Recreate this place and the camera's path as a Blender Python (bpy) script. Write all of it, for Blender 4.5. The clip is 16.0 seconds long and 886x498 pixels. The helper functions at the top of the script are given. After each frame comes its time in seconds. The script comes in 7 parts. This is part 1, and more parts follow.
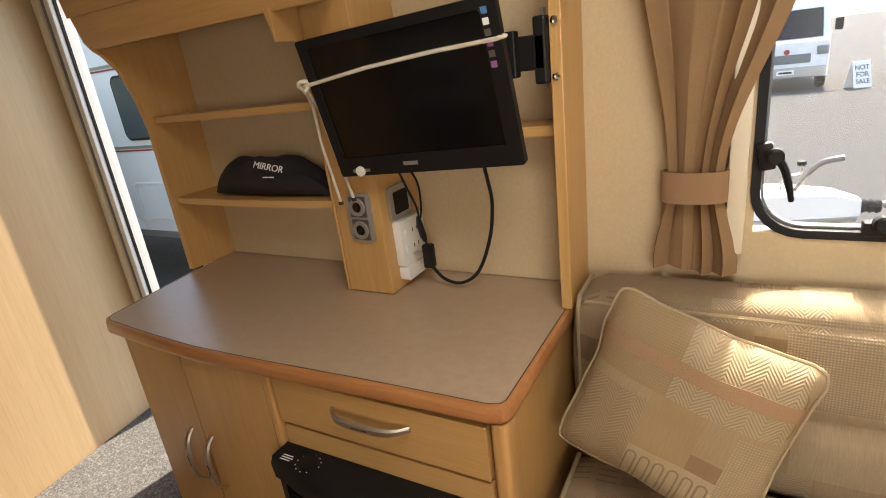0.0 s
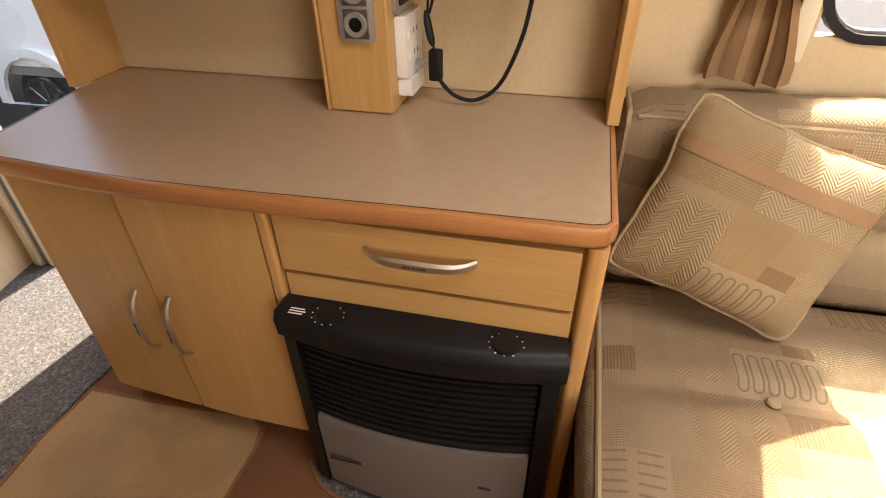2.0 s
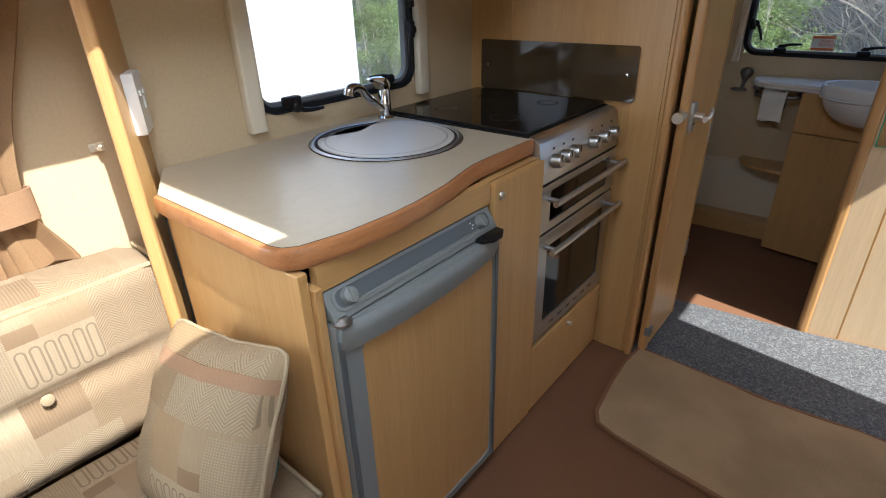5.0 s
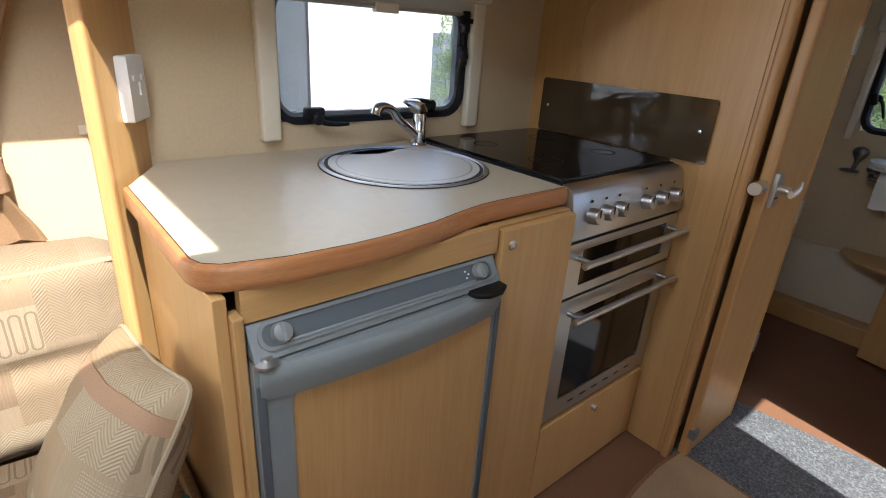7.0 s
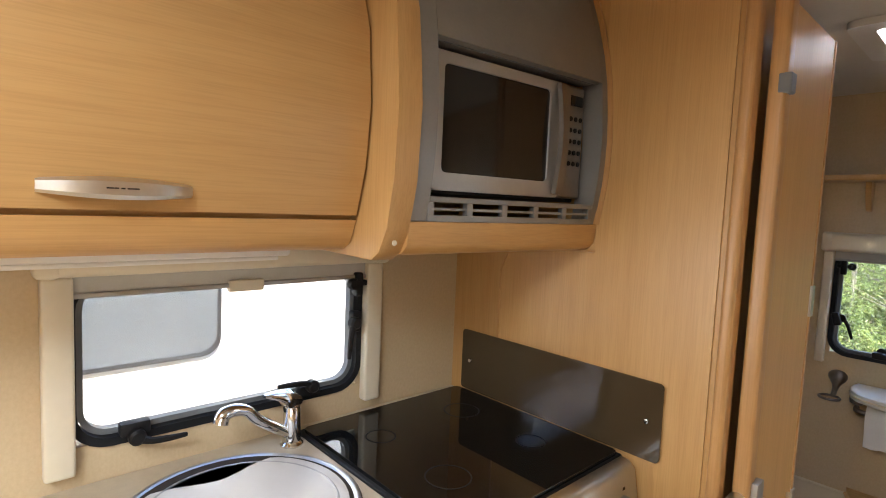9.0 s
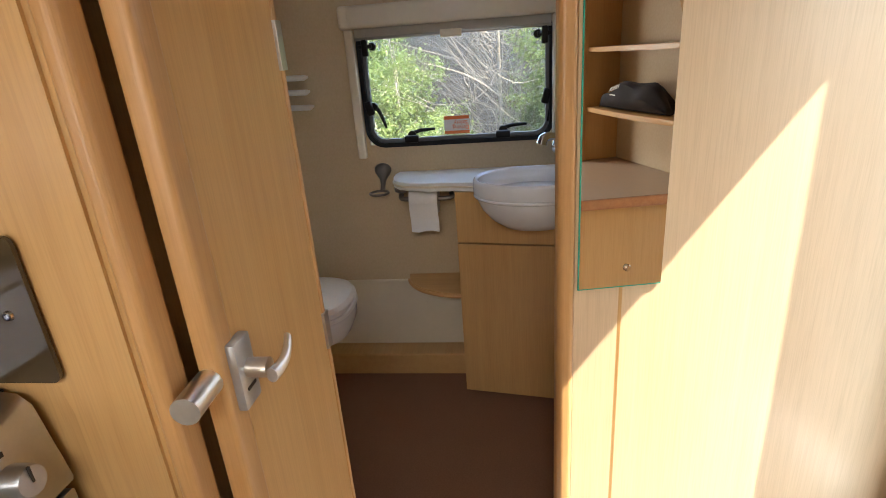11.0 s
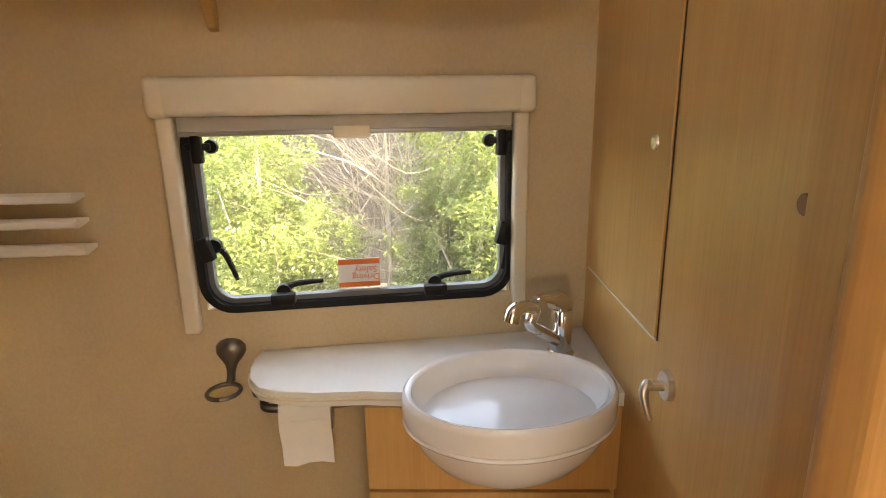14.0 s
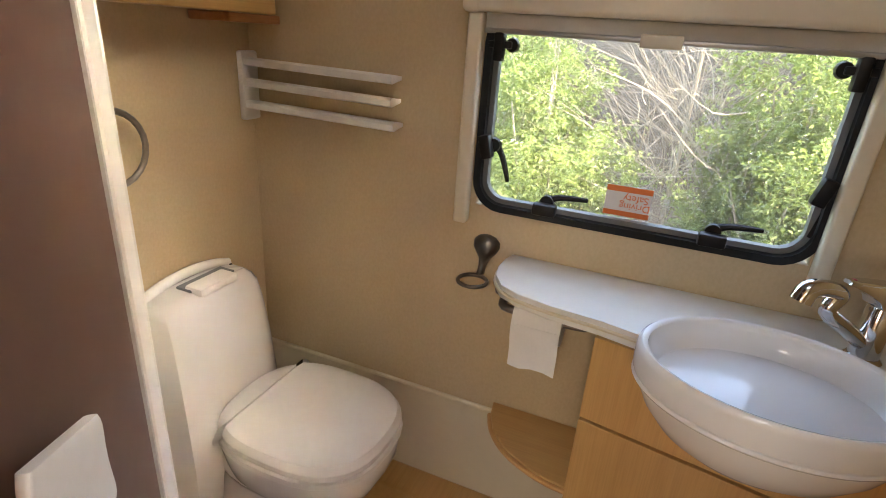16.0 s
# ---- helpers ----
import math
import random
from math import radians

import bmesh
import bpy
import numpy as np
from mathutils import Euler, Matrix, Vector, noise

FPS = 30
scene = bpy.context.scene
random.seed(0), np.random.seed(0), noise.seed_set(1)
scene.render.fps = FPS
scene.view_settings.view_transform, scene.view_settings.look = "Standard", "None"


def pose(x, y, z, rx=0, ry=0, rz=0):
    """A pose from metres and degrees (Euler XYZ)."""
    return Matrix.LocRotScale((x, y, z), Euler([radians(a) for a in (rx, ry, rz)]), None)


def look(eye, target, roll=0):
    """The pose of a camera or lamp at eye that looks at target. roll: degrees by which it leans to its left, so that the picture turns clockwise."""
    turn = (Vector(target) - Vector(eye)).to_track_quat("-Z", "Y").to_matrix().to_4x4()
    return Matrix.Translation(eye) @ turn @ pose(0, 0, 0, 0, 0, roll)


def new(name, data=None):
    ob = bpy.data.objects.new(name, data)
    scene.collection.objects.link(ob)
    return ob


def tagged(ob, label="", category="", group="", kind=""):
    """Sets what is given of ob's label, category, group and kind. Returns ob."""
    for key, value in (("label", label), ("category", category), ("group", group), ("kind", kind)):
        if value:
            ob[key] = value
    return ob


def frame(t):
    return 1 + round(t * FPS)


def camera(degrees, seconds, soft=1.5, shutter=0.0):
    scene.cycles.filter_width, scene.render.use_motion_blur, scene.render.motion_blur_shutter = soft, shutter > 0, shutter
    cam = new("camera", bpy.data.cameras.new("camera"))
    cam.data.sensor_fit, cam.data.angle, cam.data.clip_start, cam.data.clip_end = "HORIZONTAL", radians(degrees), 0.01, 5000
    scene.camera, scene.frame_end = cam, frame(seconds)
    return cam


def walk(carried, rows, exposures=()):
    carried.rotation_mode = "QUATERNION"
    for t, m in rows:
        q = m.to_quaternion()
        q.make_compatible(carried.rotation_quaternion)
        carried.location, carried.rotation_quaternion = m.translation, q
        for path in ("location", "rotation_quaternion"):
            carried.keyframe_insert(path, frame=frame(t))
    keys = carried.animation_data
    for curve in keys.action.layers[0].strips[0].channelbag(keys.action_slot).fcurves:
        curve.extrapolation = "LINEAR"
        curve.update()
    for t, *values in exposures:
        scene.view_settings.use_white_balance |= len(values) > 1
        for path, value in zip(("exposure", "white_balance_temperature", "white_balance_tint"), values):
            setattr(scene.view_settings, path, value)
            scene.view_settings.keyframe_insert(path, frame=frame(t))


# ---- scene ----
cam = camera(80.4, 16.0, soft=1.0)
PATH = [
    (0, (0.323, 0.442, 1.26), (-0.634, 2.068, 0.599), -7.1),
    (0.5, (0.186, 0.539, 1.254), (-0.626, 2.195, 0.481), -6.5),
    (1, (0.054, 0.545, 1.232), (-0.556, 2.223, 0.331), -5.1),
    (1.5, (-0.022, 0.488, 1.182), (-0.473, 2.129, 0.131), -2.7),
    (2, (-0.051, 0.444, 1.137), (-0.451, 2.015, -0.034), -0.9),
    (2.5, (-0.04, 0.429, 1.107), (-0.507, 1.935, -0.124), -0.3),
    (3, (0.015, 0.457, 1.151), (-0.83, 1.842, -0.019), -2.6),
    (3.5, (0.179, 0.557, 1.201), (-1.256, 1.417, 0.105), -5.6),
    (4, (0.366, 0.639, 1.256), (-1.364, 0.649, 0.253), -5.4),
    (4.2, (0.408, 0.64, 1.279), (-1.307, 0.321, 0.3), -4.9),
    (4.5, (0.472, 0.658, 1.289), (-1.139, -0.061, 0.347), -3.6),
    (4.6, (0.509, 0.642, 1.299), (-1.075, -0.163, 0.38), -3.3),
    (5, (0.502, 0.73, 1.273), (-0.871, -0.413, 0.373), -1.5),
    (5.2, (0.493, 0.767, 1.255), (-0.804, -0.469, 0.366), -0.4),
    (7.3, (0.182, 0.724, 1.211), (-1.039, -0.686, 0.488), 3.9),
    (7.5, (0.113, 0.7, 1.222), (-1.123, -0.725, 0.558), 3.8),
    (8, (-0.047, 0.596, 1.314), (-1.304, -0.893, 0.865), 3.6),
    (8.5, (-0.119, 0.581, 1.411), (-1.381, -0.949, 1.157), 3.4),
    (9, (-0.12, 0.59, 1.44), (-1.466, -0.88, 1.277), 2.4),
    (9.5, (-0.141, 0.635, 1.392), (-1.76, -0.522, 1.195), 0.5),
    (10, (-0.279, 0.67, 1.317), (-2.11, -0.067, 0.995), -1.7),
    (10.2, (-0.364, 0.679, 1.297), (-2.239, 0.093, 0.921), -2.5),
    (12.3, (-1.287, 0.478, 1.184), (-3.063, 0.461, 0.258), -3.4),
    (12.5, (-1.360, 0.480, 1.187), (-3.148, 0.487, 0.2925), -3.2),
    (13, (-1.511, 0.438, 1.209), (-3.352, 0.588, 0.444), -1.7),
    (13.5, (-1.567, 0.455, 1.255), (-3.45, 0.68, 0.618), -1.5),
    (13.7, (-1.568, 0.463, 1.275), (-3.458, 0.755, 0.691), -1.9),
    (14, (-1.529, 0.476, 1.323), (-3.449, 0.749, 0.832), -1.0),
    (14.5, (-1.498, 0.465, 1.339), (-3.431, 0.657, 0.863), -0.3),
    (15, (-1.507, 0.463, 1.313), (-3.418, 0.319, 0.739), 1.0),
    (15.5, (-1.533, 0.472, 1.301), (-3.358, 0.03, 0.613), 3.1),
    (16, (-1.549, 0.485, 1.283), (-3.272, -0.193, 0.527), 4.1),
]
EXPO = [(0.0, 2.2, 7800, 12), (1.0, 2.6, 7900, 13), (2.5, 2.65, 8100, 19), (3.0, 2.7, 7900, 17), (3.5, 3.15, 7200, 12), (4.2, 2.95, 6000, 9), (5.0, 2.2, 5850, 8), (7.5, 2.36, 5850, 9), (8.0, 3.0, 6300, 9),
        (8.5, 3.15, 6600, 10), (9.0, 3.25, 6600, 10), (10.2, 3.35, 6700, 10), (12.5, 3.5, 6900, 12), (13.0, 3.8, 8800, 15), (13.5, 4.15, 9500, 15), (14.5, 4.1, 10400, 14), (15.0, 3.85, 9300, 14), (16.0, 3.95, 7800, 12)]
walk(cam, [(t, look(eye, target, roll)) for t, eye, target, roll in PATH], EXPO)
# exposure and path are set above; world, sun
SUN = Vector((0.14, 1.0, 1.28)).normalized()
world = bpy.data.worlds.new("sky")
world.use_nodes = True
scene.world = world
wn = world.node_tree
sky = wn.nodes.new("ShaderNodeTexSky")
sky.sky_type = "NISHITA"
sky.sun_disc = False
sky.sun_elevation = math.asin(SUN.z)
sky.sun_rotation = math.atan2(SUN.x, SUN.y)
bgn = wn.nodes["Background"]
bgn.inputs[1].default_value = 0.15
wn.links.new(sky.outputs[0], bgn.inputs[0])
sun = new("sun", bpy.data.lights.new("sun", "SUN"))
sun.data.energy, sun.data.angle, sun.data.color = 2.6, radians(0.5), (1.0, 0.95, 0.86)
sun.matrix_world = look((0, 0, 0), -SUN) @ pose(0, 0, 0)


# area lamps added at the roof light and far lounge window to boost the daylight
def opening_lamp(name, m, w, h, watts):
    l = new(name, bpy.data.lights.new(name, "AREA"))
    l.data.shape, l.data.size, l.data.size_y, l.data.energy, l.data.color = "RECTANGLE", w, h, watts, (0.92, 0.96, 1.0)
    l.matrix_world = m


opening_lamp("roof_light_daylight", look((0.47, 0.54, 1.955), (0.47, 0.54, 0)), 0.52, 0.60, 2.6)
opening_lamp("window_daylight", look((1.15, -0.515, 1.12), (1.15, 1.0, 1.0)), 1.1, 0.52, 3.0)


# ---- materials ----
def mat_new(name):
    m = bpy.data.materials.new(name)
    m.use_nodes = True
    return m, m.node_tree, m.node_tree.nodes["Principled BSDF"]


def mapping(nt, scale=(1, 1, 1), rot=(0, 0, 0)):
    tc = nt.nodes.new("ShaderNodeTexCoord")
    mp = nt.nodes.new("ShaderNodeMapping")
    mp.inputs["Scale"].default_value = scale
    mp.inputs["Rotation"].default_value = rot
    nt.links.new(tc.outputs["Object"], mp.inputs[0])
    return mp.outputs[0]


def noise_tex(nt, vec, scale, detail=4.0, rough=0.55):
    n = nt.nodes.new("ShaderNodeTexNoise")
    n.inputs["Scale"].default_value, n.inputs["Detail"].default_value, n.inputs["Roughness"].default_value = scale, detail, rough
    nt.links.new(vec, n.inputs["Vector"])
    return n.outputs["Fac"]


def ramp(nt, fac, stops):
    r = nt.nodes.new("ShaderNodeValToRGB")
    while len(r.color_ramp.elements) < len(stops):
        r.color_ramp.elements.new(0.5)
    for e, (p, c) in zip(r.color_ramp.elements, stops):
        e.position, e.color = p, (*c, 1)
    nt.links.new(fac, r.inputs[0])
    return r.outputs[0]


def mixc(nt, fac, a, b, mode="MIX"):
    m = nt.nodes.new("ShaderNodeMix")
    m.data_type, m.blend_type = "RGBA", mode
    for sock, v in ((m.inputs[0], fac), (m.inputs[6], a), (m.inputs[7], b)):
        if hasattr(v, "links"):
            nt.links.new(v, sock)
        else:
            sock.default_value = v if isinstance(v, (int, float)) else (*v, 1)
    return m.outputs[2]


def bump(nt, bsdf, height, strength, dist=0.002):
    b = nt.nodes.new("ShaderNodeBump")
    b.inputs["Strength"].default_value, b.inputs["Distance"].default_value = strength, dist
    nt.links.new(height, b.inputs["Height"])
    nt.links.new(b.outputs[0], bsdf.inputs["Normal"])


def plain(name, col, rough=0.5, metal=0.0, vary=0.08, scale=30.0, bumps=0.05, coat=0.0):
    m, nt, b = mat_new(name)
    v = mapping(nt)
    f1, f2 = noise_tex(nt, v, scale, 5), noise_tex(nt, v, scale * 0.12, 2)
    lo, hi = [c * (1 - vary) for c in col], [min(1, c * (1 + vary)) for c in col]
    c = mixc(nt, 0.5, ramp(nt, f1, [(0.3, lo), (0.7, hi)]), ramp(nt, f2, [(0.35, lo), (0.65, hi)]))
    nt.links.new(c, b.inputs["Base Color"])
    rr = nt.nodes.new("ShaderNodeMapRange")
    rr.inputs[3].default_value, rr.inputs[4].default_value = max(0.02, rough - 0.06), min(1, rough + 0.08)
    nt.links.new(f2, rr.inputs[0])
    nt.links.new(rr.outputs[0], b.inputs["Roughness"])
    b.inputs["Metallic"].default_value = metal
    b.inputs["Coat Weight"].default_value = coat
    if bumps:
        bump(nt, b, f1, bumps, 0.001)
    return m


def wood(name, dark, light, axis="z", rough=0.37, figure=1.0):
    """Beech foil: fine pores and broad figure drawn out along the grain."""
    m, nt, b = mat_new(name)
    s = {"x": (1.2, 34, 34), "y": (34, 1.2, 34), "z": (34, 34, 1.2)}[axis]
    s2 = {"x": (9, 330, 330), "y": (330, 9, 330), "z": (330, 330, 9)}[axis]
    oi = nt.nodes.new("ShaderNodeObjectInfo")
    broad = noise_tex(nt, mapping(nt, [q * 0.45 for q in s]), 1.0 * figure, 3, 0.6)
    mid = noise_tex(nt, mapping(nt, s), 1.6, 5, 0.65)
    fine = noise_tex(nt, mapping(nt, s2), 1.0, 3, 0.6)
    c = ramp(nt, mid, [(0.28, dark), (0.72, light)])
    c = mixc(nt, 0.4, c, ramp(nt, broad, [(0.32, dark), (0.68, light)]))
    c = mixc(nt, 0.15, c, ramp(nt, fine, [(0.36, [q * 0.60 for q in dark]), (0.56, light)]))
    hv = nt.nodes.new("ShaderNodeHueSaturation")
    mr = nt.nodes.new("ShaderNodeMapRange")
    mr.inputs[3].default_value, mr.inputs[4].default_value = 0.93, 1.07
    nt.links.new(oi.outputs["Random"], mr.inputs[0])
    nt.links.new(mr.outputs[0], hv.inputs["Value"])
    nt.links.new(c, hv.inputs["Color"])
    nt.links.new(hv.outputs[0], b.inputs["Base Color"])
    b.inputs["Roughness"].default_value = rough
    bump(nt, b, fine, 0.07, 0.0005)
    return m


BEECH_D, BEECH_L = (0.49, 0.268, 0.090), (0.585, 0.350, 0.136)
M_WZ = wood("beech_upright", BEECH_D, BEECH_L, "z")
M_WX = wood("beech_lengthwise", BEECH_D, BEECH_L, "x")
M_WY = wood("beech_across", BEECH_D, BEECH_L, "y")
M_WTRIM = wood("beech_trim", (0.46, 0.235, 0.08), (0.58, 0.33, 0.13), "z", 0.35)
M_CHX = wood("cherry_edge", (0.31, 0.115, 0.040), (0.52, 0.235, 0.090), "x", 0.28)
M_PANEL = wood("pale_beech", (0.545, 0.388, 0.222), (0.635, 0.468, 0.285), "z")
M_DESK = plain("taupe_laminate", (0.45, 0.328, 0.22), 0.33, 0, 0.08, 420, 0.05)
M_KTOP = plain("cream_laminate", (0.50, 0.43, 0.31), 0.34, 0, 0.07, 420, 0.05)
M_WHITETOP = plain("white_laminate", (0.74, 0.72, 0.66), 0.35, 0, 0.03, 200, 0.02)
M_CER = plain("white_ceramic", (0.80, 0.78, 0.75), 0.08, 0, 0.01, 8, 0, 0.5)
M_BASIN = plain("basin_acrylic", (0.80, 0.79, 0.78), 0.14, 0, 0.01, 8, 0)
M_WPL = plain("white_plastic", (0.76, 0.74, 0.70), 0.38, 0, 0.03, 60, 0.02)
M_CREAMPL = plain("cream_plastic", (0.70, 0.62, 0.47), 0.4, 0, 0.03, 60, 0.02)
M_BLK = plain("black_plastic", (0.008, 0.0075, 0.0075), 0.48, 0, 0.2, 120, 0.05)
M_BLK.node_tree.nodes["Principled BSDF"].inputs["Specular IOR Level"].default_value = 0.28
M_BLKG = plain("black_gloss", (0.006, 0.006, 0.006), 0.05, 0, 0.1, 40, 0, 0.0)
M_RUB = plain("black_rubber", (0.012, 0.013, 0.015), 0.55, 0, 0.2, 90, 0.05)
M_RUB.node_tree.nodes["Principled BSDF"].inputs["Specular IOR Level"].default_value = 0.22
M_SCREEN = plain("tv_screen", (0.004, 0.004, 0.004), 0.14, 0, 0.05, 20, 0)
M_GREY = plain("grey_plastic", (0.15, 0.162, 0.17), 0.42, 0, 0.06, 90, 0.03)
M_SILV = plain("silver_paint", (0.42, 0.41, 0.39), 0.34, 0.6, 0.05, 200, 0.03)
M_HEATSIL = plain("heater_silver", (0.27, 0.245, 0.22), 0.4, 0.5, 0.05, 150, 0.03)
M_STEEL = plain("brushed_steel", (0.54, 0.54, 0.53), 0.34, 1.0, 0.05, 200, 0.02)
M_CHROME = plain("chrome", (0.70, 0.70, 0.71), 0.06, 1.0, 0.02, 20, 0)
M_NICKEL = plain("satin_nickel", (0.68, 0.63, 0.55), 0.36, 1.0, 0.05, 120, 0.02)
M_PEWTER = plain("pewter", (0.24, 0.22, 0.20), 0.35, 0.9, 0.08, 120, 0.03)
M_MIRROR = plain("mirror_silver", (0.86, 0.87, 0.86), 0.0, 1.0, 0.0, 5, 0)
for l_ in list(M_MIRROR.node_tree.nodes["Principled BSDF"].inputs["Roughness"].links):
    M_MIRROR.node_tree.links.remove(l_)
M_MIRROR.node_tree.nodes["Principled BSDF"].inputs["Roughness"].default_value = 0.0
M_BROWN = plain("shower_brown", (0.11, 0.055, 0.04), 0.45, 0, 0.08, 40, 0.03)
M_DARK = plain("dark_void", (0.03, 0.022, 0.016), 0.7, 0, 0.1, 40, 0)
M_PAPER = plain("tissue", (0.80, 0.78, 0.74), 0.9, 0, 0.03, 160, 0.2)
M_ROPE = plain("rope", (0.62, 0.56, 0.44), 0.85, 0, 0.15, 400, 0.3)
M_BAG = plain("black_cloth", (0.012, 0.009, 0.010), 0.85, 0, 0.3, 300, 0.3)
M_CEIL = plain("ceiling_board", (0.72, 0.68, 0.60), 0.6, 0, 0.03, 120, 0.04)
M_ORANGE = plain("orange_print", (0.80, 0.20, 0.05), 0.5, 0, 0.03, 60, 0)
M_WPRINT = plain("white_print", (0.82, 0.82, 0.80), 0.5, 0, 0.02, 60, 0)
M_BLUE = plain("blue_print", (0.04, 0.16, 0.34), 0.5)
M_VIOLET = plain("violet_print", (0.26, 0.10, 0.26), 0.5)
M_TEAL = plain("teal_cloth", (0.03, 0.22, 0.22), 0.8, 0, 0.1, 120, 0.1)
M_CARWHITE = plain("white_gelcoat", (0.78, 0.79, 0.79), 0.25, 0, 0.02, 10, 0, 0.3)
M_TYRE = plain("tyre", (0.02, 0.02, 0.02), 0.8, 0, 0.2, 90, 0.2)
M_RED = plain("red_line", (0.35, 0.03, 0.04), 0.4)
M_GREENEDGE = plain("glass_edge", (0.03, 0.35, 0.24), 0.1)
M_BLIND = plain("blind_cloth", (0.50, 0.48, 0.43), 0.8, 0, 0.05, 300, 0.1)


def glass(name, col=(1, 1, 1), rough=0.0, ior=1.45, clearness=1.0):
    m, nt, b = mat_new(name)
    b.inputs["Base Color"].default_value = (*col, 1)
    b.inputs["Roughness"].default_value = rough
    b.inputs["IOR"].default_value = ior
    b.inputs["Transmission Weight"].default_value = clearness
    return m


# transmission below 1 paints a milky glare veil into the panes
M_GLASS = glass("acrylic_glazing", (0.97, 0.98, 0.98), 0.0, 1.1, 0.97)
M_VEILED = glass("veiled_acrylic", (0.97, 0.98, 0.98), 0.0, 1.1, 0.90)
M_GLARE = glass("glare_acrylic", (0.97, 0.98, 1.0), 0.0, 1.1, 0.86)
M_OPAL = glass("opal_dome", (0.95, 0.95, 0.93), 0.7, 1.3)
M_BRONZE = plain("bronze_glass", (0.062, 0.042, 0.022), 0.02, 0, 0.05, 20, 0)
M_HOBGLASS = plain("hob_glass", (0.006, 0.006, 0.006), 0.02, 0, 0.1, 40, 0)
for m_ in (M_BRONZE, M_HOBGLASS):
    b_ = m_.node_tree.nodes["Principled BSDF"]
    for l_ in list(b_.inputs["Roughness"].links):
        m_.node_tree.links.remove(l_)
    b_.inputs["Roughness"].default_value = 0.015
M_FRIDGE = plain("fridge_grey", (0.215, 0.228, 0.218), 0.38, 0, 0.05, 90, 0.03)
M_FRIDGEDK = plain("fridge_recess", (0.10, 0.112, 0.115), 0.42, 0, 0.05, 90, 0.03)
M_FASCIA = plain("fascia_silver", (0.27, 0.262, 0.248), 0.36, 0.5, 0.05, 200, 0.03)
M_PLUG = plain("wood_plug", (0.22, 0.105, 0.04), 0.5, 0, 0.15, 80, 0.05)
M_JOINT = plain("dark_joint", (0.035, 0.018, 0.010), 0.5, 0, 0.1, 60, 0)


def wall_board():
    m, nt, b = mat_new("cream_wallboard")
    v = mapping(nt)
    fib = noise_tex(nt, mapping(nt, (150, 150, 110)), 1.0, 4, 0.6)
    big = noise_tex(nt, v, 3.0, 3)
    c = ramp(nt, fib, [(0.30, (0.53, 0.402, 0.240)), (0.70, (0.60, 0.466, 0.292))])
    c = mixc(nt, 0.25, c, ramp(nt, big, [(0.3, (0.53, 0.398, 0.235)), (0.7, (0.60, 0.468, 0.295))]))
    nt.links.new(c, b.inputs["Base Color"])
    b.inputs["Roughness"].default_value = 0.62
    bump(nt, b, fib, 0.12, 0.0005)
    return m


M_WALL = wall_board()


def carpet(name, lo, hi, scale, st=0.6):
    m, nt, b = mat_new(name)
    v = mapping(nt)
    f = noise_tex(nt, v, scale, 3, 0.75)
    big = noise_tex(nt, v, 6, 3)
    c = mixc(nt, 0.25, ramp(nt, f, [(0.36, lo), (0.64, hi)]), ramp(nt, big, [(0.3, lo), (0.7, hi)]))
    nt.links.new(c, b.inputs["Base Color"])
    b.inputs["Roughness"].default_value = 0.95
    bump(nt, b, f, st, 0.004)
    return m


def speckled(name):
    """Loop carpet: dark ground with pale flecks of several sizes."""
    m, nt, b = mat_new(name)
    v = mapping(nt)
    f1, f2, f3 = noise_tex(nt, v, 110, 3, 0.8), noise_tex(nt, v, 260, 2, 0.8), noise_tex(nt, v, 9, 3)
    c = ramp(nt, f1, [(0.34, (0.022, 0.023, 0.026)), (0.50, (0.075, 0.076, 0.080)), (0.60, (0.20, 0.20, 0.20)), (0.70, (0.34, 0.34, 0.33))])
    c = mixc(nt, 0.4, c, ramp(nt, f2, [(0.38, (0.025, 0.026, 0.03)), (0.62, (0.22, 0.22, 0.22))]))
    c = mixc(nt, 0.15, c, ramp(nt, f3, [(0.35, (0.06, 0.06, 0.065)), (0.65, (0.14, 0.14, 0.14))]))
    nt.links.new(c, b.inputs["Base Color"])
    b.inputs["Roughness"].default_value = 0.95
    bump(nt, b, f1, 0.8, 0.004)
    return m


M_GREYCARPET = speckled("grey_carpet")
M_VINYL = carpet("brown_floor", (0.160, 0.069, 0.029), (0.205, 0.093, 0.042), 180, 0.15)
M_MAT = carpet("beige_mat", (0.43, 0.275, 0.135), (0.54, 0.365, 0.19), 300, 0.5)
nt_ = M_MAT.node_tree
w_ = nt_.nodes.new("ShaderNodeTexWave")
w_.inputs["Scale"].default_value, w_.inputs["Distortion"].default_value = 70, 0.8
nt_.links.new(mapping(nt_, (1, 1, 1), (0, 0, 0.12)), w_.inputs["Vector"])
st_ = ramp(nt_, noise_tex(nt_, mapping(nt_), 3.2, 4), [(0.40, (0.33, 0.20, 0.10)), (0.60, (0.52, 0.345, 0.175))])
b_ = nt_.nodes["Principled BSDF"]
old_ = b_.inputs["Base Color"].links[0].from_socket
c_ = mixc(nt_, 0.45, old_, st_)
nt_.links.new(mixc(nt_, 0.22, c_, w_.outputs["Color"], "MULTIPLY"), b_.inputs["Base Color"])
bump(nt_, b_, w_.outputs["Fac"], 0.6, 0.003)
M_MATEDGE = carpet("mat_binding", (0.20, 0.09, 0.04), (0.27, 0.13, 0.06), 300, 0.4)
M_CURTAIN = carpet("curtain_cloth", (0.235, 0.134, 0.062), (0.305, 0.185, 0.092), 500, 0.2)
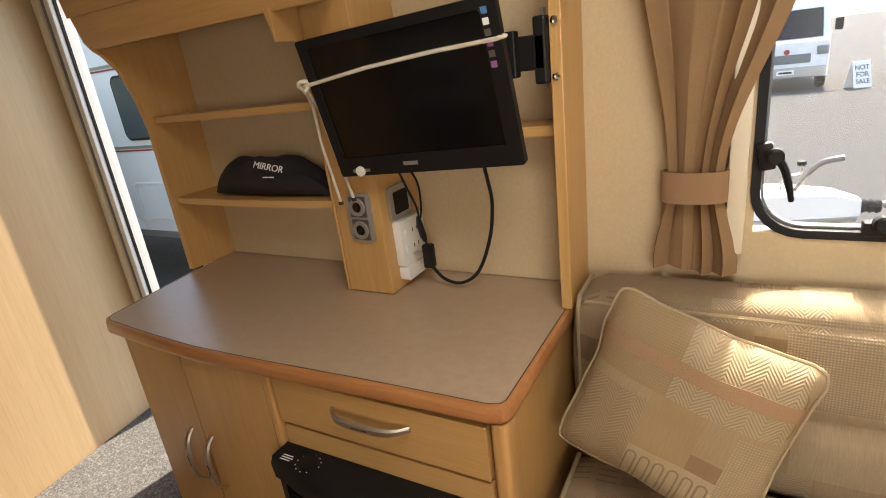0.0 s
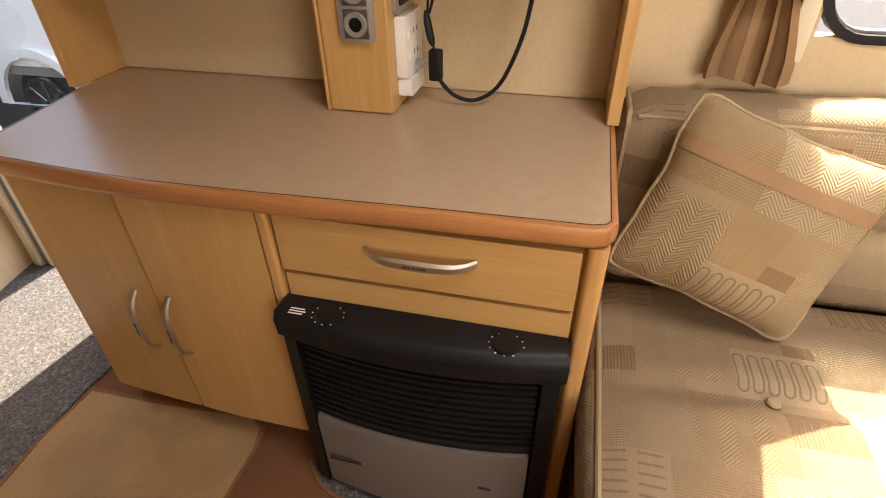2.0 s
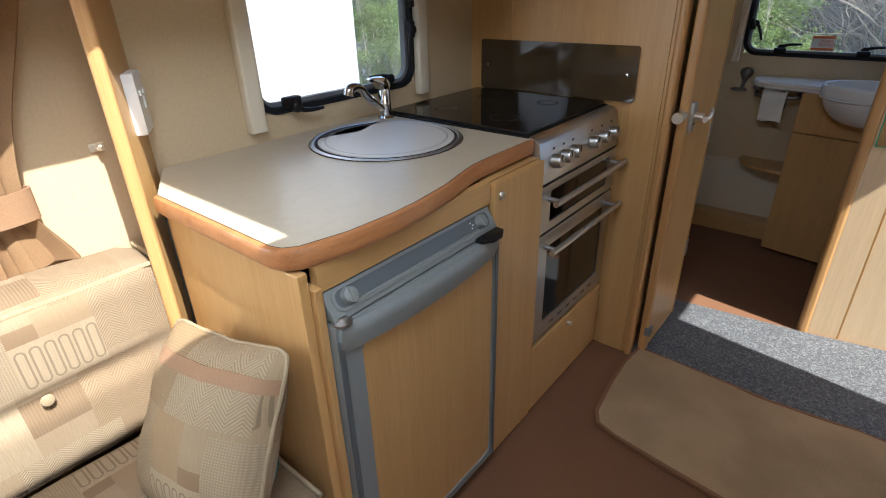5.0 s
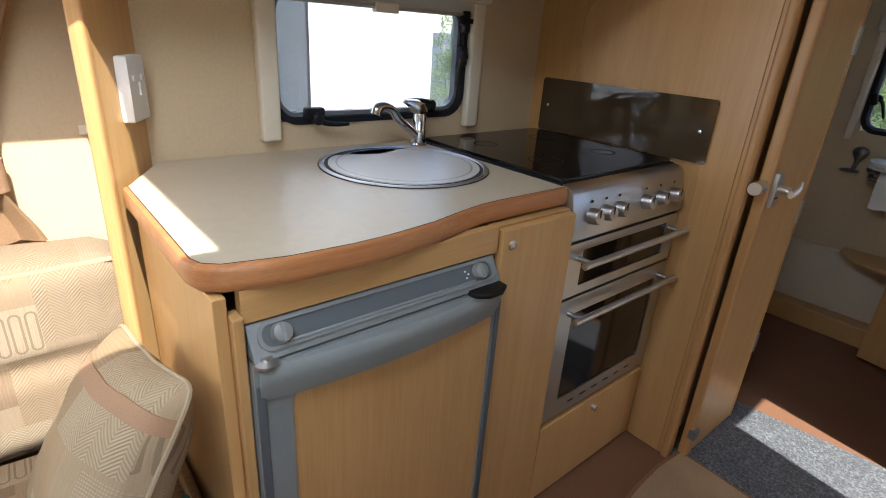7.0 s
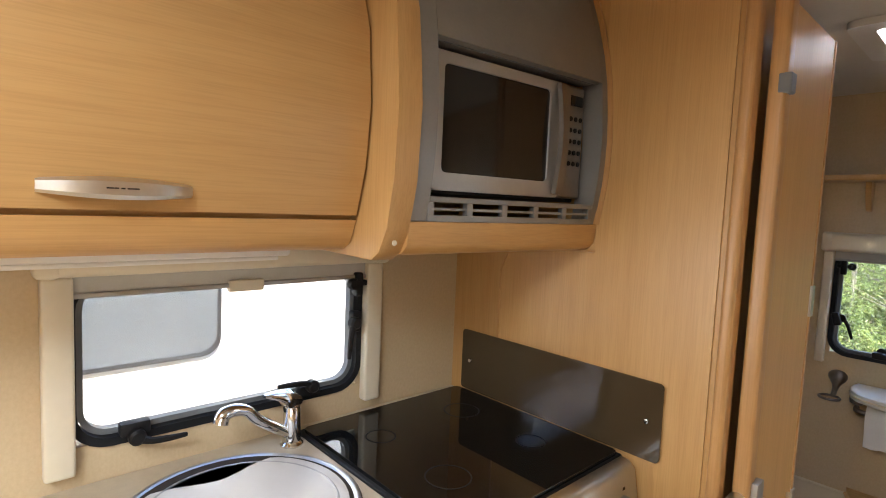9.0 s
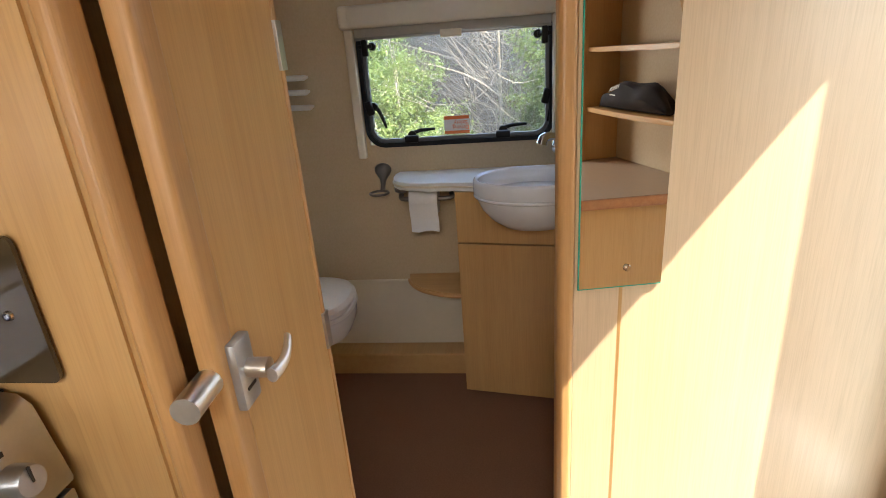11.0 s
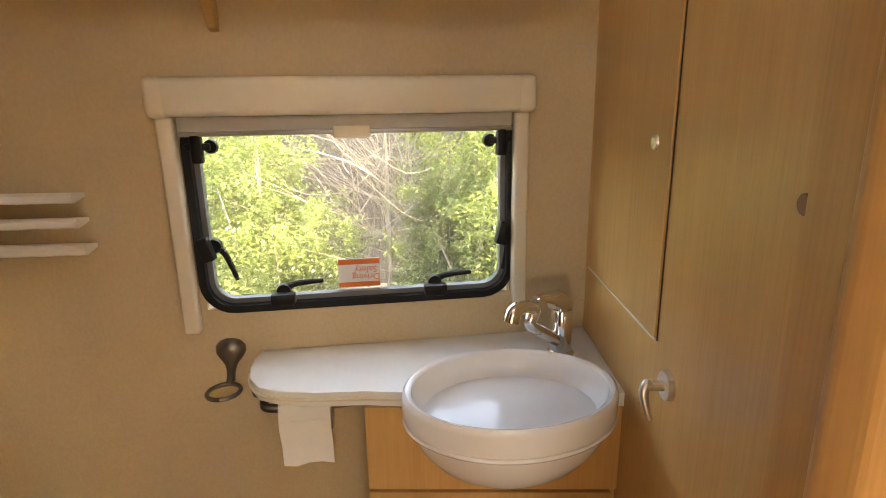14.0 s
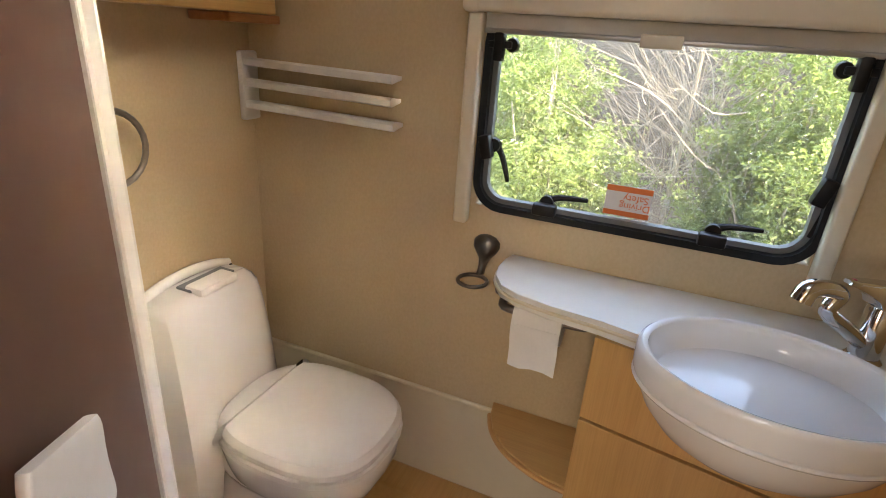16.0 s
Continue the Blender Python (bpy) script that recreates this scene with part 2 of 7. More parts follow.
M_BAND = carpet("brown_band", (0.27, 0.155, 0.08), (0.34, 0.20, 0.11), 500, 0.2)
M_ASPHALT = carpet("asphalt", (0.035, 0.035, 0.036), (0.085, 0.083, 0.08), 90, 0.4)


def maths(nt, op, a, b=None, c=None):
    m = nt.nodes.new("ShaderNodeMath")
    m.operation = op
    for sock, v in zip(m.inputs, (a, b, c)):
        if v is None:
            continue
        if hasattr(v, "links"):
            nt.links.new(v, sock)
        else:
            sock.default_value = v
    return m.outputs[0]


def patchwork(name, base, light, tan, dark, shift):
    """Woven upholstery, drawn in metres on the cloth: patches of herringbone, basket weave, slub, ribs, loops and dashes."""
    m, nt, b = mat_new(name)
    uvn = nt.nodes.new("ShaderNodeUVMap")
    uvn.uv_map = "weave"
    sp_ = nt.nodes.new("ShaderNodeSeparateXYZ")
    nt.links.new(uvn.outputs[0], sp_.inputs[0])
    x, y = maths(nt, "ADD", sp_.outputs[0], shift[0]), maths(nt, "ADD", sp_.outputs[1], shift[1])
    tu, tv = maths(nt, "MULTIPLY", maths(nt, "FRACT", maths(nt, "DIVIDE", x, 0.60)), 0.60), maths(nt, "MULTIPLY", maths(nt, "FRACT", maths(nt, "DIVIDE", y, 0.48)), 0.48)
    # u0, u1, v0, v1, weave (1 basket, 2 herringbone, 3 ribs, 4 loops, 5 dashes, 0 slub), tone (0 base, 1 light, 2 tan, 3 dark)
    patches = [(0.00, 0.20, 0.00, 0.16, 1, 0), (0.20, 0.34, 0.00, 0.14, 2, 2), (0.34, 0.44, 0.05, 0.12, 3, 3), (0.44, 0.60, 0.00, 0.15, 0, 1),
               (0.02, 0.12, 0.16, 0.22, 3, 3), (0.12, 0.28, 0.16, 0.32, 2, 0), (0.28, 0.42, 0.14, 0.24, 4, 1), (0.42, 0.60, 0.15, 0.33, 1, 1),
               (0.28, 0.37, 0.24, 0.34, 0, 2), (0.37, 0.42, 0.24, 0.27, 0, 3), (0.00, 0.16, 0.34, 0.48, 5, 0), (0.16, 0.30, 0.34, 0.48, 1, 2),
               (0.30, 0.48, 0.34, 0.48, 2, 1), (0.48, 0.60, 0.33, 0.44, 4, 0)]
    kind, tone = 0.0, 0.0
    for u0, u1, v0, v1, k, q in patches:
        inside = maths(nt, "MULTIPLY", maths(nt, "LESS_THAN", maths(nt, "ABSOLUTE", maths(nt, "SUBTRACT", tu, (u0 + u1) / 2)), (u1 - u0) / 2),
                       maths(nt, "LESS_THAN", maths(nt, "ABSOLUTE", maths(nt, "SUBTRACT", tv, (v0 + v1) / 2)), (v1 - v0) / 2))
        kind = maths(nt, "MULTIPLY_ADD", inside, float(k), kind)
        tone = maths(nt, "MULTIPLY_ADD", inside, float(q), tone)
    def is_(v, k):
        return maths(nt, "COMPARE", v, float(k), 0.2)
    col = mixc(nt, is_(tone, 1), base, light)
    col = mixc(nt, is_(tone, 2), col, tan)
    col = mixc(nt, is_(tone, 3), col, dark)
    zig = maths(nt, "PINGPONG", x, 0.026)
    herring = maths(nt, "PINGPONG", maths(nt, "MULTIPLY", maths(nt, "ADD", y, zig), 300.0), 1.0)
    basket = maths(nt, "MULTIPLY", maths(nt, "PINGPONG", maths(nt, "MULTIPLY", x, 430.0), 1.0), maths(nt, "PINGPONG", maths(nt, "MULTIPLY", y, 430.0), 1.0))
    ribs = maths(nt, "PINGPONG", maths(nt, "MULTIPLY", x, 360.0), 1.0)
    uvc = nt.nodes.new("ShaderNodeCombineXYZ")
    nt.links.new(maths(nt, "MULTIPLY", x, 420.0), uvc.inputs[0])
    nt.links.new(maths(nt, "MULTIPLY", y, 26.0), uvc.inputs[1])
    slub = noise_tex(nt, uvc.outputs[0], 1.0, 3, 0.6)
    weave = maths(nt, "ADD", maths(nt, "MULTIPLY", slub, 1.1), 0.1)
    for k, q in ((1, maths(nt, "MULTIPLY_ADD", basket, 0.9, 0.15)), (2, herring), (3, ribs)):
        weave = maths(nt, "ADD", mixc(nt, is_(kind, k), weave, q), 0.0)
    # tall rounded loops in a row, and short dashes
    lx = maths(nt, "ABSOLUTE", maths(nt, "SUBTRACT", maths(nt, "FRACT", maths(nt, "MULTIPLY", tu, 43.0)), 0.5))
    ly = maths(nt, "ABSOLUTE", maths(nt, "SUBTRACT", maths(nt, "FRACT", maths(nt, "MULTIPLY_ADD", tv, 10.0, 0.6)), 0.5))
    dy = maths(nt, "MULTIPLY", maths(nt, "MAXIMUM", maths(nt, "SUBTRACT", ly, 0.30), 0.0), 4.3)
    dist_ = maths(nt, "SQRT", maths(nt, "ADD", maths(nt, "MULTIPLY", lx, lx), maths(nt, "MULTIPLY", dy, dy)))
    loop = maths(nt, "MULTIPLY", maths(nt, "LESS_THAN", maths(nt, "ABSOLUTE", maths(nt, "SUBTRACT", dist_, 0.33)), 0.075), is_(kind, 4))
    dx_ = maths(nt, "LESS_THAN", maths(nt, "ABSOLUTE", maths(nt, "SUBTRACT", maths(nt, "FRACT", maths(nt, "MULTIPLY", tu, 19.0)), 0.5)), 0.36)
    dz_ = maths(nt, "LESS_THAN", maths(nt, "ABSOLUTE", maths(nt, "SUBTRACT", maths(nt, "FRACT", maths(nt, "MULTIPLY", tv, 60.0)), 0.5)), 0.12)
    line = maths(nt, "MAXIMUM", loop, maths(nt, "MULTIPLY", maths(nt, "MULTIPLY", dx_, dz_), is_(kind, 5)))
    thread = noise_tex(nt, uvn.outputs[0], 900, 2, 0.7)
    worn = noise_tex(nt, uvn.outputs[0], 5, 3)
    shade = [q * 0.42 for q in base]
    c = mixc(nt, maths(nt, "MULTIPLY", maths(nt, "SUBTRACT", 1.0, weave), 0.66), col, shade)
    c = mixc(nt, 0.14, c, ramp(nt, thread, [(0.3, [q * 0.45 for q in base]), (0.7, [min(1, q * 1.35) for q in base])]))
    c = mixc(nt, maths(nt, "MULTIPLY", line, 0.7), c, [q * 0.36 for q in base])
    c = mixc(nt, 0.18, c, ramp(nt, worn, [(0.35, [q * 0.78 for q in base]), (0.65, [min(1, q * 1.15) for q in base])]))
    nt.links.new(c, b.inputs["Base Color"])
    b.inputs["Roughness"].default_value = 0.95
    bump(nt, b, maths(nt, "ADD", weave, maths(nt, "MULTIPLY", line, -0.8)), 0.6, 0.0018)
    return m


M_SOFA = patchwork("patchwork_weave", (0.315, 0.228, 0.140), (0.385, 0.298, 0.192), (0.285, 0.190, 0.106), (0.175, 0.100, 0.048), (0.0, 0.0))
M_PILLOW = patchwork("pillow_weave", (0.345, 0.246, 0.138), (0.425, 0.325, 0.198), (0.335, 0.213, 0.098), (0.205, 0.108, 0.045), (0.33, 0.31))
M_PIPING = carpet("piping", (0.30, 0.225, 0.13), (0.40, 0.31, 0.19), 500, 0.3)


# ---- mesh helpers ----
ORIG = {}


def weave_uv(ob, m=None):
    """Lays the cloth's own measure on a mesh, in metres: in the plane m, or by the way each face looks."""
    o = ORIG[ob.name]
    inv = m.inverted() if m else None
    lay = ob.data.uv_layers.new(name="weave")
    for p in ob.data.polygons:
        n = p.normal
        for li in p.loop_indices:
            v = ob.data.vertices[ob.data.loops[li].vertex_index].co + o
            if inv:
                q = inv @ v
                lay.data[li].uv = (q.x, q.y)
            elif abs(n.z) > abs(n.y) and abs(n.z) > abs(n.x):
                lay.data[li].uv = (v.x, v.y)
            elif abs(n.y) >= abs(n.x):
                lay.data[li].uv = (v.x, v.z)
            else:
                lay.data[li].uv = (v.y, v.z)
    return ob


def nosing(path, inset, z0, z1, closed=False):
    """A bull-nosed edge band along a line that runs with the room on its right hand."""
    P = [Vector(p) for p in path]
    secs = []
    for i, p in enumerate(P):
        d = (P[min(i + 1, len(P) - 1)] - P[max(i - 1, 0)]).normalized()
        n = Vector((-d.y, d.x))
        h = z1 - z0
        secs.append([(*(p + n * a), z) for a, z in ((inset, z1), (inset * 0.55, z1 - 0.0004), (inset * 0.2, z1 - h * 0.07), (inset * 0.04, z1 - h * 0.2), (0.0, z1 - h * 0.4), (0.0, z0 + h * 0.3),
                                                    (inset * 0.1, z0 + h * 0.12), (inset * 0.5, z0), (inset, z0))])
    return loft(secs)


def inwards(path, inset):
    P = [Vector(p) for p in path]
    out = []
    for i, p in enumerate(P):
        d = (P[min(i + 1, len(P) - 1)] - P[max(i - 1, 0)]).normalized()
        out.append(tuple(p + Vector((-d.y, d.x)) * inset))
    return out


def thing(name, loc, label, category, group="", kind=""):
    e = new(name)
    e.empty_display_size = 0.1
    e.location = loc
    ORIG[e.name] = Vector(loc)
    return tagged(e, label, category, group, kind)


def part(name, bm, material, parent, label="", smooth=False):
    """One mesh object under a thing or a part; bm is given in world coordinates."""
    o = ORIG[parent.name] if parent else Vector()
    bmesh.ops.recalc_face_normals(bm, faces=bm.faces)
    me = bpy.data.meshes.new(name)
    bm.transform(Matrix.Translation(-o))
    bm.to_mesh(me)
    bm.free()
    me.materials.append(material)
    if smooth:
        for p in me.polygons:
            p.use_smooth = True
        me.set_sharp_from_angle(angle=radians(38))
    ob = new(name, me)
    if parent:
        ob.parent = parent
    ORIG[ob.name] = o
    if label:
        ob["label"] = label
    return ob


def structure(name, bm, material, label, category):
    return tagged(part(name, bm, material, None), label, category, kind="structure")


def box(x0, x1, y0, y1, z0, z1, bev=0.0, seg=2, bm=None):
    bm2 = bmesh.new()
    bmesh.ops.create_cube(bm2, size=1.0)
    bm2.transform(Matrix.Translation(((x0 + x1) / 2, (y0 + y1) / 2, (z0 + z1) / 2)) @ Matrix.Diagonal((abs(x1 - x0), abs(y1 - y0), abs(z1 - z0), 1)))
    if bev:
        bmesh.ops.bevel(bm2, geom=bm2.edges[:], offset=bev, segments=seg, profile=0.5, affect="EDGES")
    return join(bm, bm2)


def join(bm, bm2):
    if bm is None:
        return bm2
    me = bpy.data.meshes.new("tmp")
    bm2.to_mesh(me)
    bm2.free()
    bm.from_mesh(me)
    bpy.data.meshes.remove(me)
    return bm


AX = {"z": Matrix.Identity(4),
      "y": Matrix(((1, 0, 0, 0), (0, 0, 1, 0), (0, 1, 0, 0), (0, 0, 0, 1))),
      "x": Matrix(((0, 0, 1, 0), (1, 0, 0, 0), (0, 1, 0, 0), (0, 0, 0, 1)))}


def prism(pts, a, b, axis="z", bev=0.0, seg=2, bm=None):
    """A polygon drawn across axis, from a to b along it. Axis z: (x, y); y: (x, z); x: (y, z)."""
    bm2 = bmesh.new()
    lo = [bm2.verts.new((p[0], p[1], a)) for p in pts]
    hi = [bm2.verts.new((p[0], p[1], b)) for p in pts]
    n = len(pts)
    f0, f1 = bm2.faces.new(lo[::-1]), bm2.faces.new(hi)
    for i in range(n):
        bm2.faces.new((lo[i], lo[(i + 1) % n], hi[(i + 1) % n], hi[i]))
    if bev:
        bmesh.ops.bevel(bm2, geom=list({e for f in (f0, f1) for e in f.edges}), offset=bev, segments=seg, profile=0.5, affect="EDGES")
    bm2.transform(AX[axis])
    return join(bm, bm2)


def rrect(x0, x1, y0, y1, r, n=6):
    out = []
    for cx, cy, a in ((x1 - r, y1 - r, 0), (x0 + r, y1 - r, 90), (x0 + r, y0 + r, 180), (x1 - r, y0 + r, 270)):
        for i in range(n + 1):
            t = radians(a + 90 * i / n)
            out.append((cx + r * math.cos(t), cy + r * math.sin(t)))
    return out


def ring(outer, inner, a, b, axis="z", bm=None):
    """A frame between two outlines of as many points, from a to b along axis."""
    bm2 = bmesh.new()
    n = len(outer)
    rows = [[bm2.verts.new((p[0], p[1], h)) for p in o] for o in (outer, inner) for h in (a, b)]
    for i in range(n):
        j = (i + 1) % n
        for p, q in ((0, 1), (1, 3), (3, 2), (2, 0)):
            bm2.faces.new((rows[p][i], rows[p][j], rows[q][j], rows[q][i]))
    bm2.transform(AX[axis])
    return join(bm, bm2)


def tube(pts, r, n=8, bm=None, smoothing=4, radii=None):
    """A round rod along a smoothed line of points."""
    P = [Vector(p) for p in pts]
    if smoothing > 1 and len(P) > 2:
        Q = []
        for i in range(len(P) - 1):
            p0, p1, p2, p3 = P[max(i - 1, 0)], P[i], P[i + 1], P[min(i + 2, len(P) - 1)]
            for k in range(smoothing):
                t = k / smoothing
                Q.append(0.5 * (2 * p1 + (p2 - p0) * t + (2 * p0 - 5 * p1 + 4 * p2 - p3) * t * t + (3 * p1 - p0 - 3 * p2 + p3) * t ** 3))
        Q.append(P[-1])
    else:
        Q = P
    bm2 = bmesh.new()
    rings, nrm = [], None
    for i, p in enumerate(Q):
        d = (Q[min(i + 1, len(Q) - 1)] - Q[max(i - 1, 0)]).normalized()
        if nrm is None:
            nrm = d.orthogonal().normalized()
        nrm = (nrm - d * nrm.dot(d)).normalized()
        s = d.cross(nrm)
        rad = r if radii is None else r * np.interp(i / max(1, len(Q) - 1), np.linspace(0, 1, len(radii)), radii)
        rings.append([bm2.verts.new(p + (nrm * math.cos(2 * math.pi * k / n) + s * math.sin(2 * math.pi * k / n)) * rad) for k in range(n)])
    for a, b in zip(rings, rings[1:]):
        for k in range(n):
            bm2.faces.new((a[k], a[(k + 1) % n], b[(k + 1) % n], b[k]))
    bm2.faces.new(rings[0][::-1])
    bm2.faces.new(rings[-1])
    return join(bm, bm2)


def lathe(profile, loc, n=24, squash=(1, 1), m=None, bm=None):
    """A turned shape about the upright line through loc; profile of (radius, height)."""
    bm2 = bmesh.new()
    rows = []
    for r, h in profile:
        rows.append([bm2.verts.new((r * squash[0] * math.cos(2 * math.pi * k / n), r * squash[1] * math.sin(2 * math.pi * k / n), h)) for k in range(n)])
    for a, b in zip(rows, rows[1:]):
        for k in range(n):
            bm2.faces.new((a[k], a[(k + 1) % n], b[(k + 1) % n], b[k]))
    bm2.faces.new(rows[0][::-1])
    bm2.faces.new(rows[-1])
    bmesh.ops.remove_doubles(bm2, verts=bm2.verts, dist=1e-5)
    bm2.transform(Matrix.Translation(loc) @ (m or Matrix.Identity(4)))
    return join(bm, bm2)


TOX = pose(0, 0, 0, 0, 90, 0)
TOY = pose(0, 0, 0, -90, 0, 0)
TOYN = pose(0, 0, 0, 90, 0, 0)


def loft(sections, bm=None, closed=True):
    """A skin over rows of points, with ends closed."""
    bm2 = bmesh.new()
    rows = [[bm2.verts.new(p) for p in s] for s in sections]
    n = len(rows[0])
    for a, b in zip(rows, rows[1:]):
        for k in range(n if closed else n - 1):
            bm2.faces.new((a[k], a[(k + 1) % n], b[(k + 1) % n], b[k]))
    if closed:
        bm2.faces.new(rows[0][::-1])
        bm2.faces.new(rows[-1])
    return join(bm, bm2)


# ---- setting ----
ZC = 1.93      # ceiling
XR = -2.645    # rear wall
YN, YS = 1.565, -0.50
XF = 2.4


def wall_with(openings, u0, u1, z1, a, b, axis):
    """A wall along x (axis y) or y (axis x), from a to b thick, with openings (u0, u1, z0, z1) right through."""
    us = sorted({u0, u1, *[o[0] for o in openings], *[o[1] for o in openings]})
    zs = sorted({0.0, z1, *[o[2] for o in openings], *[o[3] for o in openings]})
    bm = bmesh.new()
    for i in range(len(us) - 1):
        for k in range(len(zs) - 1):
            cu, cz = (us[i] + us[i + 1]) / 2, (zs[k] + zs[k + 1]) / 2
            if any(o[0] < cu < o[1] and o[2] < cz < o[3] for o in openings):
                continue
            if axis == "y":
                box(us[i], us[i + 1], a, b, zs[k], zs[k + 1], bm=bm)
            else:
                box(a, b, us[i], us[i + 1], zs[k], zs[k + 1], bm=bm)
    bmesh.ops.remove_doubles(bm, verts=bm.verts, dist=1e-5)
    return bm


DOOR = (-1.765, -1.33, 0.0, 1.675)
WIN_N = (0.36, 1.70, 0.885, 1.45)
WIN_K = (-0.84, -0.25, 0.985, 1.29)
WIN_S = (0.55, 1.75, 0.82, 1.42)
WIN_W = (0.125, 0.785, 0.93, 1.335)
structure("wall_north", wall_with([DOOR, WIN_N], XR - 0.04, XF, ZC, YN, YN + 0.04, "y"), M_WALL, "cream fibre-faced caravan side wall with doorway", "wall")
structure("wall_south", wall_with([WIN_K, WIN_S], XR - 0.04, XF, ZC, YS - 0.04, YS, "y"), M_WALL, "cream fibre-faced caravan side wall with kitchen window", "wall")
structure("wall_west", wall_with([WIN_W], YS, YN, ZC, XR - 0.04, XR, "x"), M_WALL, "cream fibre-faced rear wall of the washroom", "wall")
structure("wall_east", box(XF, XF + 0.04, YS - 0.04, YN + 0.04, 0, ZC), M_WALL, "plain cream end wall", "wall")
bm = bmesh.new()
ROOF1 = (0.165, 0.75, 0.22, 0.86)
ROOF2 = (-2.06, -1.76, 0.30, 0.70)
xs = [XR - 0.04, ROOF2[0], ROOF2[1], ROOF1[0], ROOF1[1], XF + 0.04]
for i in range(5):
    hole = ROOF2 if i == 1 else ROOF1 if i == 3 else None
    if hole:
        box(xs[i], xs[i + 1], YS - 0.04, hole[2], ZC, ZC + 0.035, bm=bm)
        box(xs[i], xs[i + 1], hole[3], YN + 0.04, ZC, ZC + 0.035, bm=bm)
    else:
        box(xs[i], xs[i + 1], YS - 0.04, YN + 0.04, ZC, ZC + 0.035, bm=bm)
structure("ceiling", bm, M_CEIL, "pale board ceiling with roof light openings", "ceiling")
structure("floor", prism([(XR, YS), (XF, YS), (XF, YN), (XR, YN)], -0.05, 0.0), M_VINYL, "brown short-pile floor", "floor")
structure("carpet_strip", prism([(-1.19, 0.24), (-1.23, 1.12), (-1.18, 1.555), (-1.868, 1.555), (-1.722, 0.79), (-1.66, 0.25)], 0.001, 0.006, bev=0.002), M_GREYCARPET, "speckled grey carpet inside the doorway", "carpet")


def side_window(name, w, axis, face, out, label, r=0.06, handles=(), knobs=()):
    """A bonded acrylic window: rubber seal, pane, catches. face: the wall's inner face; out: the way outwards."""
    t = thing(name, ((w[0] + w[1]) / 2, face, w[2]) if axis == "y" else (face, (w[0] + w[1]) / 2, w[2]), label, "window", kind="structure")
    k = 1 if out > 0 else -1
    lip = 0.012 if name == "window_3" else 0.019
    part("seal", ring(rrect(w[0] - 0.009, w[1] + 0.009, w[2] - 0.009, w[3] + 0.009, r + 0.009), rrect(w[0] + 0.007, w[1] - 0.007, w[2] + 0.007, w[3] - 0.007, r - 0.007),
                      *sorted((face - k * 0.006, face + k * 0.022)), axis), M_RUB, t, "black rubber seal", smooth=True)
    part("window_frame", ring(rrect(w[0] + 0.008, w[1] - 0.008, w[2] + 0.008, w[3] - 0.008, r - 0.008), rrect(w[0] + lip, w[1] - lip, w[2] + lip, w[3] - lip, r - lip + 0.001),
                      *sorted((face + k * 0.010, face + k * 0.030)), axis), M_GREY, t, "grey edge of the acrylic pane", smooth=True)
    p = part("pane", prism(rrect(w[0] + 0.0075, w[1] - 0.0075, w[2] + 0.0075, w[3] - 0.0075, r - 0.008), *sorted((face + k * 0.032, face + k * 0.036)), axis), M_VEILED if name == "window_1" else M_GLARE if name == "window_2" else M_GLASS, t)
    p.visible_shadow = False
    m0 = AX["y"] if axis == "y" else AX["x"]
    for u, z, rot in handles:
        hb = box(-0.022, 0.022, -0.010, 0.012, -0.012, 0.010, 0.004)
        hb = lathe([(0, 0), (0.013, 0), (0.013, 0.014), (0.009, 0.018), (0, 0.018)], (0.0, 0.010, 0.010), 14, (1, 1), TOY, hb)
        hb = tube([(0.0, 0.020, 0.012), (0.020, 0.022, 0.020), (0.048, 0.022, 0.023), (0.074, 0.021, 0.024)], 0.0055, 8, hb, 4, (1.4, 1.1, 1.0, 0.7))
        q = pose(0, 0, 0, 0, rot, 0)
        at = Matrix.Translation((u, face - k * 0.012, z)) if axis == "y" else Matrix.Translation((face - k * 0.012, u, z)) @ pose(0, 0, 0, 0, 0, 90)
        flip = Matrix.Diagonal((1, -k, 1, 1))
        hb.transform(at @ flip @ q @ Matrix.Scale(1.15, 4))
        part("catch", hb, M_BLK, t, "black window catch", smooth=True)
    for u, z in knobs:
        hb = box(-0.010, 0.010, -0.008, 0.016, -0.032, 0.026, 0.004)
        hb = lathe([(0, 0), (0.013, 0), (0.015, 0.010), (0.012, 0.018), (0, 0.020)], (0.022 if u < (w[0] + w[1]) / 2 else -0.022, 0.012, 0.0), 12, (1, 1), TOY, hb)
        hb = box(-0.024, 0.024, 0.002, 0.014, -0.007, 0.007, 0.003, 2, hb)
        at = Matrix.Translation((u, face - k * 0.012, z)) if axis == "y" else Matrix.Translation((face - k * 0.012, u, z)) @ pose(0, 0, 0, 0, 0, 90)
        hb.transform(at @ Matrix.Diagonal((1, -k, 1, 1)))
        part("stay_knob", hb, M_BLK, t, "black stay knob", smooth=True)
    return t


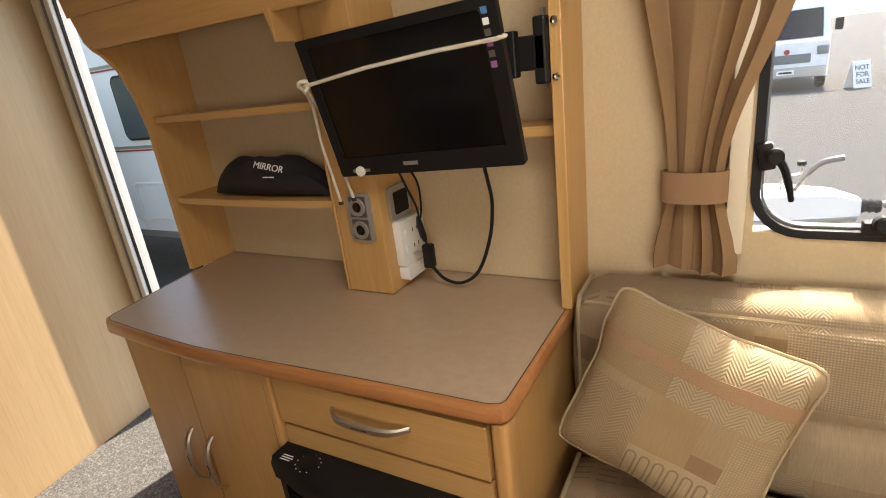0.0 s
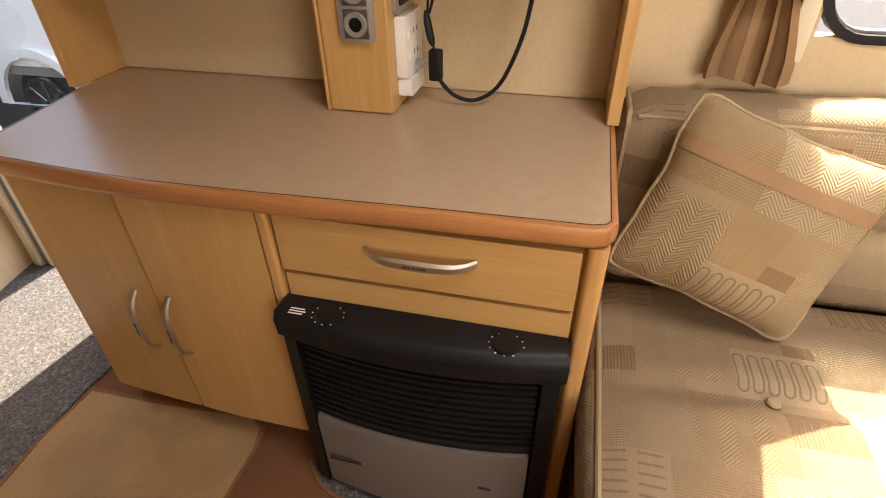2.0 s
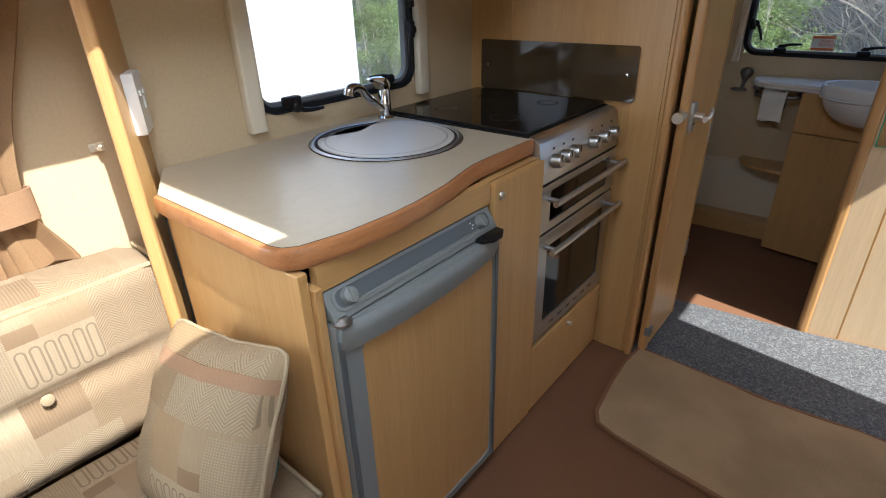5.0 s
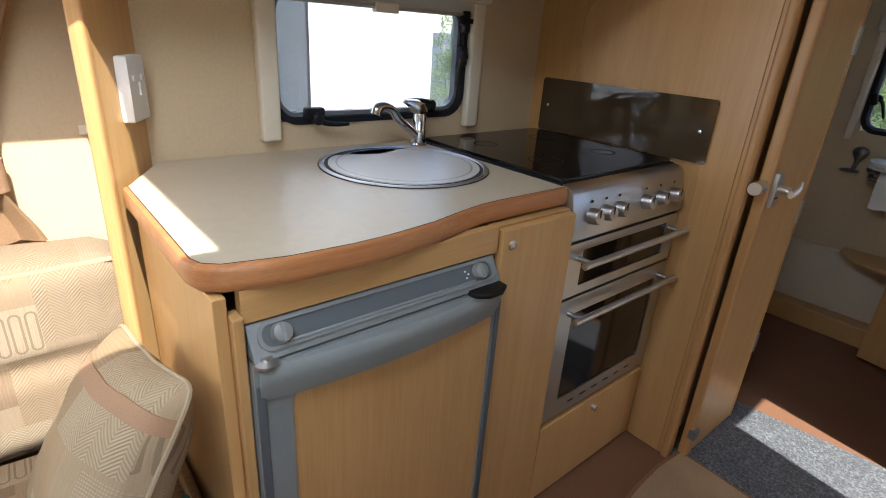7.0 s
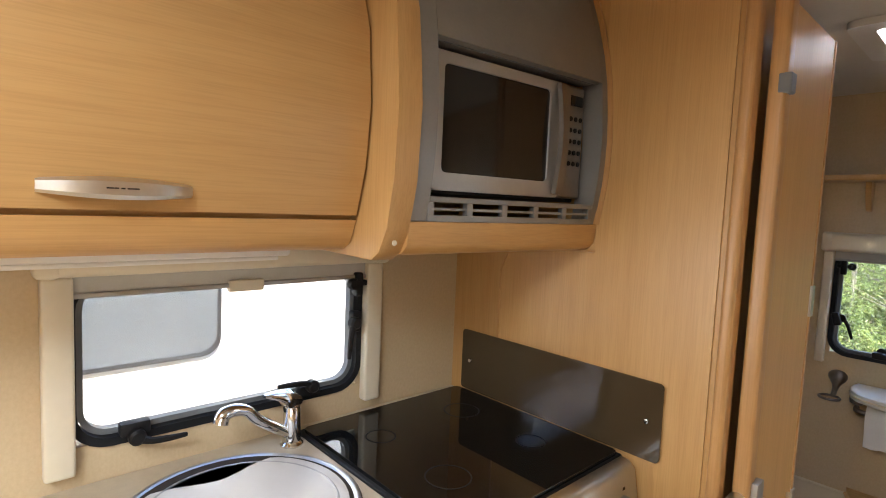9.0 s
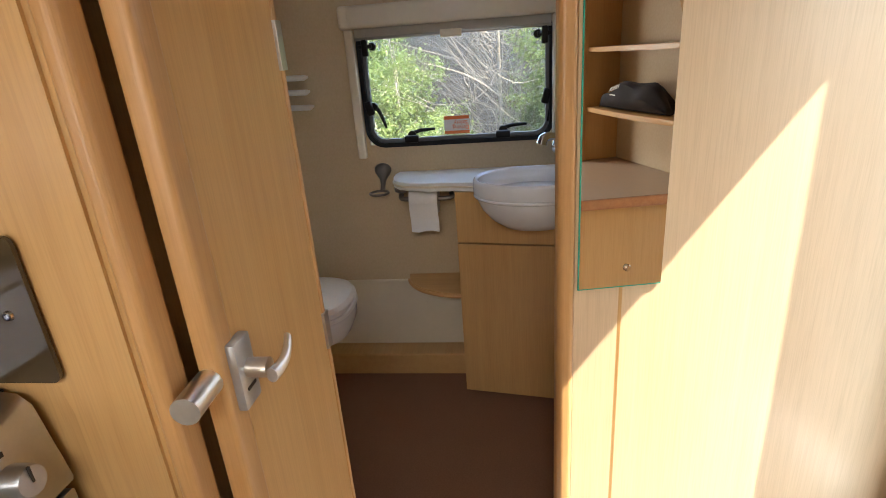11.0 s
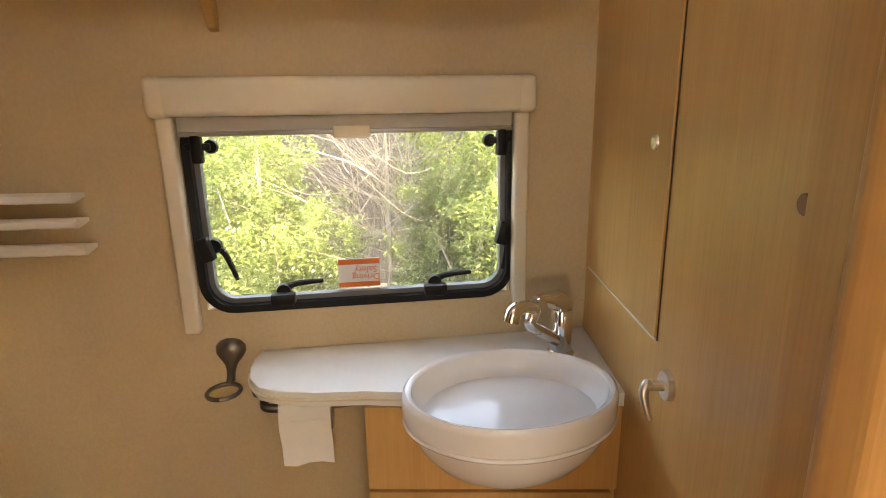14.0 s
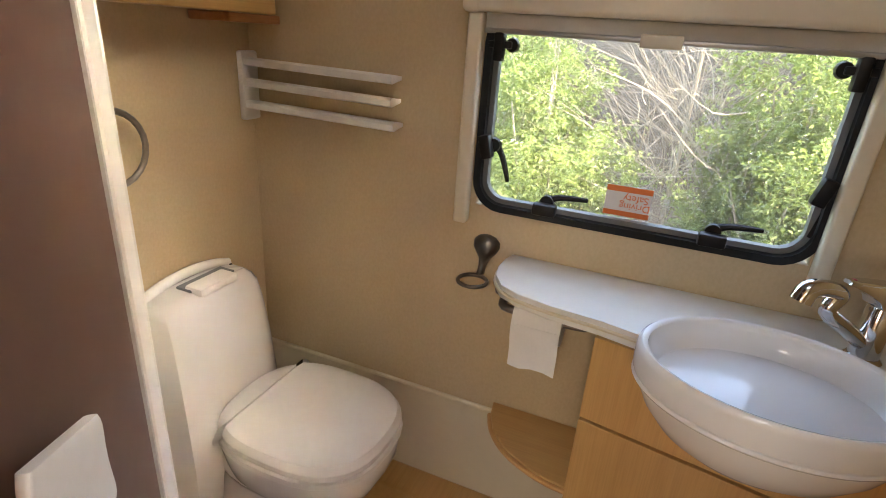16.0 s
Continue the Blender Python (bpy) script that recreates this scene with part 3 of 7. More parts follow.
def blind(name, w, axis, face, k, label, top, drop, rail=0.035):
    """Roller blind cassette with two side rails; w: u0, u1, z0, z1 of the whole."""
    t = thing(name, ((w[0] + w[1]) / 2, face, w[2]) if axis == "y" else (face, (w[0] + w[1]) / 2, w[2]), label, "blind")
    def bx(u0, u1, d0, d1, z0, z1, bev=0.006):
        a, b = sorted((face + k * d0, face + k * d1))
        return box(u0, u1, a, b, z0, z1, bev, 3) if axis == "y" else box(a, b, u0, u1, z0, z1, bev, 3)
    part("cassette", bx(w[0] - 0.004, w[1] + 0.004, 0.0015, 0.045, w[3] - top, w[3], 0.012), M_CREAMPL, t, smooth=True)
    part("end_cap", bx(w[0] - 0.008, w[0] + 0.032, 0.0015, 0.047, w[3] - top - 0.002, w[3] + 0.001, 0.012), M_CREAMPL, t, smooth=True)
    part("end_cap", bx(w[1] - 0.032, w[1] + 0.008, 0.0015, 0.047, w[3] - top - 0.002, w[3] + 0.001, 0.012), M_CREAMPL, t, smooth=True)
    for u in (w[0], w[1] - rail):
        part("side_rail", bx(u + 0.002, u + rail - 0.002, 0.0015, 0.030, w[2], w[3] - top - 0.001), M_CREAMPL, t, smooth=True)
    part("blind_cloth", bx(w[0] + 0.036, w[1] - 0.036, 0.010, 0.014, w[3] - top - drop, w[3] - top, 0.001), M_BLIND, t)
    part("pull_bar", bx(w[0] + 0.036, w[1] - 0.036, 0.008, 0.020, w[3] - top - drop - 0.010, w[3] - top - drop, 0.003), M_SILV, t, smooth=True)
    c = (w[0] + w[1]) / 2
    part("pull_tab", bx(c - 0.036, c + 0.036, 0.008, 0.026, w[3] - top - drop - 0.018, w[3] - top - drop + 0.006, 0.003), M_CREAMPL, t, smooth=True)
    return t


side_window("window_1", WIN_W, "x", XR, -1, "rear washroom window with black seal and catches", 0.06,
            [(0.285, 0.950, 0), (0.615, 0.950, 0), (0.142, 1.065, 75), (0.768, 1.07, 105)], [(0.148, 1.272), (0.762, 1.272)])
blind("blind", (0.081, 0.820, 0.888, 1.402), "x", XR, 1, "cream roller blind rolled up above the rear window", 0.072, 0.028)
side_window("window_2", WIN_K, "y", YS, -1, "kitchen window with black seal and catches", 0.06,
            [(-0.345, 1.005, 180), (-0.70, 1.005, 0), (-0.822, 1.15, 90)], [(-0.825, 1.245)])
blind("blind", (-0.895, -0.205, 0.945, 1.345), "y", YS, 1, "cream roller blind rolled up above the kitchen window", 0.05, 0.03, 0.050)
side_window("window_3", WIN_N, "y", YN, 1, "lounge window with black seal and catches", 0.08,
            [(0.55, 0.905, 0), (0.373, 1.035, 80)])
side_window("window_4", WIN_S, "y", YS, -1, "lounge window with black seal", 0.08, [(0.80, 0.84, 0)])

# bulkhead beside the cooker, compartment behind it, and the washroom's front
structure("bulkhead", box(-1.20, -1.175, YS, 0.225, 0, ZC), M_WZ, "beech foil bulkhead behind the cooker", "wall")
structure("trim", prism(rrect(-1.207, -1.165, 0.225, 0.249, 0.009), 0, ZC), M_WTRIM, "rounded beech post on the bulkhead's edge", "trim")
structure("partition", box(-1.60, -1.2005, 0.175, 0.20, 0, ZC), M_WZ, "beech side of the shower compartment", "wall")
structure("wall_washroom", prism([(-1.745, 0.825), (XR, 0.971), (XR, 1.000), (-1.745, 0.850)], 0, ZC), M_WZ, "beech foil side wall of the washroom", "wall")
PA, PB = Vector((-1.721, 0.702)), Vector((-1.868, YN))
pd = (PB - PA).normalized()
pn = Vector((-pd.y, pd.x))
structure("wall_panel", prism([tuple(PA + pd * 0.049), tuple(PB), tuple(PB + pn * 0.025), tuple(PA + pd * 0.049 + pn * 0.025)], 0, ZC), M_PANEL, "pale beech foil panel beside the doorway", "wall")
structure("trim_post", prism([tuple(PA + pd * a + pn * b) for a, b in rrect(0.014, 0.050, -0.006, 0.034, 0.013)], 0, ZC), M_WTRIM, "rounded beech door post", "trim")
structure("washroom_return", prism([tuple(PA + pn * 0.0365 + pd * 0.05), (-1.752, 0.8255), (-1.785, 0.8310), tuple(PA + pn * 0.0365 + pd * 0.030)], 0, ZC), M_WZ, "beech return of the washroom wall", "wall")
# shower enclosure behind the bulkhead
structure("shower_side", box(-1.955, -1.94, YS, -0.075, 0, ZC), M_WPL, "white shower side panel", "wall")
sd = thing("shower_door", (-1.82, 0.06, 0.0), "brown shower door panel in a white aluminium frame", "shower door")
da, db = Vector((-1.583, 0.2575)), Vector((-1.921, -0.050))
dd = (db - da).normalized()
dn = Vector((dd.y, -dd.x))
dn = dn if dn.y > 0 or dn.x < 0 else -dn
def slab2(a0, a1, b0, b1, z0, z1):
    return prism([tuple(da + dd * a + Vector((-dd.y, dd.x)) * b) for a, b in ((a0, b0), (a1, b0), (a1, b1), (a0, b1))], z0, z1, bev=0.002)
L2 = (db - da).length
part("panel", slab2(0.012, L2 - 0.002, -0.005, 0.005, 0.06, 1.84), M_BROWN, sd)
hn = Vector((-dd.y, dd.x))
hs = 1 if hn.y > 0 else -1
hn = hn * hs
part("frame_post", slab2(L2 - 0.050, L2 - 0.006, *sorted((hs * 0.0052, hs * 0.012)), 0.04, 1.86), M_WPL, sd, "white aluminium edge profile")
part("frame_post", slab2(L2 - 0.058, L2 - 0.051, *sorted((hs * 0.0052, hs * 0.009)), 0.04, 1.86), M_SILV, sd, "grey seal strip")
part("frame_post", slab2(0.0, 0.012, -0.012, 0.012, 0.04, 1.86), M_BROWN, sd)
part("frame_rail", slab2(0.012, L2 - 0.044, -0.012, 0.012, 1.84, 1.86), M_WPL, sd)
part("frame_rail", slab2(0.012, L2 - 0.044, -0.012, 0.012, 0.04, 0.06), M_WPL, sd)
hc = da + dd * 0.128
secs = []
for i in range(17):
    t = i / 16 * 2 - 1
    w = 0.058 * (1 - 0.10 * t ** 6)
    secs.append([(*(hc + dd * a + hn * (0.015 + b + 3.0 * a * a + 0.003 * t * t)), 1.002 - 0.45 * a + t * 0.040) for a, b in rrect(-w, w, -0.004, 0.004, 0.003, 3)])
hp_ = part("handle", loft(secs), M_WPL, sd, "white curved plastic handle", smooth=True)
part("handle_post", tube([(*(hc - dd * 0.02 + hn * 0.0052), 1.004), (*(hc - dd * 0.02 + hn * 0.013), 1.004)], 0.018, 16, None, 1), M_CREAMPL, hp_, "cream handle post", smooth=True)

# the washroom door, standing open against the compartment
wd = thing("washroom_door", (-1.44, 0.265, 0.0), "beech foil washroom door standing open with a satin lever lock", "door")
part("slab", box(-1.533, -1.222, 0.256, 0.285, 0.015, 1.835, 0.002), M_WZ, wd)
part("edge_moulding", prism(rrect(-1.246, -1.205, 0.259, 0.289, 0.008), 0.015, 1.835), M_WTRIM, wd, "rounded beech edge", smooth=True)
part("edge_moulding", box(-1.546, -1.533, 0.254, 0.287, 0.015, 1.835, 0.003), M_WTRIM, wd)
for z in (0.78, 1.26, 0.32):
    part("hinge", box(-1.550, -1.528, 0.281, 0.290, z - 0.035, z + 0.035, 0.001), M_STEEL, wd, "steel hinge")
lk = part("lock_plate", box(-1.262, -1.222, 0.2855, 0.300, 0.845, 0.935, 0.003), M_SILV, wd, "satin lock body", smooth=True)
part("spindle", tube([(-1.245, 0.298, 0.893), (-1.245, 0.326, 0.893)], 0.0125, 16, None, 1), M_NICKEL, wd, "satin spindle", smooth=True)
lev = []
for i in range(9):
    q = i / 8
    w_, h_ = 0.013 - 0.004 * q, 0.010 - 0.004 * q
    lev.append([(-1.235 - 0.050 * q, 0.332 + 0.008 * math.sin(2.6 * q) + w_ * 0.55 * math.cos(a), 0.888 + 0.024 * q ** 1.6 + h_ * math.sin(a)) for a in [2 * math.pi * k / 12 for k in range(12)]])
part("lever", loft(lev), M_NICKEL, wd, "satin wing lever", smooth=True)
part("lock_slot", box(-1.252, -1.232, 0.2995, 0.3012, 0.868, 0.872), M_DARK, lk)
part("knob", tube([(-1.205, 0.272, 0.90), (-1.180, 0.273, 0.90), (-1.150, 0.275, 0.90)], 0.0165, 18, None, 1), M_NICKEL, wd, "satin knob", smooth=True)
for z in (0.10, 1.685):
    part("catch", box(-1.234, -1.204, 0.276, 0.298, z - 0.018, z + 0.018, 0.003), M_GREY, wd, "grey door catch")

# entrance frame
fr = thing("door_1", (-1.54, YN, 0.0), "entrance doorway with white aluminium frame", "door", kind="structure")
for x0, x1 in ((-1.788, -1.761), (-1.334, -1.3065)):
    part("jamb", box(x0, x1, YN - 0.012, YN + 0.040, 0.004, 1.745, 0.003), M_WPL, fr, "white aluminium jamb")
    part("jamb_lip", box(x0 if x0 < -1.5 else x1 - 0.012, x0 + 0.012 if x0 < -1.5 else x1, YN + 0.0405, YN + 0.062, 0.004, 1.745, 0.003), M_WPL, fr, "white outer lip")
part("head", box(-1.7605, -1.3345, YN - 0.012, YN + 0.062, 1.670, 1.745, 0.003), M_WPL, fr, "white aluminium head")
part("seal", box(-1.7605, -1.757, YN + 0.004, YN + 0.016, 0.02, 1.665, 0.002), M_RUB, fr, "black door seal")
part("seal", box(-1.812, -1.789, YN - 0.008, YN - 0.0005, 0.01, 1.76, 0.002), M_GREY, fr, "grey rubber seal")
part("casing", prism(rrect(-1.848, -1.8125, YN - 0.022, YN - 0.0005, 0.008), 0.006, 1.80), M_CREAMPL, fr, "cream frame casing", smooth=True)
part("casing", prism(rrect(-1.306, -1.268, YN - 0.022, YN - 0.0005, 0.008), 0.006, 1.80), M_CREAMPL, fr, "cream frame casing", smooth=True)
part("threshold", box(-1.7605, -1.3345, YN, YN + 0.075, 0.002, 0.018, 0.003), M_STEEL, fr, "aluminium threshold")

structure("trim_board", box(-1.266, -1.1725, YN - 0.020, YN - 0.0005, 0.006, ZC - 0.004, 0.002), M_WZ, "beech filler board beside the doorway", "trim")
# mirror on the panel
mr_ = thing("wall_mirror", (*(PA + pd * 0.12), 0.77), "narrow frameless mirror on the beech panel", "mirror")
def onpanel(a0, a1, b0, b1):
    return [tuple(PA + pd * a - pn * b) for a, b in ((a0, b0), (a1, b0), (a1, b1), (a0, b1))]
part("glass", prism(onpanel(0.057, 0.228, 0.0015, 0.0055), 0.76, 1.70), M_MIRROR, mr_)
part("edge", prism(onpanel(0.0545, 0.0569, 0.0015, 0.0056), 0.76, 1.70), M_GREENEDGE, mr_, "green polished glass edge")
part("edge", prism(onpanel(0.0545, 0.228, 0.0015, 0.0056), 0.7578, 0.7598), M_GREENEDGE, mr_, "green polished glass edge")
part("fixing", lathe([(0, 0), (0.008, 0), (0.007, 0.004), (0, 0.005)], (*(PA + pd * 0.155 - pn * 0.006), 0.80), 12, (1, 1), TOX), M_CHROME, mr_)

# ---- dresser ----
ds = thing("dresser", (-0.55, 1.3, 0.0), "beech dresser with taupe laminate top and cherry-toned rounded edge", "cabinet")
front = [(-1.09, 1.075), (-1.06, 1.062), (-0.95, 1.052), (-0.85, 1.044), (-0.70, 1.036), (-0.50, 1.040), (-0.36, 1.046), (-0.22, 1.052), (0.0, 1.058), (0.025, 1.066), (0.036, 1.085)]
front = [(-1.152, 1.40), (-1.098, 1.098), (-1.088, 1.077)] + front[1:] + [(0.038, 1.42), (0.038, YN - 0.004)]
DI = 0.011
inner = inwards(front, DI)
part("worktop", prism(inner + [(-1.150, YN - 0.003)], 0.715, 0.7445), M_DESK, ds, "taupe laminate worktop")
part("worktop_edge", nosing(front, DI, 0.710, 0.7448), M_CHX, ds, "rounded cherry-toned edge", smooth=True)
jo, ji = inwards(front, DI - 0.0006), inwards(front, DI + 0.0010)
part("joint_line", prism(jo + ji[::-1], 0.7446, 0.7451), M_JOINT, ds, "dark joint line")
cup = [(-1.045, 1.085), (-0.95, 1.078), (-0.85, 1.072), (-0.70, 1.064), (-0.52, 1.064)]
part("body", prism([(x, y + 0.024) for x, y in cup] + [(0.0, 1.085), (0.0, YN - 0.004), (-1.12, YN - 0.004), (-1.05, 1.12)], 0.118, 0.708), M_WZ, ds)
part("base", box(-1.09, -0.522, 1.165, YN - 0.004, 0.0, 0.1175), M_WX, ds, "recessed beech base")
part("base", box(-0.5215, 0.0, 1.086, YN - 0.004, 0.0, 0.1175), M_WX, ds)
def door_strip(x0, x1, z0, z1, th=0.02):
    xs_ = [x0 + (x1 - x0) * i / 6 for i in range(7)]
    ys_ = [float(np.interp(x, [c[0] for c in cup], [c[1] for c in cup])) for x in xs_]
    return prism(list(zip(xs_, ys_)) + [(x, y + th) for x, y in list(zip(xs_, ys_))[::-1]], z0, z1, bev=0.0015)
def bow_handle(p, q, out, parent, r=0.0075, bow=0.032, name="handle"):
    """A flattened bow handle from p to q that stands out along out."""
    p, q, out = Vector(p), Vector(q), Vector(out).normalized()
    along = (q - p).normalized()
    side = along.cross(out)
    secs_ = []
    for i in range(13):
        t = i / 12
        c = p.lerp(q, t) + out * (bow * (1 - (2 * t - 1) ** 4) * 0.9 + 0.004)
        w = r * (0.75 + 0.5 * math.sin(math.pi * t))
        secs_.append([tuple(c + side * a + out * b) for a, b in ((-w, -0.003), (-w * 0.6, 0.003), (w * 0.6, 0.003), (w, -0.003), (w * 0.5, -0.005), (-w * 0.5, -0.005))])
    h = part(name, loft(secs_), M_NICKEL, parent, "satin bow handle", smooth=True)
    for k in range(5):
        c = p.lerp(q, 0.42 + 0.04 * k) + out * (bow * 0.9 + 0.0075)
        e = box(-0.0022 if k % 4 else -0.004, 0.0022 if k % 4 else 0.004, -0.0009, 0.0009, -0.0004, 0.0004)
        rm = Matrix((along, side, out)).transposed().to_4x4()
        e.transform(Matrix.Translation(c) @ rm)
        part("slot", e, M_DARK, h)
    return h
d1 = part("door", door_strip(-1.043, -0.8035, 0.120, 0.703), M_WZ, ds)
d2 = part("door", door_strip(-0.7965, -0.523, 0.120, 0.703), M_WZ, ds)
# dark strip that paints the shade in the gap between the doors
part("door_seal", box(-0.8032, -0.7968, 1.0740, 1.0860, 0.120, 0.703), M_DARK, ds)
bow_handle((-0.842, 1.071, 0.472), (-0.842, 1.071, 0.315), (0, -1, 0), d1)
bow_handle((-0.762, 1.067, 0.472), (-0.762, 1.067, 0.315), (0, -1, 0), d2)
part("stile", prism(rrect(-0.520, -0.499, 1.060, 1.084, 0.006), 0.03, 0.707), M_WTRIM, ds, smooth=True)
part("stile", prism(rrect(0.0005, 0.030, 1.064, 1.110, 0.010), 0.01, 0.707), M_WTRIM, ds, smooth=True)
dr = part("drawer", box(-0.492, -0.006, 1.064, 1.084, 0.588, 0.698, 0.0015), M_WX, ds)
bow_handle((-0.335, 1.064, 0.658), (-0.155, 1.064, 0.658), (0, -1, 0), dr)
part("panel", box(-0.492, -0.006, 1.070, 1.084, 0.03, 0.576, 0.001), M_WX, ds)
part("end_panel", box(0.001, 0.020, 1.112, YN - 0.004, 0.01, 0.707), M_WZ, ds)

# gas heater set in the dresser
ht = thing("gas_heater", (-0.25, 1.02, 0.0), "black slatted gas heater with a silver lower front panel", "heater")
def hx(u, z, d=0.0):
    """A point of the bowed front: u from -1 to 1 across."""
    return (-0.252 + 0.245 * u, 1.005 + 0.030 * u * u + d, z)
part("casing", loft([[hx(-1 + i / 6, z, 0.004) for i in range(13)] + [(-0.01, 1.069, z), (-0.494, 1.069, z)] for z in (0.02, 0.47)]), M_BLK, ht)
tp_secs = []
for z, d, g in ((0.470, -0.012, 1.03), (0.505, -0.014, 1.035), (0.522, -0.006, 1.03), (0.528, 0.004, 1.0)):
    tp_secs.append([(-0.252 + 0.245 * g * (-1 + i / 8), 1.005 + 0.030 * (-1 + i / 8) ** 2 + d, z) for i in range(17)] + [(-0.252 + 0.245 * g, 1.069, z), (-0.252 - 0.245 * g, 1.069, z)])
part("hood", loft(tp_secs), M_BLK, ht, "black moulded heater top", smooth=True)
for u, s in ((-0.62, 1), (0.62, 1)):
    x = -0.252 + 0.245 * u
    part("dial", lathe([(0.0, 0), (0.022, 0), (0.021, 0.006), (0.0, 0.0065)], (x, 1.032, 0.528), 20), M_BLK, ht, smooth=True)
    for k in range(11):
        a = 2 * math.pi * k / 12
        part("dial_mark", lathe([(0.0, 0), (0.0016, 0), (0.0, 0.0006)], (x + 0.028 * math.cos(a), 1.032 + 0.024 * math.sin(a), 0.5283), 6), M_WPRINT, ht)
for k in range(3):
    part("logo_bar", box(-0.474, -0.448 + 0.004 * (k % 2), 1.022 + 0.006 * k, 1.0245 + 0.006 * k, 0.5283, 0.5287), M_WPRINT, ht)
for k in range(11):
    z = 0.275 + 0.017 * k
    part("slat", loft([[hx(-0.86 + 1.72 * i / 12, z + dz, d) for i in range(13)] + [hx(0.86 - 1.72 * i / 12, z + dz, 0.012) for i in range(13)] for dz, d in ((0.0, -0.003), (0.010, -0.005))]), M_BLK, ht)
for s in (-1, 1):
    part("side_bar", loft([[hx(s * 0.88, z, -0.012), hx(s * 1.0, z, -0.008), hx(s * 1.0, z, 0.02), hx(s * 0.88, z, 0.02)] for z in (0.02, 0.47)]), M_BLK, ht)
part("front_panel", loft([[hx(-0.86 + 1.72 * i / 12, z, d) for i in range(13)] + [hx(0.86 - 1.72 * i / 12, z, 0.003) for i in range(13)] for z, d in ((0.03, -0.008), (0.235, -0.010), (0.255, -0.006))]), M_HEATSIL, ht, "silver front panel", smooth=True)
part("emblem", box(-0.445, -0.375, 1.003, 1.007, 0.135, 0.147, 0.001), M_DARK, ht)
part("emblem", box(-0.13, -0.105, 1.0005, 1.0035, 0.15, 0.155, 0.001), M_DARK, ht)
part("base", loft([[hx(-1 + i / 6, z, 0.016) for i in range(13)] + [(-0.01, 1.069, z), (-0.494, 1.069, z)] for z in (0.0, 0.02)]), M_DARK, ht)

# the floor covering is cut out round the heater
arc_ = [(-0.539, 1.062), (-0.510, 1.028), (-0.470, 1.000), (-0.376, 0.978), (-0.245, 0.978), (-0.096, 0.985), (0.030, 1.000)]
structure("floor_patch", prism(arc_ + [(0.030, 1.062)], 0.0008, 0.0035), M_GREYCARPET, "grey carpet showing round the heater's foot", "carpet")
structure("floor_edging", tube([(x_, y_, 0.005) for x_, y_ in arc_], 0.0055, 8, None, 4), M_MATEDGE, "brown bound edge round the heater", "edging")

# open shelves above the dresser
su = thing("shelf_unit", (-0.55, 1.48, 0.746), "open beech shelf unit standing on the dresser", "shelf")
sidep = [(1.395, 0.7465), (1.562, 0.7465), (1.562, 1.50), (1.29, 1.50), (1.29, 1.42), (1.305, 1.398), (1.325, 1.385), (1.355, 1.345), (1.378, 1.28), (1.392, 1.18)]
part("side_panel", prism(sidep, -1.170, -1.150, "x", 0.001), M_WZ, su)
part("back_panel", box(-1.149, 0.018, 1.558, 1.5635, 0.7465, 1.50), M_WALL, su, "cream fibre back panel")
def shelf_board(x0, x1, y0, y1, z):
    pts = [(x0, y1), (x0, y0 + 0.01)] + [(x0 + (x1 - x0) * i / 8, y0 - 0.012 * math.sin(math.pi * i / 8)) for i in range(9)] + [(x1, y1)]
    return prism(pts, z - 0.010, z + 0.008, bev=0.004)
part("shelf", shelf_board(-1.149, -0.522, 1.405, 1.557, 1.205), M_WX, su, smooth=True)
part("shelf", shelf_board(-1.149, -0.522, 1.405, 1.557, 0.968), M_WX, su, smooth=True)
part("divider", box(-0.520, -0.388, 1.388, 1.557, 0.7465, 1.50, 0.003), M_WZ, su)
part("divider_edge", prism(rrect(-0.528, -0.5205, 1.386, 1.400, 0.003), 0.7465, 1.40), M_WTRIM, su)
part("side_panel", box(0.0195, 0.042, 1.418, 1.5635, 0.7465, 1.90, 0.002), M_WZ, su)
part("shelf", box(-0.10, 0.0192, 1.46, 1.557, 1.10, 1.122, 0.003), M_WX, su, "small beech shelf")
for z in (1.31, 1.215):
    b_ = lathe([(0.0, 0), (0.008, 0), (0.007, 0.006), (0.0, 0.007)], (0.031, 1.418, z), 8, (1, 1), TOYN)
    part("bolt", b_, M_CHROME, su, smooth=True)

def locker_front(y_in, y_bot, y_mid, z0, z1, n=12):
    """Section of a bulged locker: from the lower front edge up to the ceiling."""
    out = []
    for i in range(n + 1):
        t = i / n
        out.append((y_bot + (y_mid - y_bot) * math.sin(math.pi * (0.15 + 0.6 * t)), z0 + (z1 - z0) * t))
    return out

lk1 = thing("overhead_locker", (-0.6, 1.4, 1.38), "beech overhead locker with rounded lower edge above the shelves", "cabinet")
sec = [(1.562, 1.502), (1.562, ZC - 0.004), (1.34, ZC - 0.004), (1.285, 1.80), (1.265, 1.62), (1.272, 1.49), (1.288, 1.420), (1.305, 1.400), (1.33, 1.402), (1.35, 1.43), (1.37, 1.502)]
part("body", prism(sec, -1.165, -0.39, "x", 0.002), M_WX, lk1, smooth=True)
dsec = [(1.276, 1.475), (1.2605, 1.60), (1.260, 1.66), (1.281, 1.80), (1.318, 1.88)]
part("door", prism([(y - 0.012, z) for y, z in dsec] + [(y + 0.004, z) for y, z in dsec[::-1]], -1.160, -0.78, "x", 0.002), M_WX, lk1, smooth=True)
part("door", prism([(y - 0.012, z) for y, z in dsec] + [(y + 0.004, z) for y, z in dsec[::-1]], -0.775, -0.395, "x", 0.002), M_WX, lk1, smooth=True)
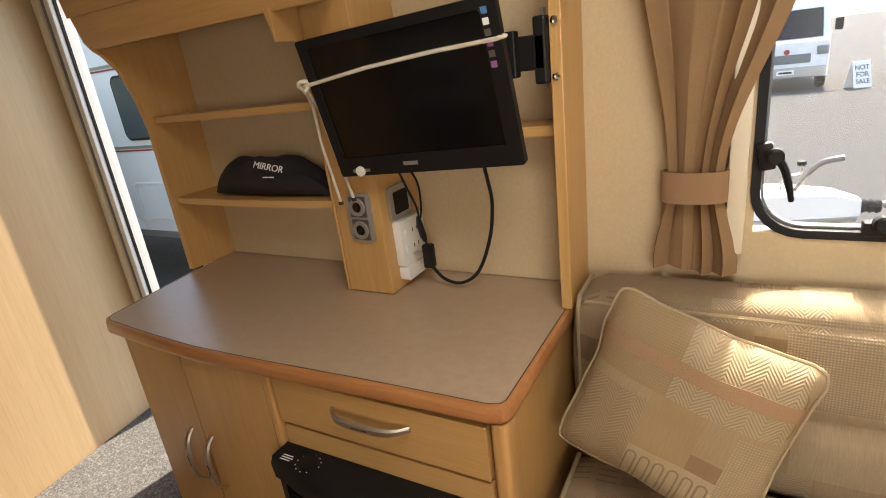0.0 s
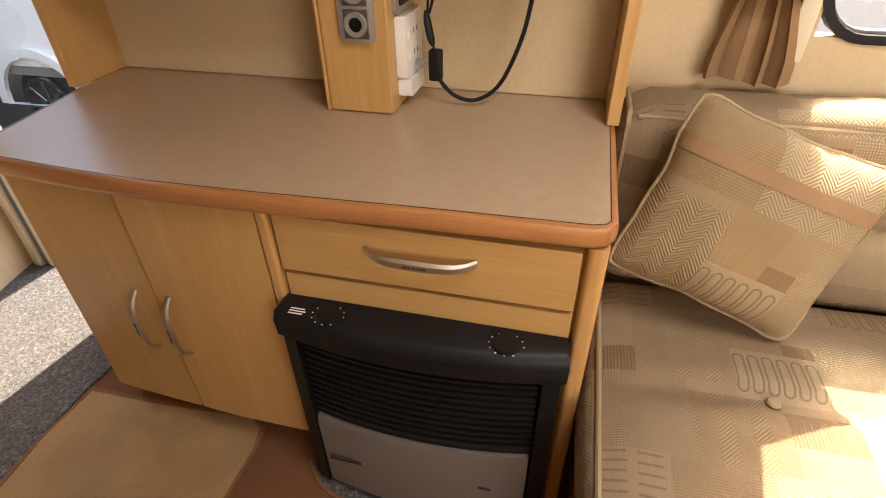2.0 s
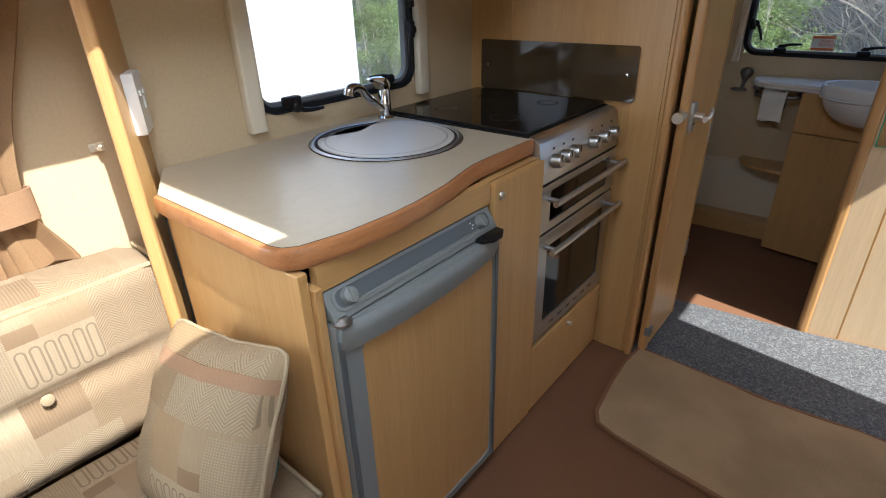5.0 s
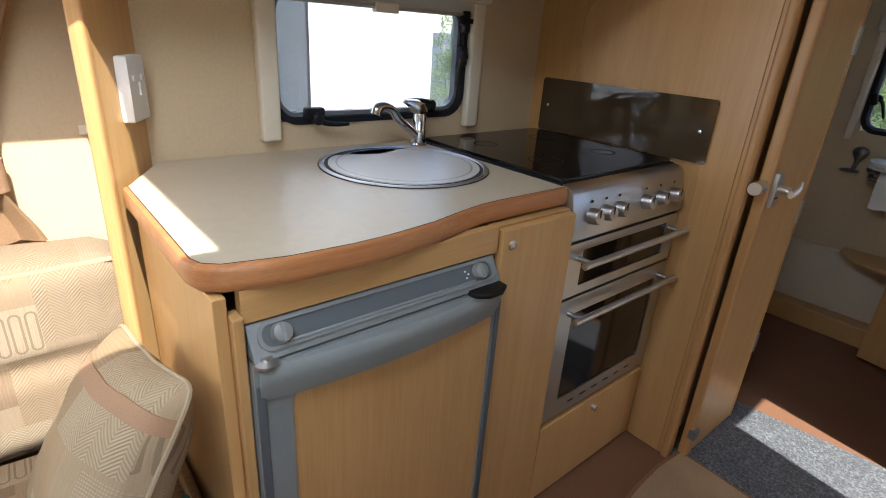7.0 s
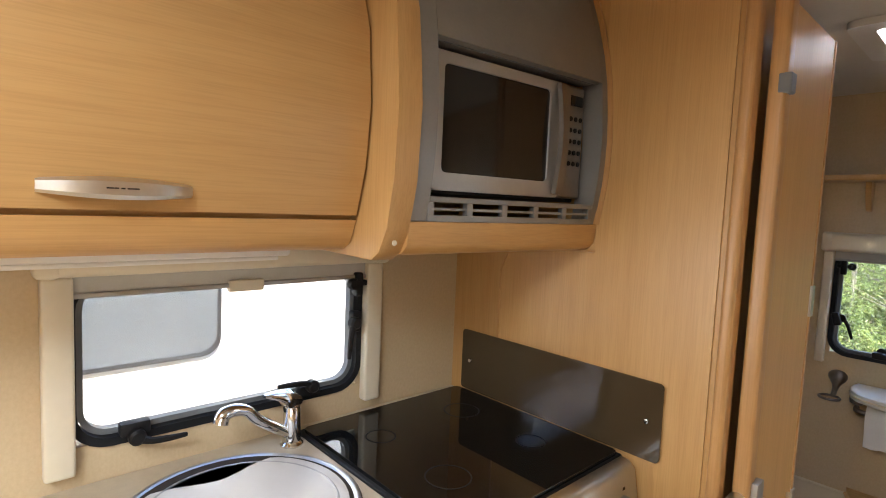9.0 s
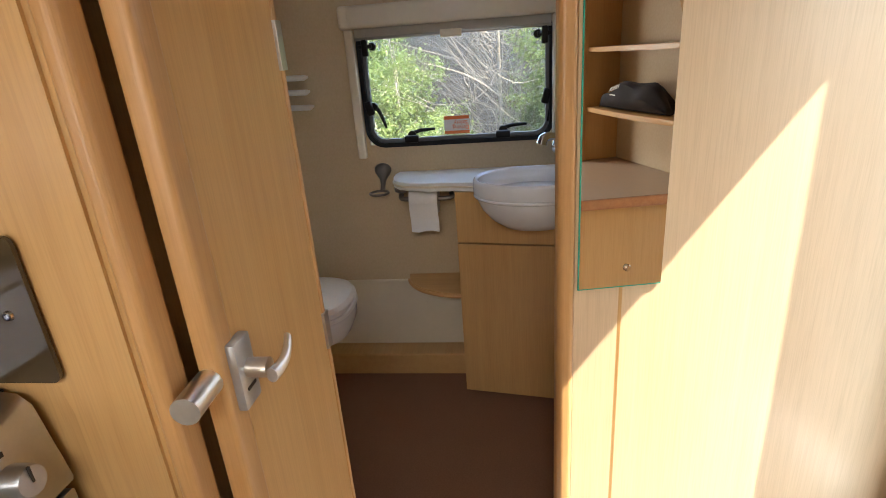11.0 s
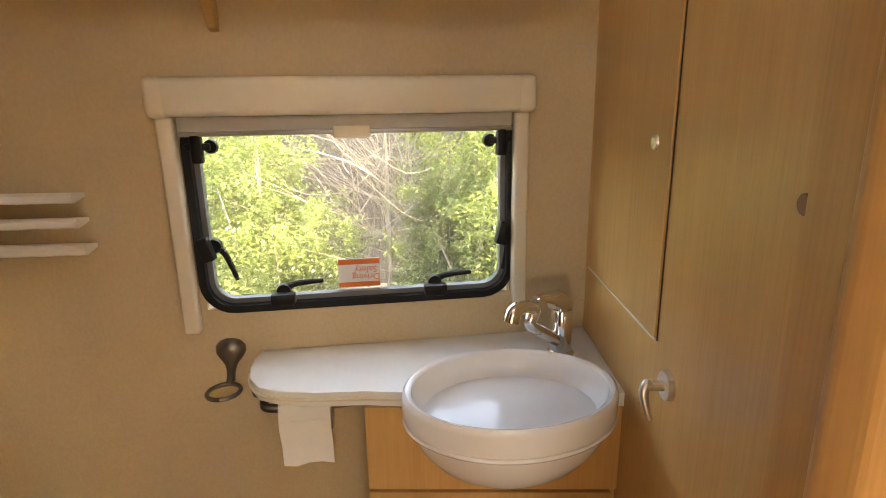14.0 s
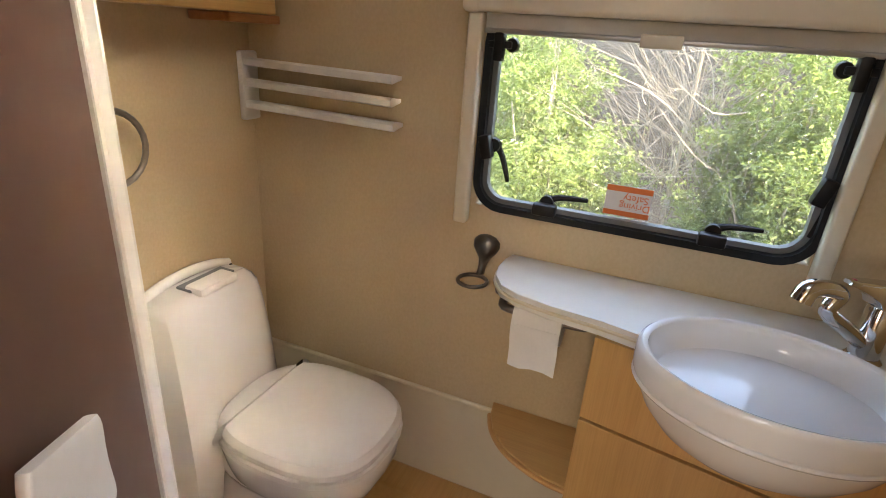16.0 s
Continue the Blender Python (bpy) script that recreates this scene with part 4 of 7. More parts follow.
arch = [(-0.66, 1.502), (-0.66, 1.482)] + [(-0.66 + 0.139 * math.sin(radians(a)), 1.342 + 0.14 * math.cos(radians(a))) for a in range(10, 91, 10)] + [(-0.515, 1.342), (-0.515, 1.502)]
part("bracket", prism(arch, 1.300, 1.385, "y", 0.002), M_WX, lk1, "curved beech fairing")

# television on its arm
tv = thing("television", (-0.22, 1.36, 1.06), "black flat television hung askew on a wall arm", "television")
bl, br = Vector((-0.438, 1.345, 1.052)), Vector((-0.009, 1.340, 1.073))
U = (br - bl).normalized()
V = (Vector((-0.06, -0.055, 0.285)) - U * Vector((-0.06, -0.055, 0.285)).dot(U)).normalized()
W = U.cross(V)
TM = Matrix((U, V, W)).transposed().to_4x4()
TM.translation = bl
TW, TH = 0.43, 0.288
def tvp(bm_):
    bm_.transform(TM)
    return bm_
sgn = 1 if W.y < 0 else -1
part("bezel", tvp(ring(rrect(0, TW, 0, TH, 0.005), rrect(0.022, TW - 0.030, 0.040, TH - 0.018, 0.003), sgn * -0.010, sgn * 0.006)), M_BLK, tv, smooth=True)
part("screen", tvp(prism(rrect(0.0215, TW - 0.0295, 0.0395, TH - 0.0175, 0.003), sgn * -0.010, sgn * 0.002)), M_SCREEN, tv)
part("back_cover", tvp(prism(rrect(0.03, TW - 0.03, 0.03, TH - 0.03, 0.02), sgn * -0.045, sgn * -0.0105, bev=0.006)), M_BLK, tv, smooth=True)
part("knob", tvp(lathe([(0.0, 0), (0.011, 0), (0.011, 0.006), (0.0, 0.008)], (0.058, 0.012, sgn * 0.007), 14, (1, 1), Matrix.Diagonal((1, 1, sgn, 1)))), M_WPL, tv, "white round knob", smooth=True)
part("knob_plate", tvp(box(0.036, 0.082, 0.009, 0.016, sgn * 0.0062, sgn * 0.0085, 0.001)), M_STEEL, tv)
part("brand_plate", tvp(box(0.17, 0.205, 0.017, 0.025, sgn * 0.0062, sgn * 0.0068)), M_SILV, tv)
for k in range(6):
    part("sticker", tvp(box(TW - 0.027, TW - 0.016, TH - 0.026 - 0.017 * k, TH - 0.015 - 0.017 * k, sgn * 0.0062, sgn * 0.0066)), (M_BLUE, M_WPRINT, M_PEWTER, M_VIOLET, M_PEWTER, M_VIOLET)[k], tv)
arm = part("wall_arm", box(-0.09, -0.03, 1.375, 1.40, 1.22, 1.30, 0.003), M_BLK, tv)
part("arm_bar", box(-0.04, 0.016, 1.40, 1.415, 1.23, 1.29, 0.003), M_BLK, tv)
part("arm_bracket", box(-0.005, 0.0185, 1.40, 1.46, 1.205, 1.32, 0.004), M_BLK, tv)
for z in (1.20, 1.325):
    part("bolt", lathe([(0, 0), (0.006, 0), (0.006, 0.012), (0, 0.012)], (0.006, 1.43, z - 0.004), 6), M_STEEL, tv)

# kitchen
kt = thing("kitchen_worktop", (-0.3, -0.2, 0.885), "cream laminate kitchen worktop with a cherry-toned bowed edge", "worktop")
kfront = [(0.118, -0.33), (0.119, 0.05), (0.110, 0.078), (0.085, 0.098), (0.0, 0.118), (-0.10, 0.124), (-0.17, 0.121), (-0.27, 0.108), (-0.35, 0.088), (-0.41, 0.076), (-0.47, 0.073), (-0.664, 0.073)]
kfront = kfront[::-1]
KI = 0.010
kin = inwards(kfront, -KI)
part("surface", prism(kin + [(0.018, YS + 0.003), (-0.6635, YS + 0.003)], 0.884, 0.9145), M_KTOP, kt)
part("edge", nosing(kfront, -KI, 0.876, 0.9148), M_CHX, kt, "rounded cherry-toned edge", smooth=True)
jo, ji = inwards(kfront, -KI + 0.0006), inwards(kfront, -KI - 0.0010)
part("joint_line", prism(jo + ji[::-1], 0.9146, 0.9151), M_JOINT, kt, "dark joint line")
part("upstand", box(-1.174, -0.664, YS + 0.001, YS + 0.022, 0.895, 0.9155, 0.003), M_KTOP, kt)
wing = thing("end_panel", (0.08, -0.42, 0.0), "beech end panel rising from the worktop to the ceiling", "panel")
wa, wb = Vector((0.030, YS + 0.002)), Vector((0.128, -0.340))
wdv = (wb - wa).normalized()
wnv = Vector((wdv.y, -wdv.x))
part("board", prism([tuple(wa), tuple(wb), tuple(wb + wnv * 0.02), tuple(wa + wnv * 0.02)], 0.0, ZC - 0.002), M_WZ, wing)
part("edge", prism([tuple(wb + wdv * a + wnv * (0.010 + b)) for a, b in rrect(-0.012, 0.014, -0.013, 0.013, 0.008)], 0.0, ZC - 0.002), M_WTRIM, wing, smooth=True)
sw = thing("wall_socket", (0.06, -0.45, 1.03), "white switched power socket on the end panel", "socket")
def onwing(a0, a1, b0, b1, z0, z1, bev=0.002):
    return prism([tuple(wa + wdv * a - wnv * b) for a, b in ((a0, b0), (a1, b0), (a1, b1), (a0, b1))], z0, z1, bev=bev)
part("plate", onwing(0.030, 0.105, 0.0005, 0.022, 1.015, 1.135, 0.004), M_WPL, sw, smooth=True)
for a, z, h in ((0.06, 1.075, 0.012), (0.048, 1.095, 0.005), (0.085, 1.095, 0.005)):
    part("rocker", onwing(a - 0.005, a + 0.005, 0.0222, 0.0255, z - h, z + h, 0.001), M_WPL, sw)

kb = thing("base_cabinet", (-0.55, -0.2, 0.0), "tall narrow beech base cabinet with a push lock", "cabinet")
part("body", box(-0.662, -0.430, YS + 0.004, 0.088, 0.0, 0.871), M_WZ, kb)
kd = part("door", box(-0.660, -0.436, 0.089, 0.108, 0.012, 0.868, 0.002), M_WZ, kb)
part("push_lock", lathe([(0.0, 0), (0.011, 0), (0.010, 0.004), (0.006, 0.005), (0.006, 0.002), (0, 0.002)], (-0.462, 0.1085, 0.835), 16, (1, 1), TOY), M_NICKEL, kd, "satin push lock", smooth=True)
part("side_panel", box(0.083, 0.102, -0.33, 0.100, 0.0, 0.871, 0.002), M_WZ, kb)
part("top_rail", box(-0.428, 0.0655, 0.080, 0.100, 0.824, 0.8755), M_WX, kb)
part("stile", box(0.066, 0.0825, 0.080, 0.112, 0.0, 0.841, 0.003), M_WZ, kb)

fg = thing("fridge", (-0.18, -0.1, 0.0), "grey-framed caravan fridge with a beech door panel", "fridge")
part("body", box(-0.424, 0.064, -0.45, 0.079, 0.03, 0.820), M_FRIDGE, fg)
cp = [(0.086, 0.772), (0.126, 0.772), (0.124, 0.780), (0.097, 0.820), (0.086, 0.822)]
pnl = part("control_panel", prism(cp, -0.420, 0.062, "x", 0.002), M_FRIDGE, fg, "grey sloping control panel", smooth=True)
sl = Vector((0.0, -0.027, 0.040)).normalized()
FM = Matrix(((-1, 0, 0, 0), (0, sl.y, -sl.z * -1, 0.124), (0, sl.z, -sl.y, 0.780), (0, 0, 0, 1)))
def onslope(bm_):
    bm_.transform(FM)
    return bm_
part("panel_rim", onslope(ring(rrect(-0.050, 0.408, 0.003, 0.046, 0.018), rrect(-0.044, 0.402, 0.008, 0.041, 0.015), -0.004, 0.0040)), M_FRIDGE, pnl, smooth=True)
part("recess", onslope(prism(rrect(-0.0445, 0.4025, 0.0075, 0.0415, 0.015), -0.004, 0.0010)), M_FRIDGEDK, pnl, "darker sunken strip")
part("ridge", onslope(box(-0.01, 0.355, 0.0078, 0.0125, 0.001, 0.006, 0.002)), M_FRIDGE, pnl, smooth=True)
for u in (-0.016, 0.372):
    k_ = part("knob", onslope(lathe([(0, 0), (0.0160, 0), (0.0155, 0.004), (0.0140, 0.012), (0.012, 0.0135), (0, 0.014)], (u, 0.0245, 0.0010), 24)), M_FRIDGE, pnl, smooth=True)
    part("grip", onslope(box(u - 0.003, u + 0.003, 0.011, 0.038, 0.0135, 0.0175, 0.0012)), M_FRIDGE, k_)
for k in range(3):
    part("mark", onslope(box(0.338 + 0.006 * (k % 2), 0.342 + 0.006 * (k % 2), 0.018 + 0.006 * k, 0.021 + 0.006 * k, 0.0010, 0.0014)), M_WPRINT, pnl)
fd = part("door", ring(rrect(-0.424, 0.064, 0.05, 0.768, 0.012), rrect(-0.409, 0.010, 0.072, 0.708, 0.026), 0.086, 0.126, "y"), M_FRIDGE, fg, "grey moulded door frame", smooth=True)
part("door_panel", prism(rrect(-0.410, 0.011, 0.071, 0.709, 0.026), 0.088, 0.122, "y"), M_WZ, fd, "beech door panel")
part("edge_strip", box(-0.4245, -0.4120, 0.1262, 0.130, 0.055, 0.735, 0.0015), M_FRIDGEDK, fd, "dark grey side strip")
part("edge_strip", box(0.050, 0.0640, 0.1262, 0.129, 0.055, 0.735, 0.0015), M_FRIDGEDK, fd, "dark grey side strip")
lips = []
for i in range(17):
    t = i / 16
    bow = 0.020 * (1 - (2 * t - 1) ** 2)
    lips.append([(-0.418 + 0.476 * t, y_ + (bow if y_ > 0.12 else 0.0), z_) for y_, z_ in ((0.110, 0.7655), (0.126, 0.764), (0.133, 0.756), (0.134, 0.742), (0.130, 0.722), (0.1262, 0.706), (0.110, 0.706))])
part("door_lip", loft(lips), M_FRIDGE, fd, "bowed grey upper edge", smooth=True)
part("hinge_pin", lathe([(0, 0), (0.019, 0), (0.019, 0.004), (0.010, 0.008), (0.009, 0.012), (0, 0.013)], (0.045, 0.122, 0.766), 18), M_STEEL, fg, smooth=True)
part("latch", prism([(-0.420, 0.118), (-0.335, 0.120), (-0.340, 0.142), (-0.362, 0.158), (-0.395, 0.158), (-0.418, 0.145)], 0.765, 0.776, bev=0.003), M_BLK, fg, "black door latch", smooth=True)

ck = thing("cooker", (-0.92, -0.2, 0.0), "built-in stainless cooker with glass lid, grill and oven doors", "cooker")
CX0, CX1 = -1.163, -0.668
part("body", box(CX0, CX1, -0.46, 0.060, 0.272, 0.900), M_GREY, ck)
part("hob_frame", box(CX0 - 0.006, CX1 + 0.003, -0.475, 0.052, 0.9005, 0.918, 0.004), M_BLK, ck)
part("glass_lid", prism(rrect(CX0 + 0.004, CX1 - 0.008, -0.462, 0.046, 0.012), 0.9185, 0.9265, bev=0.0015), M_HOBGLASS, ck, "black glass hob lid")
for x, y, r_ in ((-0.79, -0.10, 0.046), (-0.79, -0.32, 0.034), (-1.04, -0.10, 0.034), (-1.04, -0.32, 0.046)):
    part("burner_print", ring([(x + r_ * math.cos(2 * math.pi * k / 28), y + r_ * math.sin(2 * math.pi * k / 28)) for k in range(28)], [(x + (r_ - 0.003) * math.cos(2 * math.pi * k / 28), y + (r_ - 0.003) * math.sin(2 * math.pi * k / 28)) for k in range(28)], 0.9266, 0.9268), M_RUB, ck, "faint burner ring on the glass")
fas = [(0.053, 0.917), (0.072, 0.914), (0.086, 0.900), (0.102, 0.800), (0.100, 0.794), (0.060, 0.794), (0.053, 0.80)]
part("fascia", prism(fas, CX0, CX1, "x", 0.002), M_STEEL, ck, "brushed steel control fascia", smooth=True)
for i, x in enumerate((-0.735, -0.790, -0.845, -0.965, -1.035, -1.105)):
    k_ = part("control_knob", lathe([(0, 0), (0.0195, 0), (0.0175, 0.022), (0.016, 0.025), (0, 0.025)], (x, 0.0955, 0.845), 20, (1, 1), pose(0, 0, 0, -82, 0, 0)), M_STEEL, ck, "steel control knob", smooth=True)
    part("pointer", box(x - 0.0012, x + 0.0012, 0.119, 0.1215, 0.847, 0.866), M_DARK, k_)
    part("mark", box(x - 0.004, x + 0.004, 0.0925, 0.0935, 0.876, 0.882), M_DARK, ck)
for nm, z0, z1, gz0, gz1 in (("grill_door", 0.648, 0.786, 0.672, 0.765), ("oven_door", 0.280, 0.640, 0.335, 0.595)):
    dfr = part(nm, ring(rrect(CX0 + 0.004, CX1 - 0.002, z0, z1, 0.004), rrect(CX0 + 0.055, CX1 - 0.055, gz0, gz1, 0.006), 0.062, 0.100, "y"), M_STEEL, ck, "steel-framed glass door")
    part("glass", prism(rrect(CX0 + 0.054, CX1 - 0.054, gz0 - 0.001, gz1 + 0.001, 0.006), 0.066, 0.096, "y"), M_BLKG, dfr)
    hz = z1 - 0.040
    part("handle", tube([(CX0 + 0.012, 0.138, hz), (CX1 - 0.012, 0.138, hz)], 0.0085, 12, None, 1), M_STEEL, dfr, smooth=True)
    for x in (CX0 + 0.04, CX1 - 0.04):
        part("handle_post", tube([(x, 0.099, hz), (x, 0.138, hz)], 0.007, 10, None, 1), M_STEEL, dfr, smooth=True)
for k in range(6):
    part("vent_slot", box(CX0 + 0.09 + 0.055 * k, CX0 + 0.115 + 0.055 * k, 0.0995, 0.1012, 0.305, 0.309), M_DARK, ck)
lc = thing("lower_cupboard", (-0.92, -0.1, 0.0), "beech drop-down cupboard below the oven with small knob", "cabinet")
part("body", box(CX0, -0.664, -0.40, 0.085, 0.0, 0.268), M_WZ, lc)
part("door", box(CX0 + 0.003, -0.666, 0.0855, 0.104, 0.012, 0.264, 0.002), M_WZ, lc)
part("knob", lathe([(0, 0), (0.008, 0), (0.007, 0.008), (0.010, 0.012), (0.008, 0.016), (0, 0.016)], (-0.902, 0.1045, 0.235), 14, (1, 1), TOY), M_NICKEL, lc, smooth=True)

sp = thing("splashback", (-1.17, -0.15, 0.925), "smoked bronze glass splashback screwed to the bulkhead", "splashback")
part("glass", prism(rrect(-0.447, 0.134, 0.9285, 1.096, 0.010), -1.1660, -1.1610, "x"), M_BRONZE, sp)
for y in (-0.415, 0.103):
    part("screw", lathe([(0, 0), (0.006, 0), (0.005, 0.003), (0, 0.004)], (-1.1608, y, 1.011), 12, (1, 1), TOX), M_CHROME, sp, smooth=True)

sk = thing("sink", (-0.455, -0.25, 0.915), "round stainless sink with a pale drainer lid", "sink")
SC = (-0.456, -0.250, 0.0)
part("seal_rim", lathe([(0.186, 0.9147), (0.1955, 0.9147), (0.195, 0.9165), (0.187, 0.917)], SC, 48, (1.03, 1.03)), M_DARK, sk, smooth=True)
part("rim", lathe([(0.180, 0.9150), (0.194, 0.9152), (0.193, 0.9180), (0.188, 0.9195), (0.183, 0.9182), (0.180, 0.916)], SC, 48, (1.03, 1.03)), M_STEEL, sk, smooth=True)
lid = []
for k in range(49):
    a = 2 * math.pi * k / 48
    r = 0.178
    x, y = r * math.cos(a), r * math.sin(a)
    if y < -0.138:
        y = -0.138 + 0.030 * math.exp(-(x / 0.06) ** 2)
    lid.append((SC[0] + x, SC[1] + y))
part("lid", prism(lid[:-1], 0.9165, 0.9195, bev=0.001), plain("lid_plastic", (0.62, 0.60, 0.56), 0.35, 0, 0.02, 80, 0.02), sk, "pale sink lid")
part("lid_groove", lathe([(0.152, 0.9194), (0.1545, 0.9201), (0.157, 0.9194)], SC, 48, (1.03, 1.03)), M_SILV, sk, smooth=True)
part("bowl", lathe([(0.0, 0.82), (0.15, 0.82), (0.163, 0.912), (0.1645, 0.912), (0.152, 0.818), (0.0, 0.818)], SC, 32), M_STEEL, sk, smooth=True)


def mixer_tap(name, loc, yaw, label, spout, s=1.0):
    t = thing(name, loc, label, "tap")
    M = Matrix.Translation(loc) @ pose(0, 0, 0, 0, 0, yaw) @ Matrix.Diagonal((s, s, s, 1))
    def put(bm_):
        bm_.transform(M)
        return bm_
    part("base", put(lathe([(0, 0), (0.026, 0), (0.026, 0.004), (0.0225, 0.008), (0.021, 0.010), (0, 0.010)], (0, 0, 0), 28)), M_CHROME, t, smooth=True)
    part("body", put(lathe([(0, 0.010), (0.0205, 0.010), (0.0195, 0.030), (0.0195, 0.086), (0.0185, 0.088), (0.0185, 0.092), (0, 0.092)], (0, 0, 0), 28)), M_CHROME, t, smooth=True)
    part("spout", put(tube([(0.006, 0, 0.026), (0.040, 0, 0.050), (0.085, 0, 0.082), (spout - 0.055, 0, 0.108), (spout - 0.025, 0, 0.118), (spout - 0.004, 0, 0.114), (spout + 0.003, 0, 0.098)], 0.0125, 14, None, 6, (0.95, 0.95, 0.95, 0.95, 1.05, 1.2, 1.25))), M_CHROME, t, "oblique chrome spout", smooth=True)
    cap_ = []
    for i in range(13):
        q = i / 12
        w_ = 0.0205 * (math.sin(math.pi * (0.16 + 0.42 * min(1, q * 1.6))) if q < 0.4 else 1.0 - 0.62 * (q - 0.4) / 0.6)
        top_, low_ = (0.128 + 0.006 * math.sin(q * 2.2), 0.0925 + 0.034 * max(0.0, (q - 0.42) / 0.58) ** 0.55 if q > 0.42 else 0.0925)
        top_ -= 0.018 * max(0.0, 0.35 - q) ** 1.2 / 0.28
        x_ = -0.021 + 0.092 * q
        cap_.append([(x_, w_ * a_, low_ + (top_ - low_) * b_) for a_, b_ in ((-0.9, 0.0), (-1.0, 0.45), (-0.75, 0.85), (0.0, 1.0), (0.75, 0.85), (1.0, 0.45), (0.9, 0.0))])
    part("lever", put(loft(cap_)), M_CHROME, t, "chrome lever cap", smooth=True)
    part("lever_mark", put(lathe([(0, 0), (0.004, 0), (0, 0.0012)], (0.062, 0, 0.1330), 8)), M_RED, t)
    return t


mixer_tap("kitchen_tap", (-0.63, -0.425, 0.9147), 8, "chrome kitchen mixer tap standing behind the sink", 0.165, 0.95)

# overhead locker over the kitchen
ol = thing("overhead_locker", (-0.2, -0.35, 1.36), "beech overhead kitchen locker with a bulged door", "cabinet")
def bulge(z):
    """How far the locker front stands out at a height."""
    return float(np.interp(z, [1.355, 1.37, 1.42, 1.50, 1.60, 1.72, 1.85, 1.93], [-0.215, -0.190, -0.168, -0.145, -0.135, -0.145, -0.185, -0.22]))
zz = [1.356, 1.37, 1.395, 1.42, 1.46, 1.50, 1.55, 1.60, 1.66, 1.72, 1.78, 1.85, 1.92]
part("body", prism([(YS + 0.003, 1.362)] + [(bulge(z) - 0.018, z) for z in zz] + [(YS + 0.003, 1.92)], -0.614, 0.60, "x"), M_WX, ol, smooth=True)
part("lower_rail", prism([(bulge(z) - 0.018, z) for z in (1.357, 1.37, 1.39, 1.41)] + [(bulge(z), z) for z in (1.41, 1.39, 1.37, 1.357)], -0.614, 0.60, "x"), M_WX, ol, smooth=True)
zd = [1.418, 1.46, 1.50, 1.55, 1.60, 1.66, 1.72, 1.78, 1.85, 1.915]
for x0, x1 in ((-0.611, -0.002), (0.004, 0.598)):
    od = part("door", prism([(bulge(z) - 0.0175, z) for z in zd] + [(bulge(z) + 0.002, z) for z in zd[::-1]], x0, x1, "x"), M_WX, ol, smooth=True)
    c = -0.262 if x0 < -0.3 else 0.30
    bow_handle((c + 0.083, -0.160, 1.445), (c - 0.083, -0.160, 1.445), (0, 1, 0.0), od, 0.011, 0.016)
part("end_rib", prism([(YS + 0.003, 1.352)] + [(float(np.interp(z, [1.345, 1.36, 1.40, 1.48, 1.6, 1.75, 1.93], [-0.13, -0.108, -0.088, -0.072, -0.066, -0.08, -0.135])), z) for z in (1.345, 1.36, 1.38, 1.40, 1.44, 1.48, 1.54, 1.6, 1.68, 1.75, 1.85, 1.925)] + [(YS + 0.003, 1.925)], -0.664, -0.617, "x", 0.003), M_WZ, ol, "curved beech end rib", smooth=True)
part("rib_plug", lathe([(0, 0), (0.005, 0), (0.004, 0.002), (0, 0.002)], (-0.641, -0.098, 1.376), 10, (1, 1), TOY), M_CREAMPL, ol)
ls = thing("strip_light", (-0.3, -0.35, 1.34), "slim white strip light under the locker", "lamp")
part("housing", box(-0.56, -0.12, -0.36, -0.30, 1.338, 1.3615, 0.006), M_WPL, ls, smooth=True)
part("diffuser", box(-0.54, -0.14, -0.352, -0.308, 1.330, 1.338, 0.003), M_WPL, ls)

mc = thing("microwave_housing", (-0.92, -0.3, 1.36), "beech box with a curved silver fascia round the microwave", "cabinet")
part("bottom", prism([(YS + 0.003, 1.356), (-0.13, 1.352), (-0.105, 1.358), (-0.092, 1.372), (-0.086, 1.412), (YS + 0.003, 1.412)], -1.174, -0.663, "x"), M_WX, mc, smooth=True)
def fas_y(z):
    return float(np.interp(z, [1.41, 1.48, 1.58, 1.70, 1.80, 1.92], [-0.092, -0.078, -0.070, -0.076, -0.093, -0.130]))
fz = [1.413, 1.45, 1.50, 1.55, 1.60, 1.66, 1.72, 1.78, 1.85, 1.92]
for x0, x1, nm in ((-0.700, -0.6635, "fascia_side"), (-1.168, -1.150, "fascia_side")):
    part(nm, prism([(fas_y(z), z) for z in fz] + [(fas_y(z) - 0.05, z) for z in fz[::-1]], x0, x1, "x", 0.003), M_FASCIA, mc, "curved silver fascia", smooth=True)
f2 = [z for z in fz if z >= 1.72]
part("fascia_top", prism([(fas_y(z), z) for z in f2] + [(fas_y(z) - 0.06, z) for z in f2[::-1]], -1.1495, -0.7005, "x"), M_FASCIA, mc, "silver upper fascia", smooth=True)
part("fascia_inner", prism([(-0.10, 1.718), (-0.15, 1.745), (-0.15, 1.80), (-0.10, 1.80)], -1.1495, -0.7005, "x"), M_GREY, mc)
gr = part("vent_grille", box(-1.1495, -0.7005, -0.100, -0.088, 1.413, 1.424), M_FASCIA, mc)
part("vent_bar", box(-1.1495, -0.7005, -0.097, -0.085, 1.446, 1.456, 0.002), M_FASCIA, mc)
part("vent_bar", box(-1.1495, -0.7005, -0.096, -0.088, 1.432, 1.437, 0.001), M_FASCIA, mc)
for k in range(6):
    x = -0.704 - k * 0.0880
    part("vent_post", box(x - 0.008, x + 0.006, -0.098, -0.086, 1.424, 1.446, 0.001), M_FASCIA, mc)
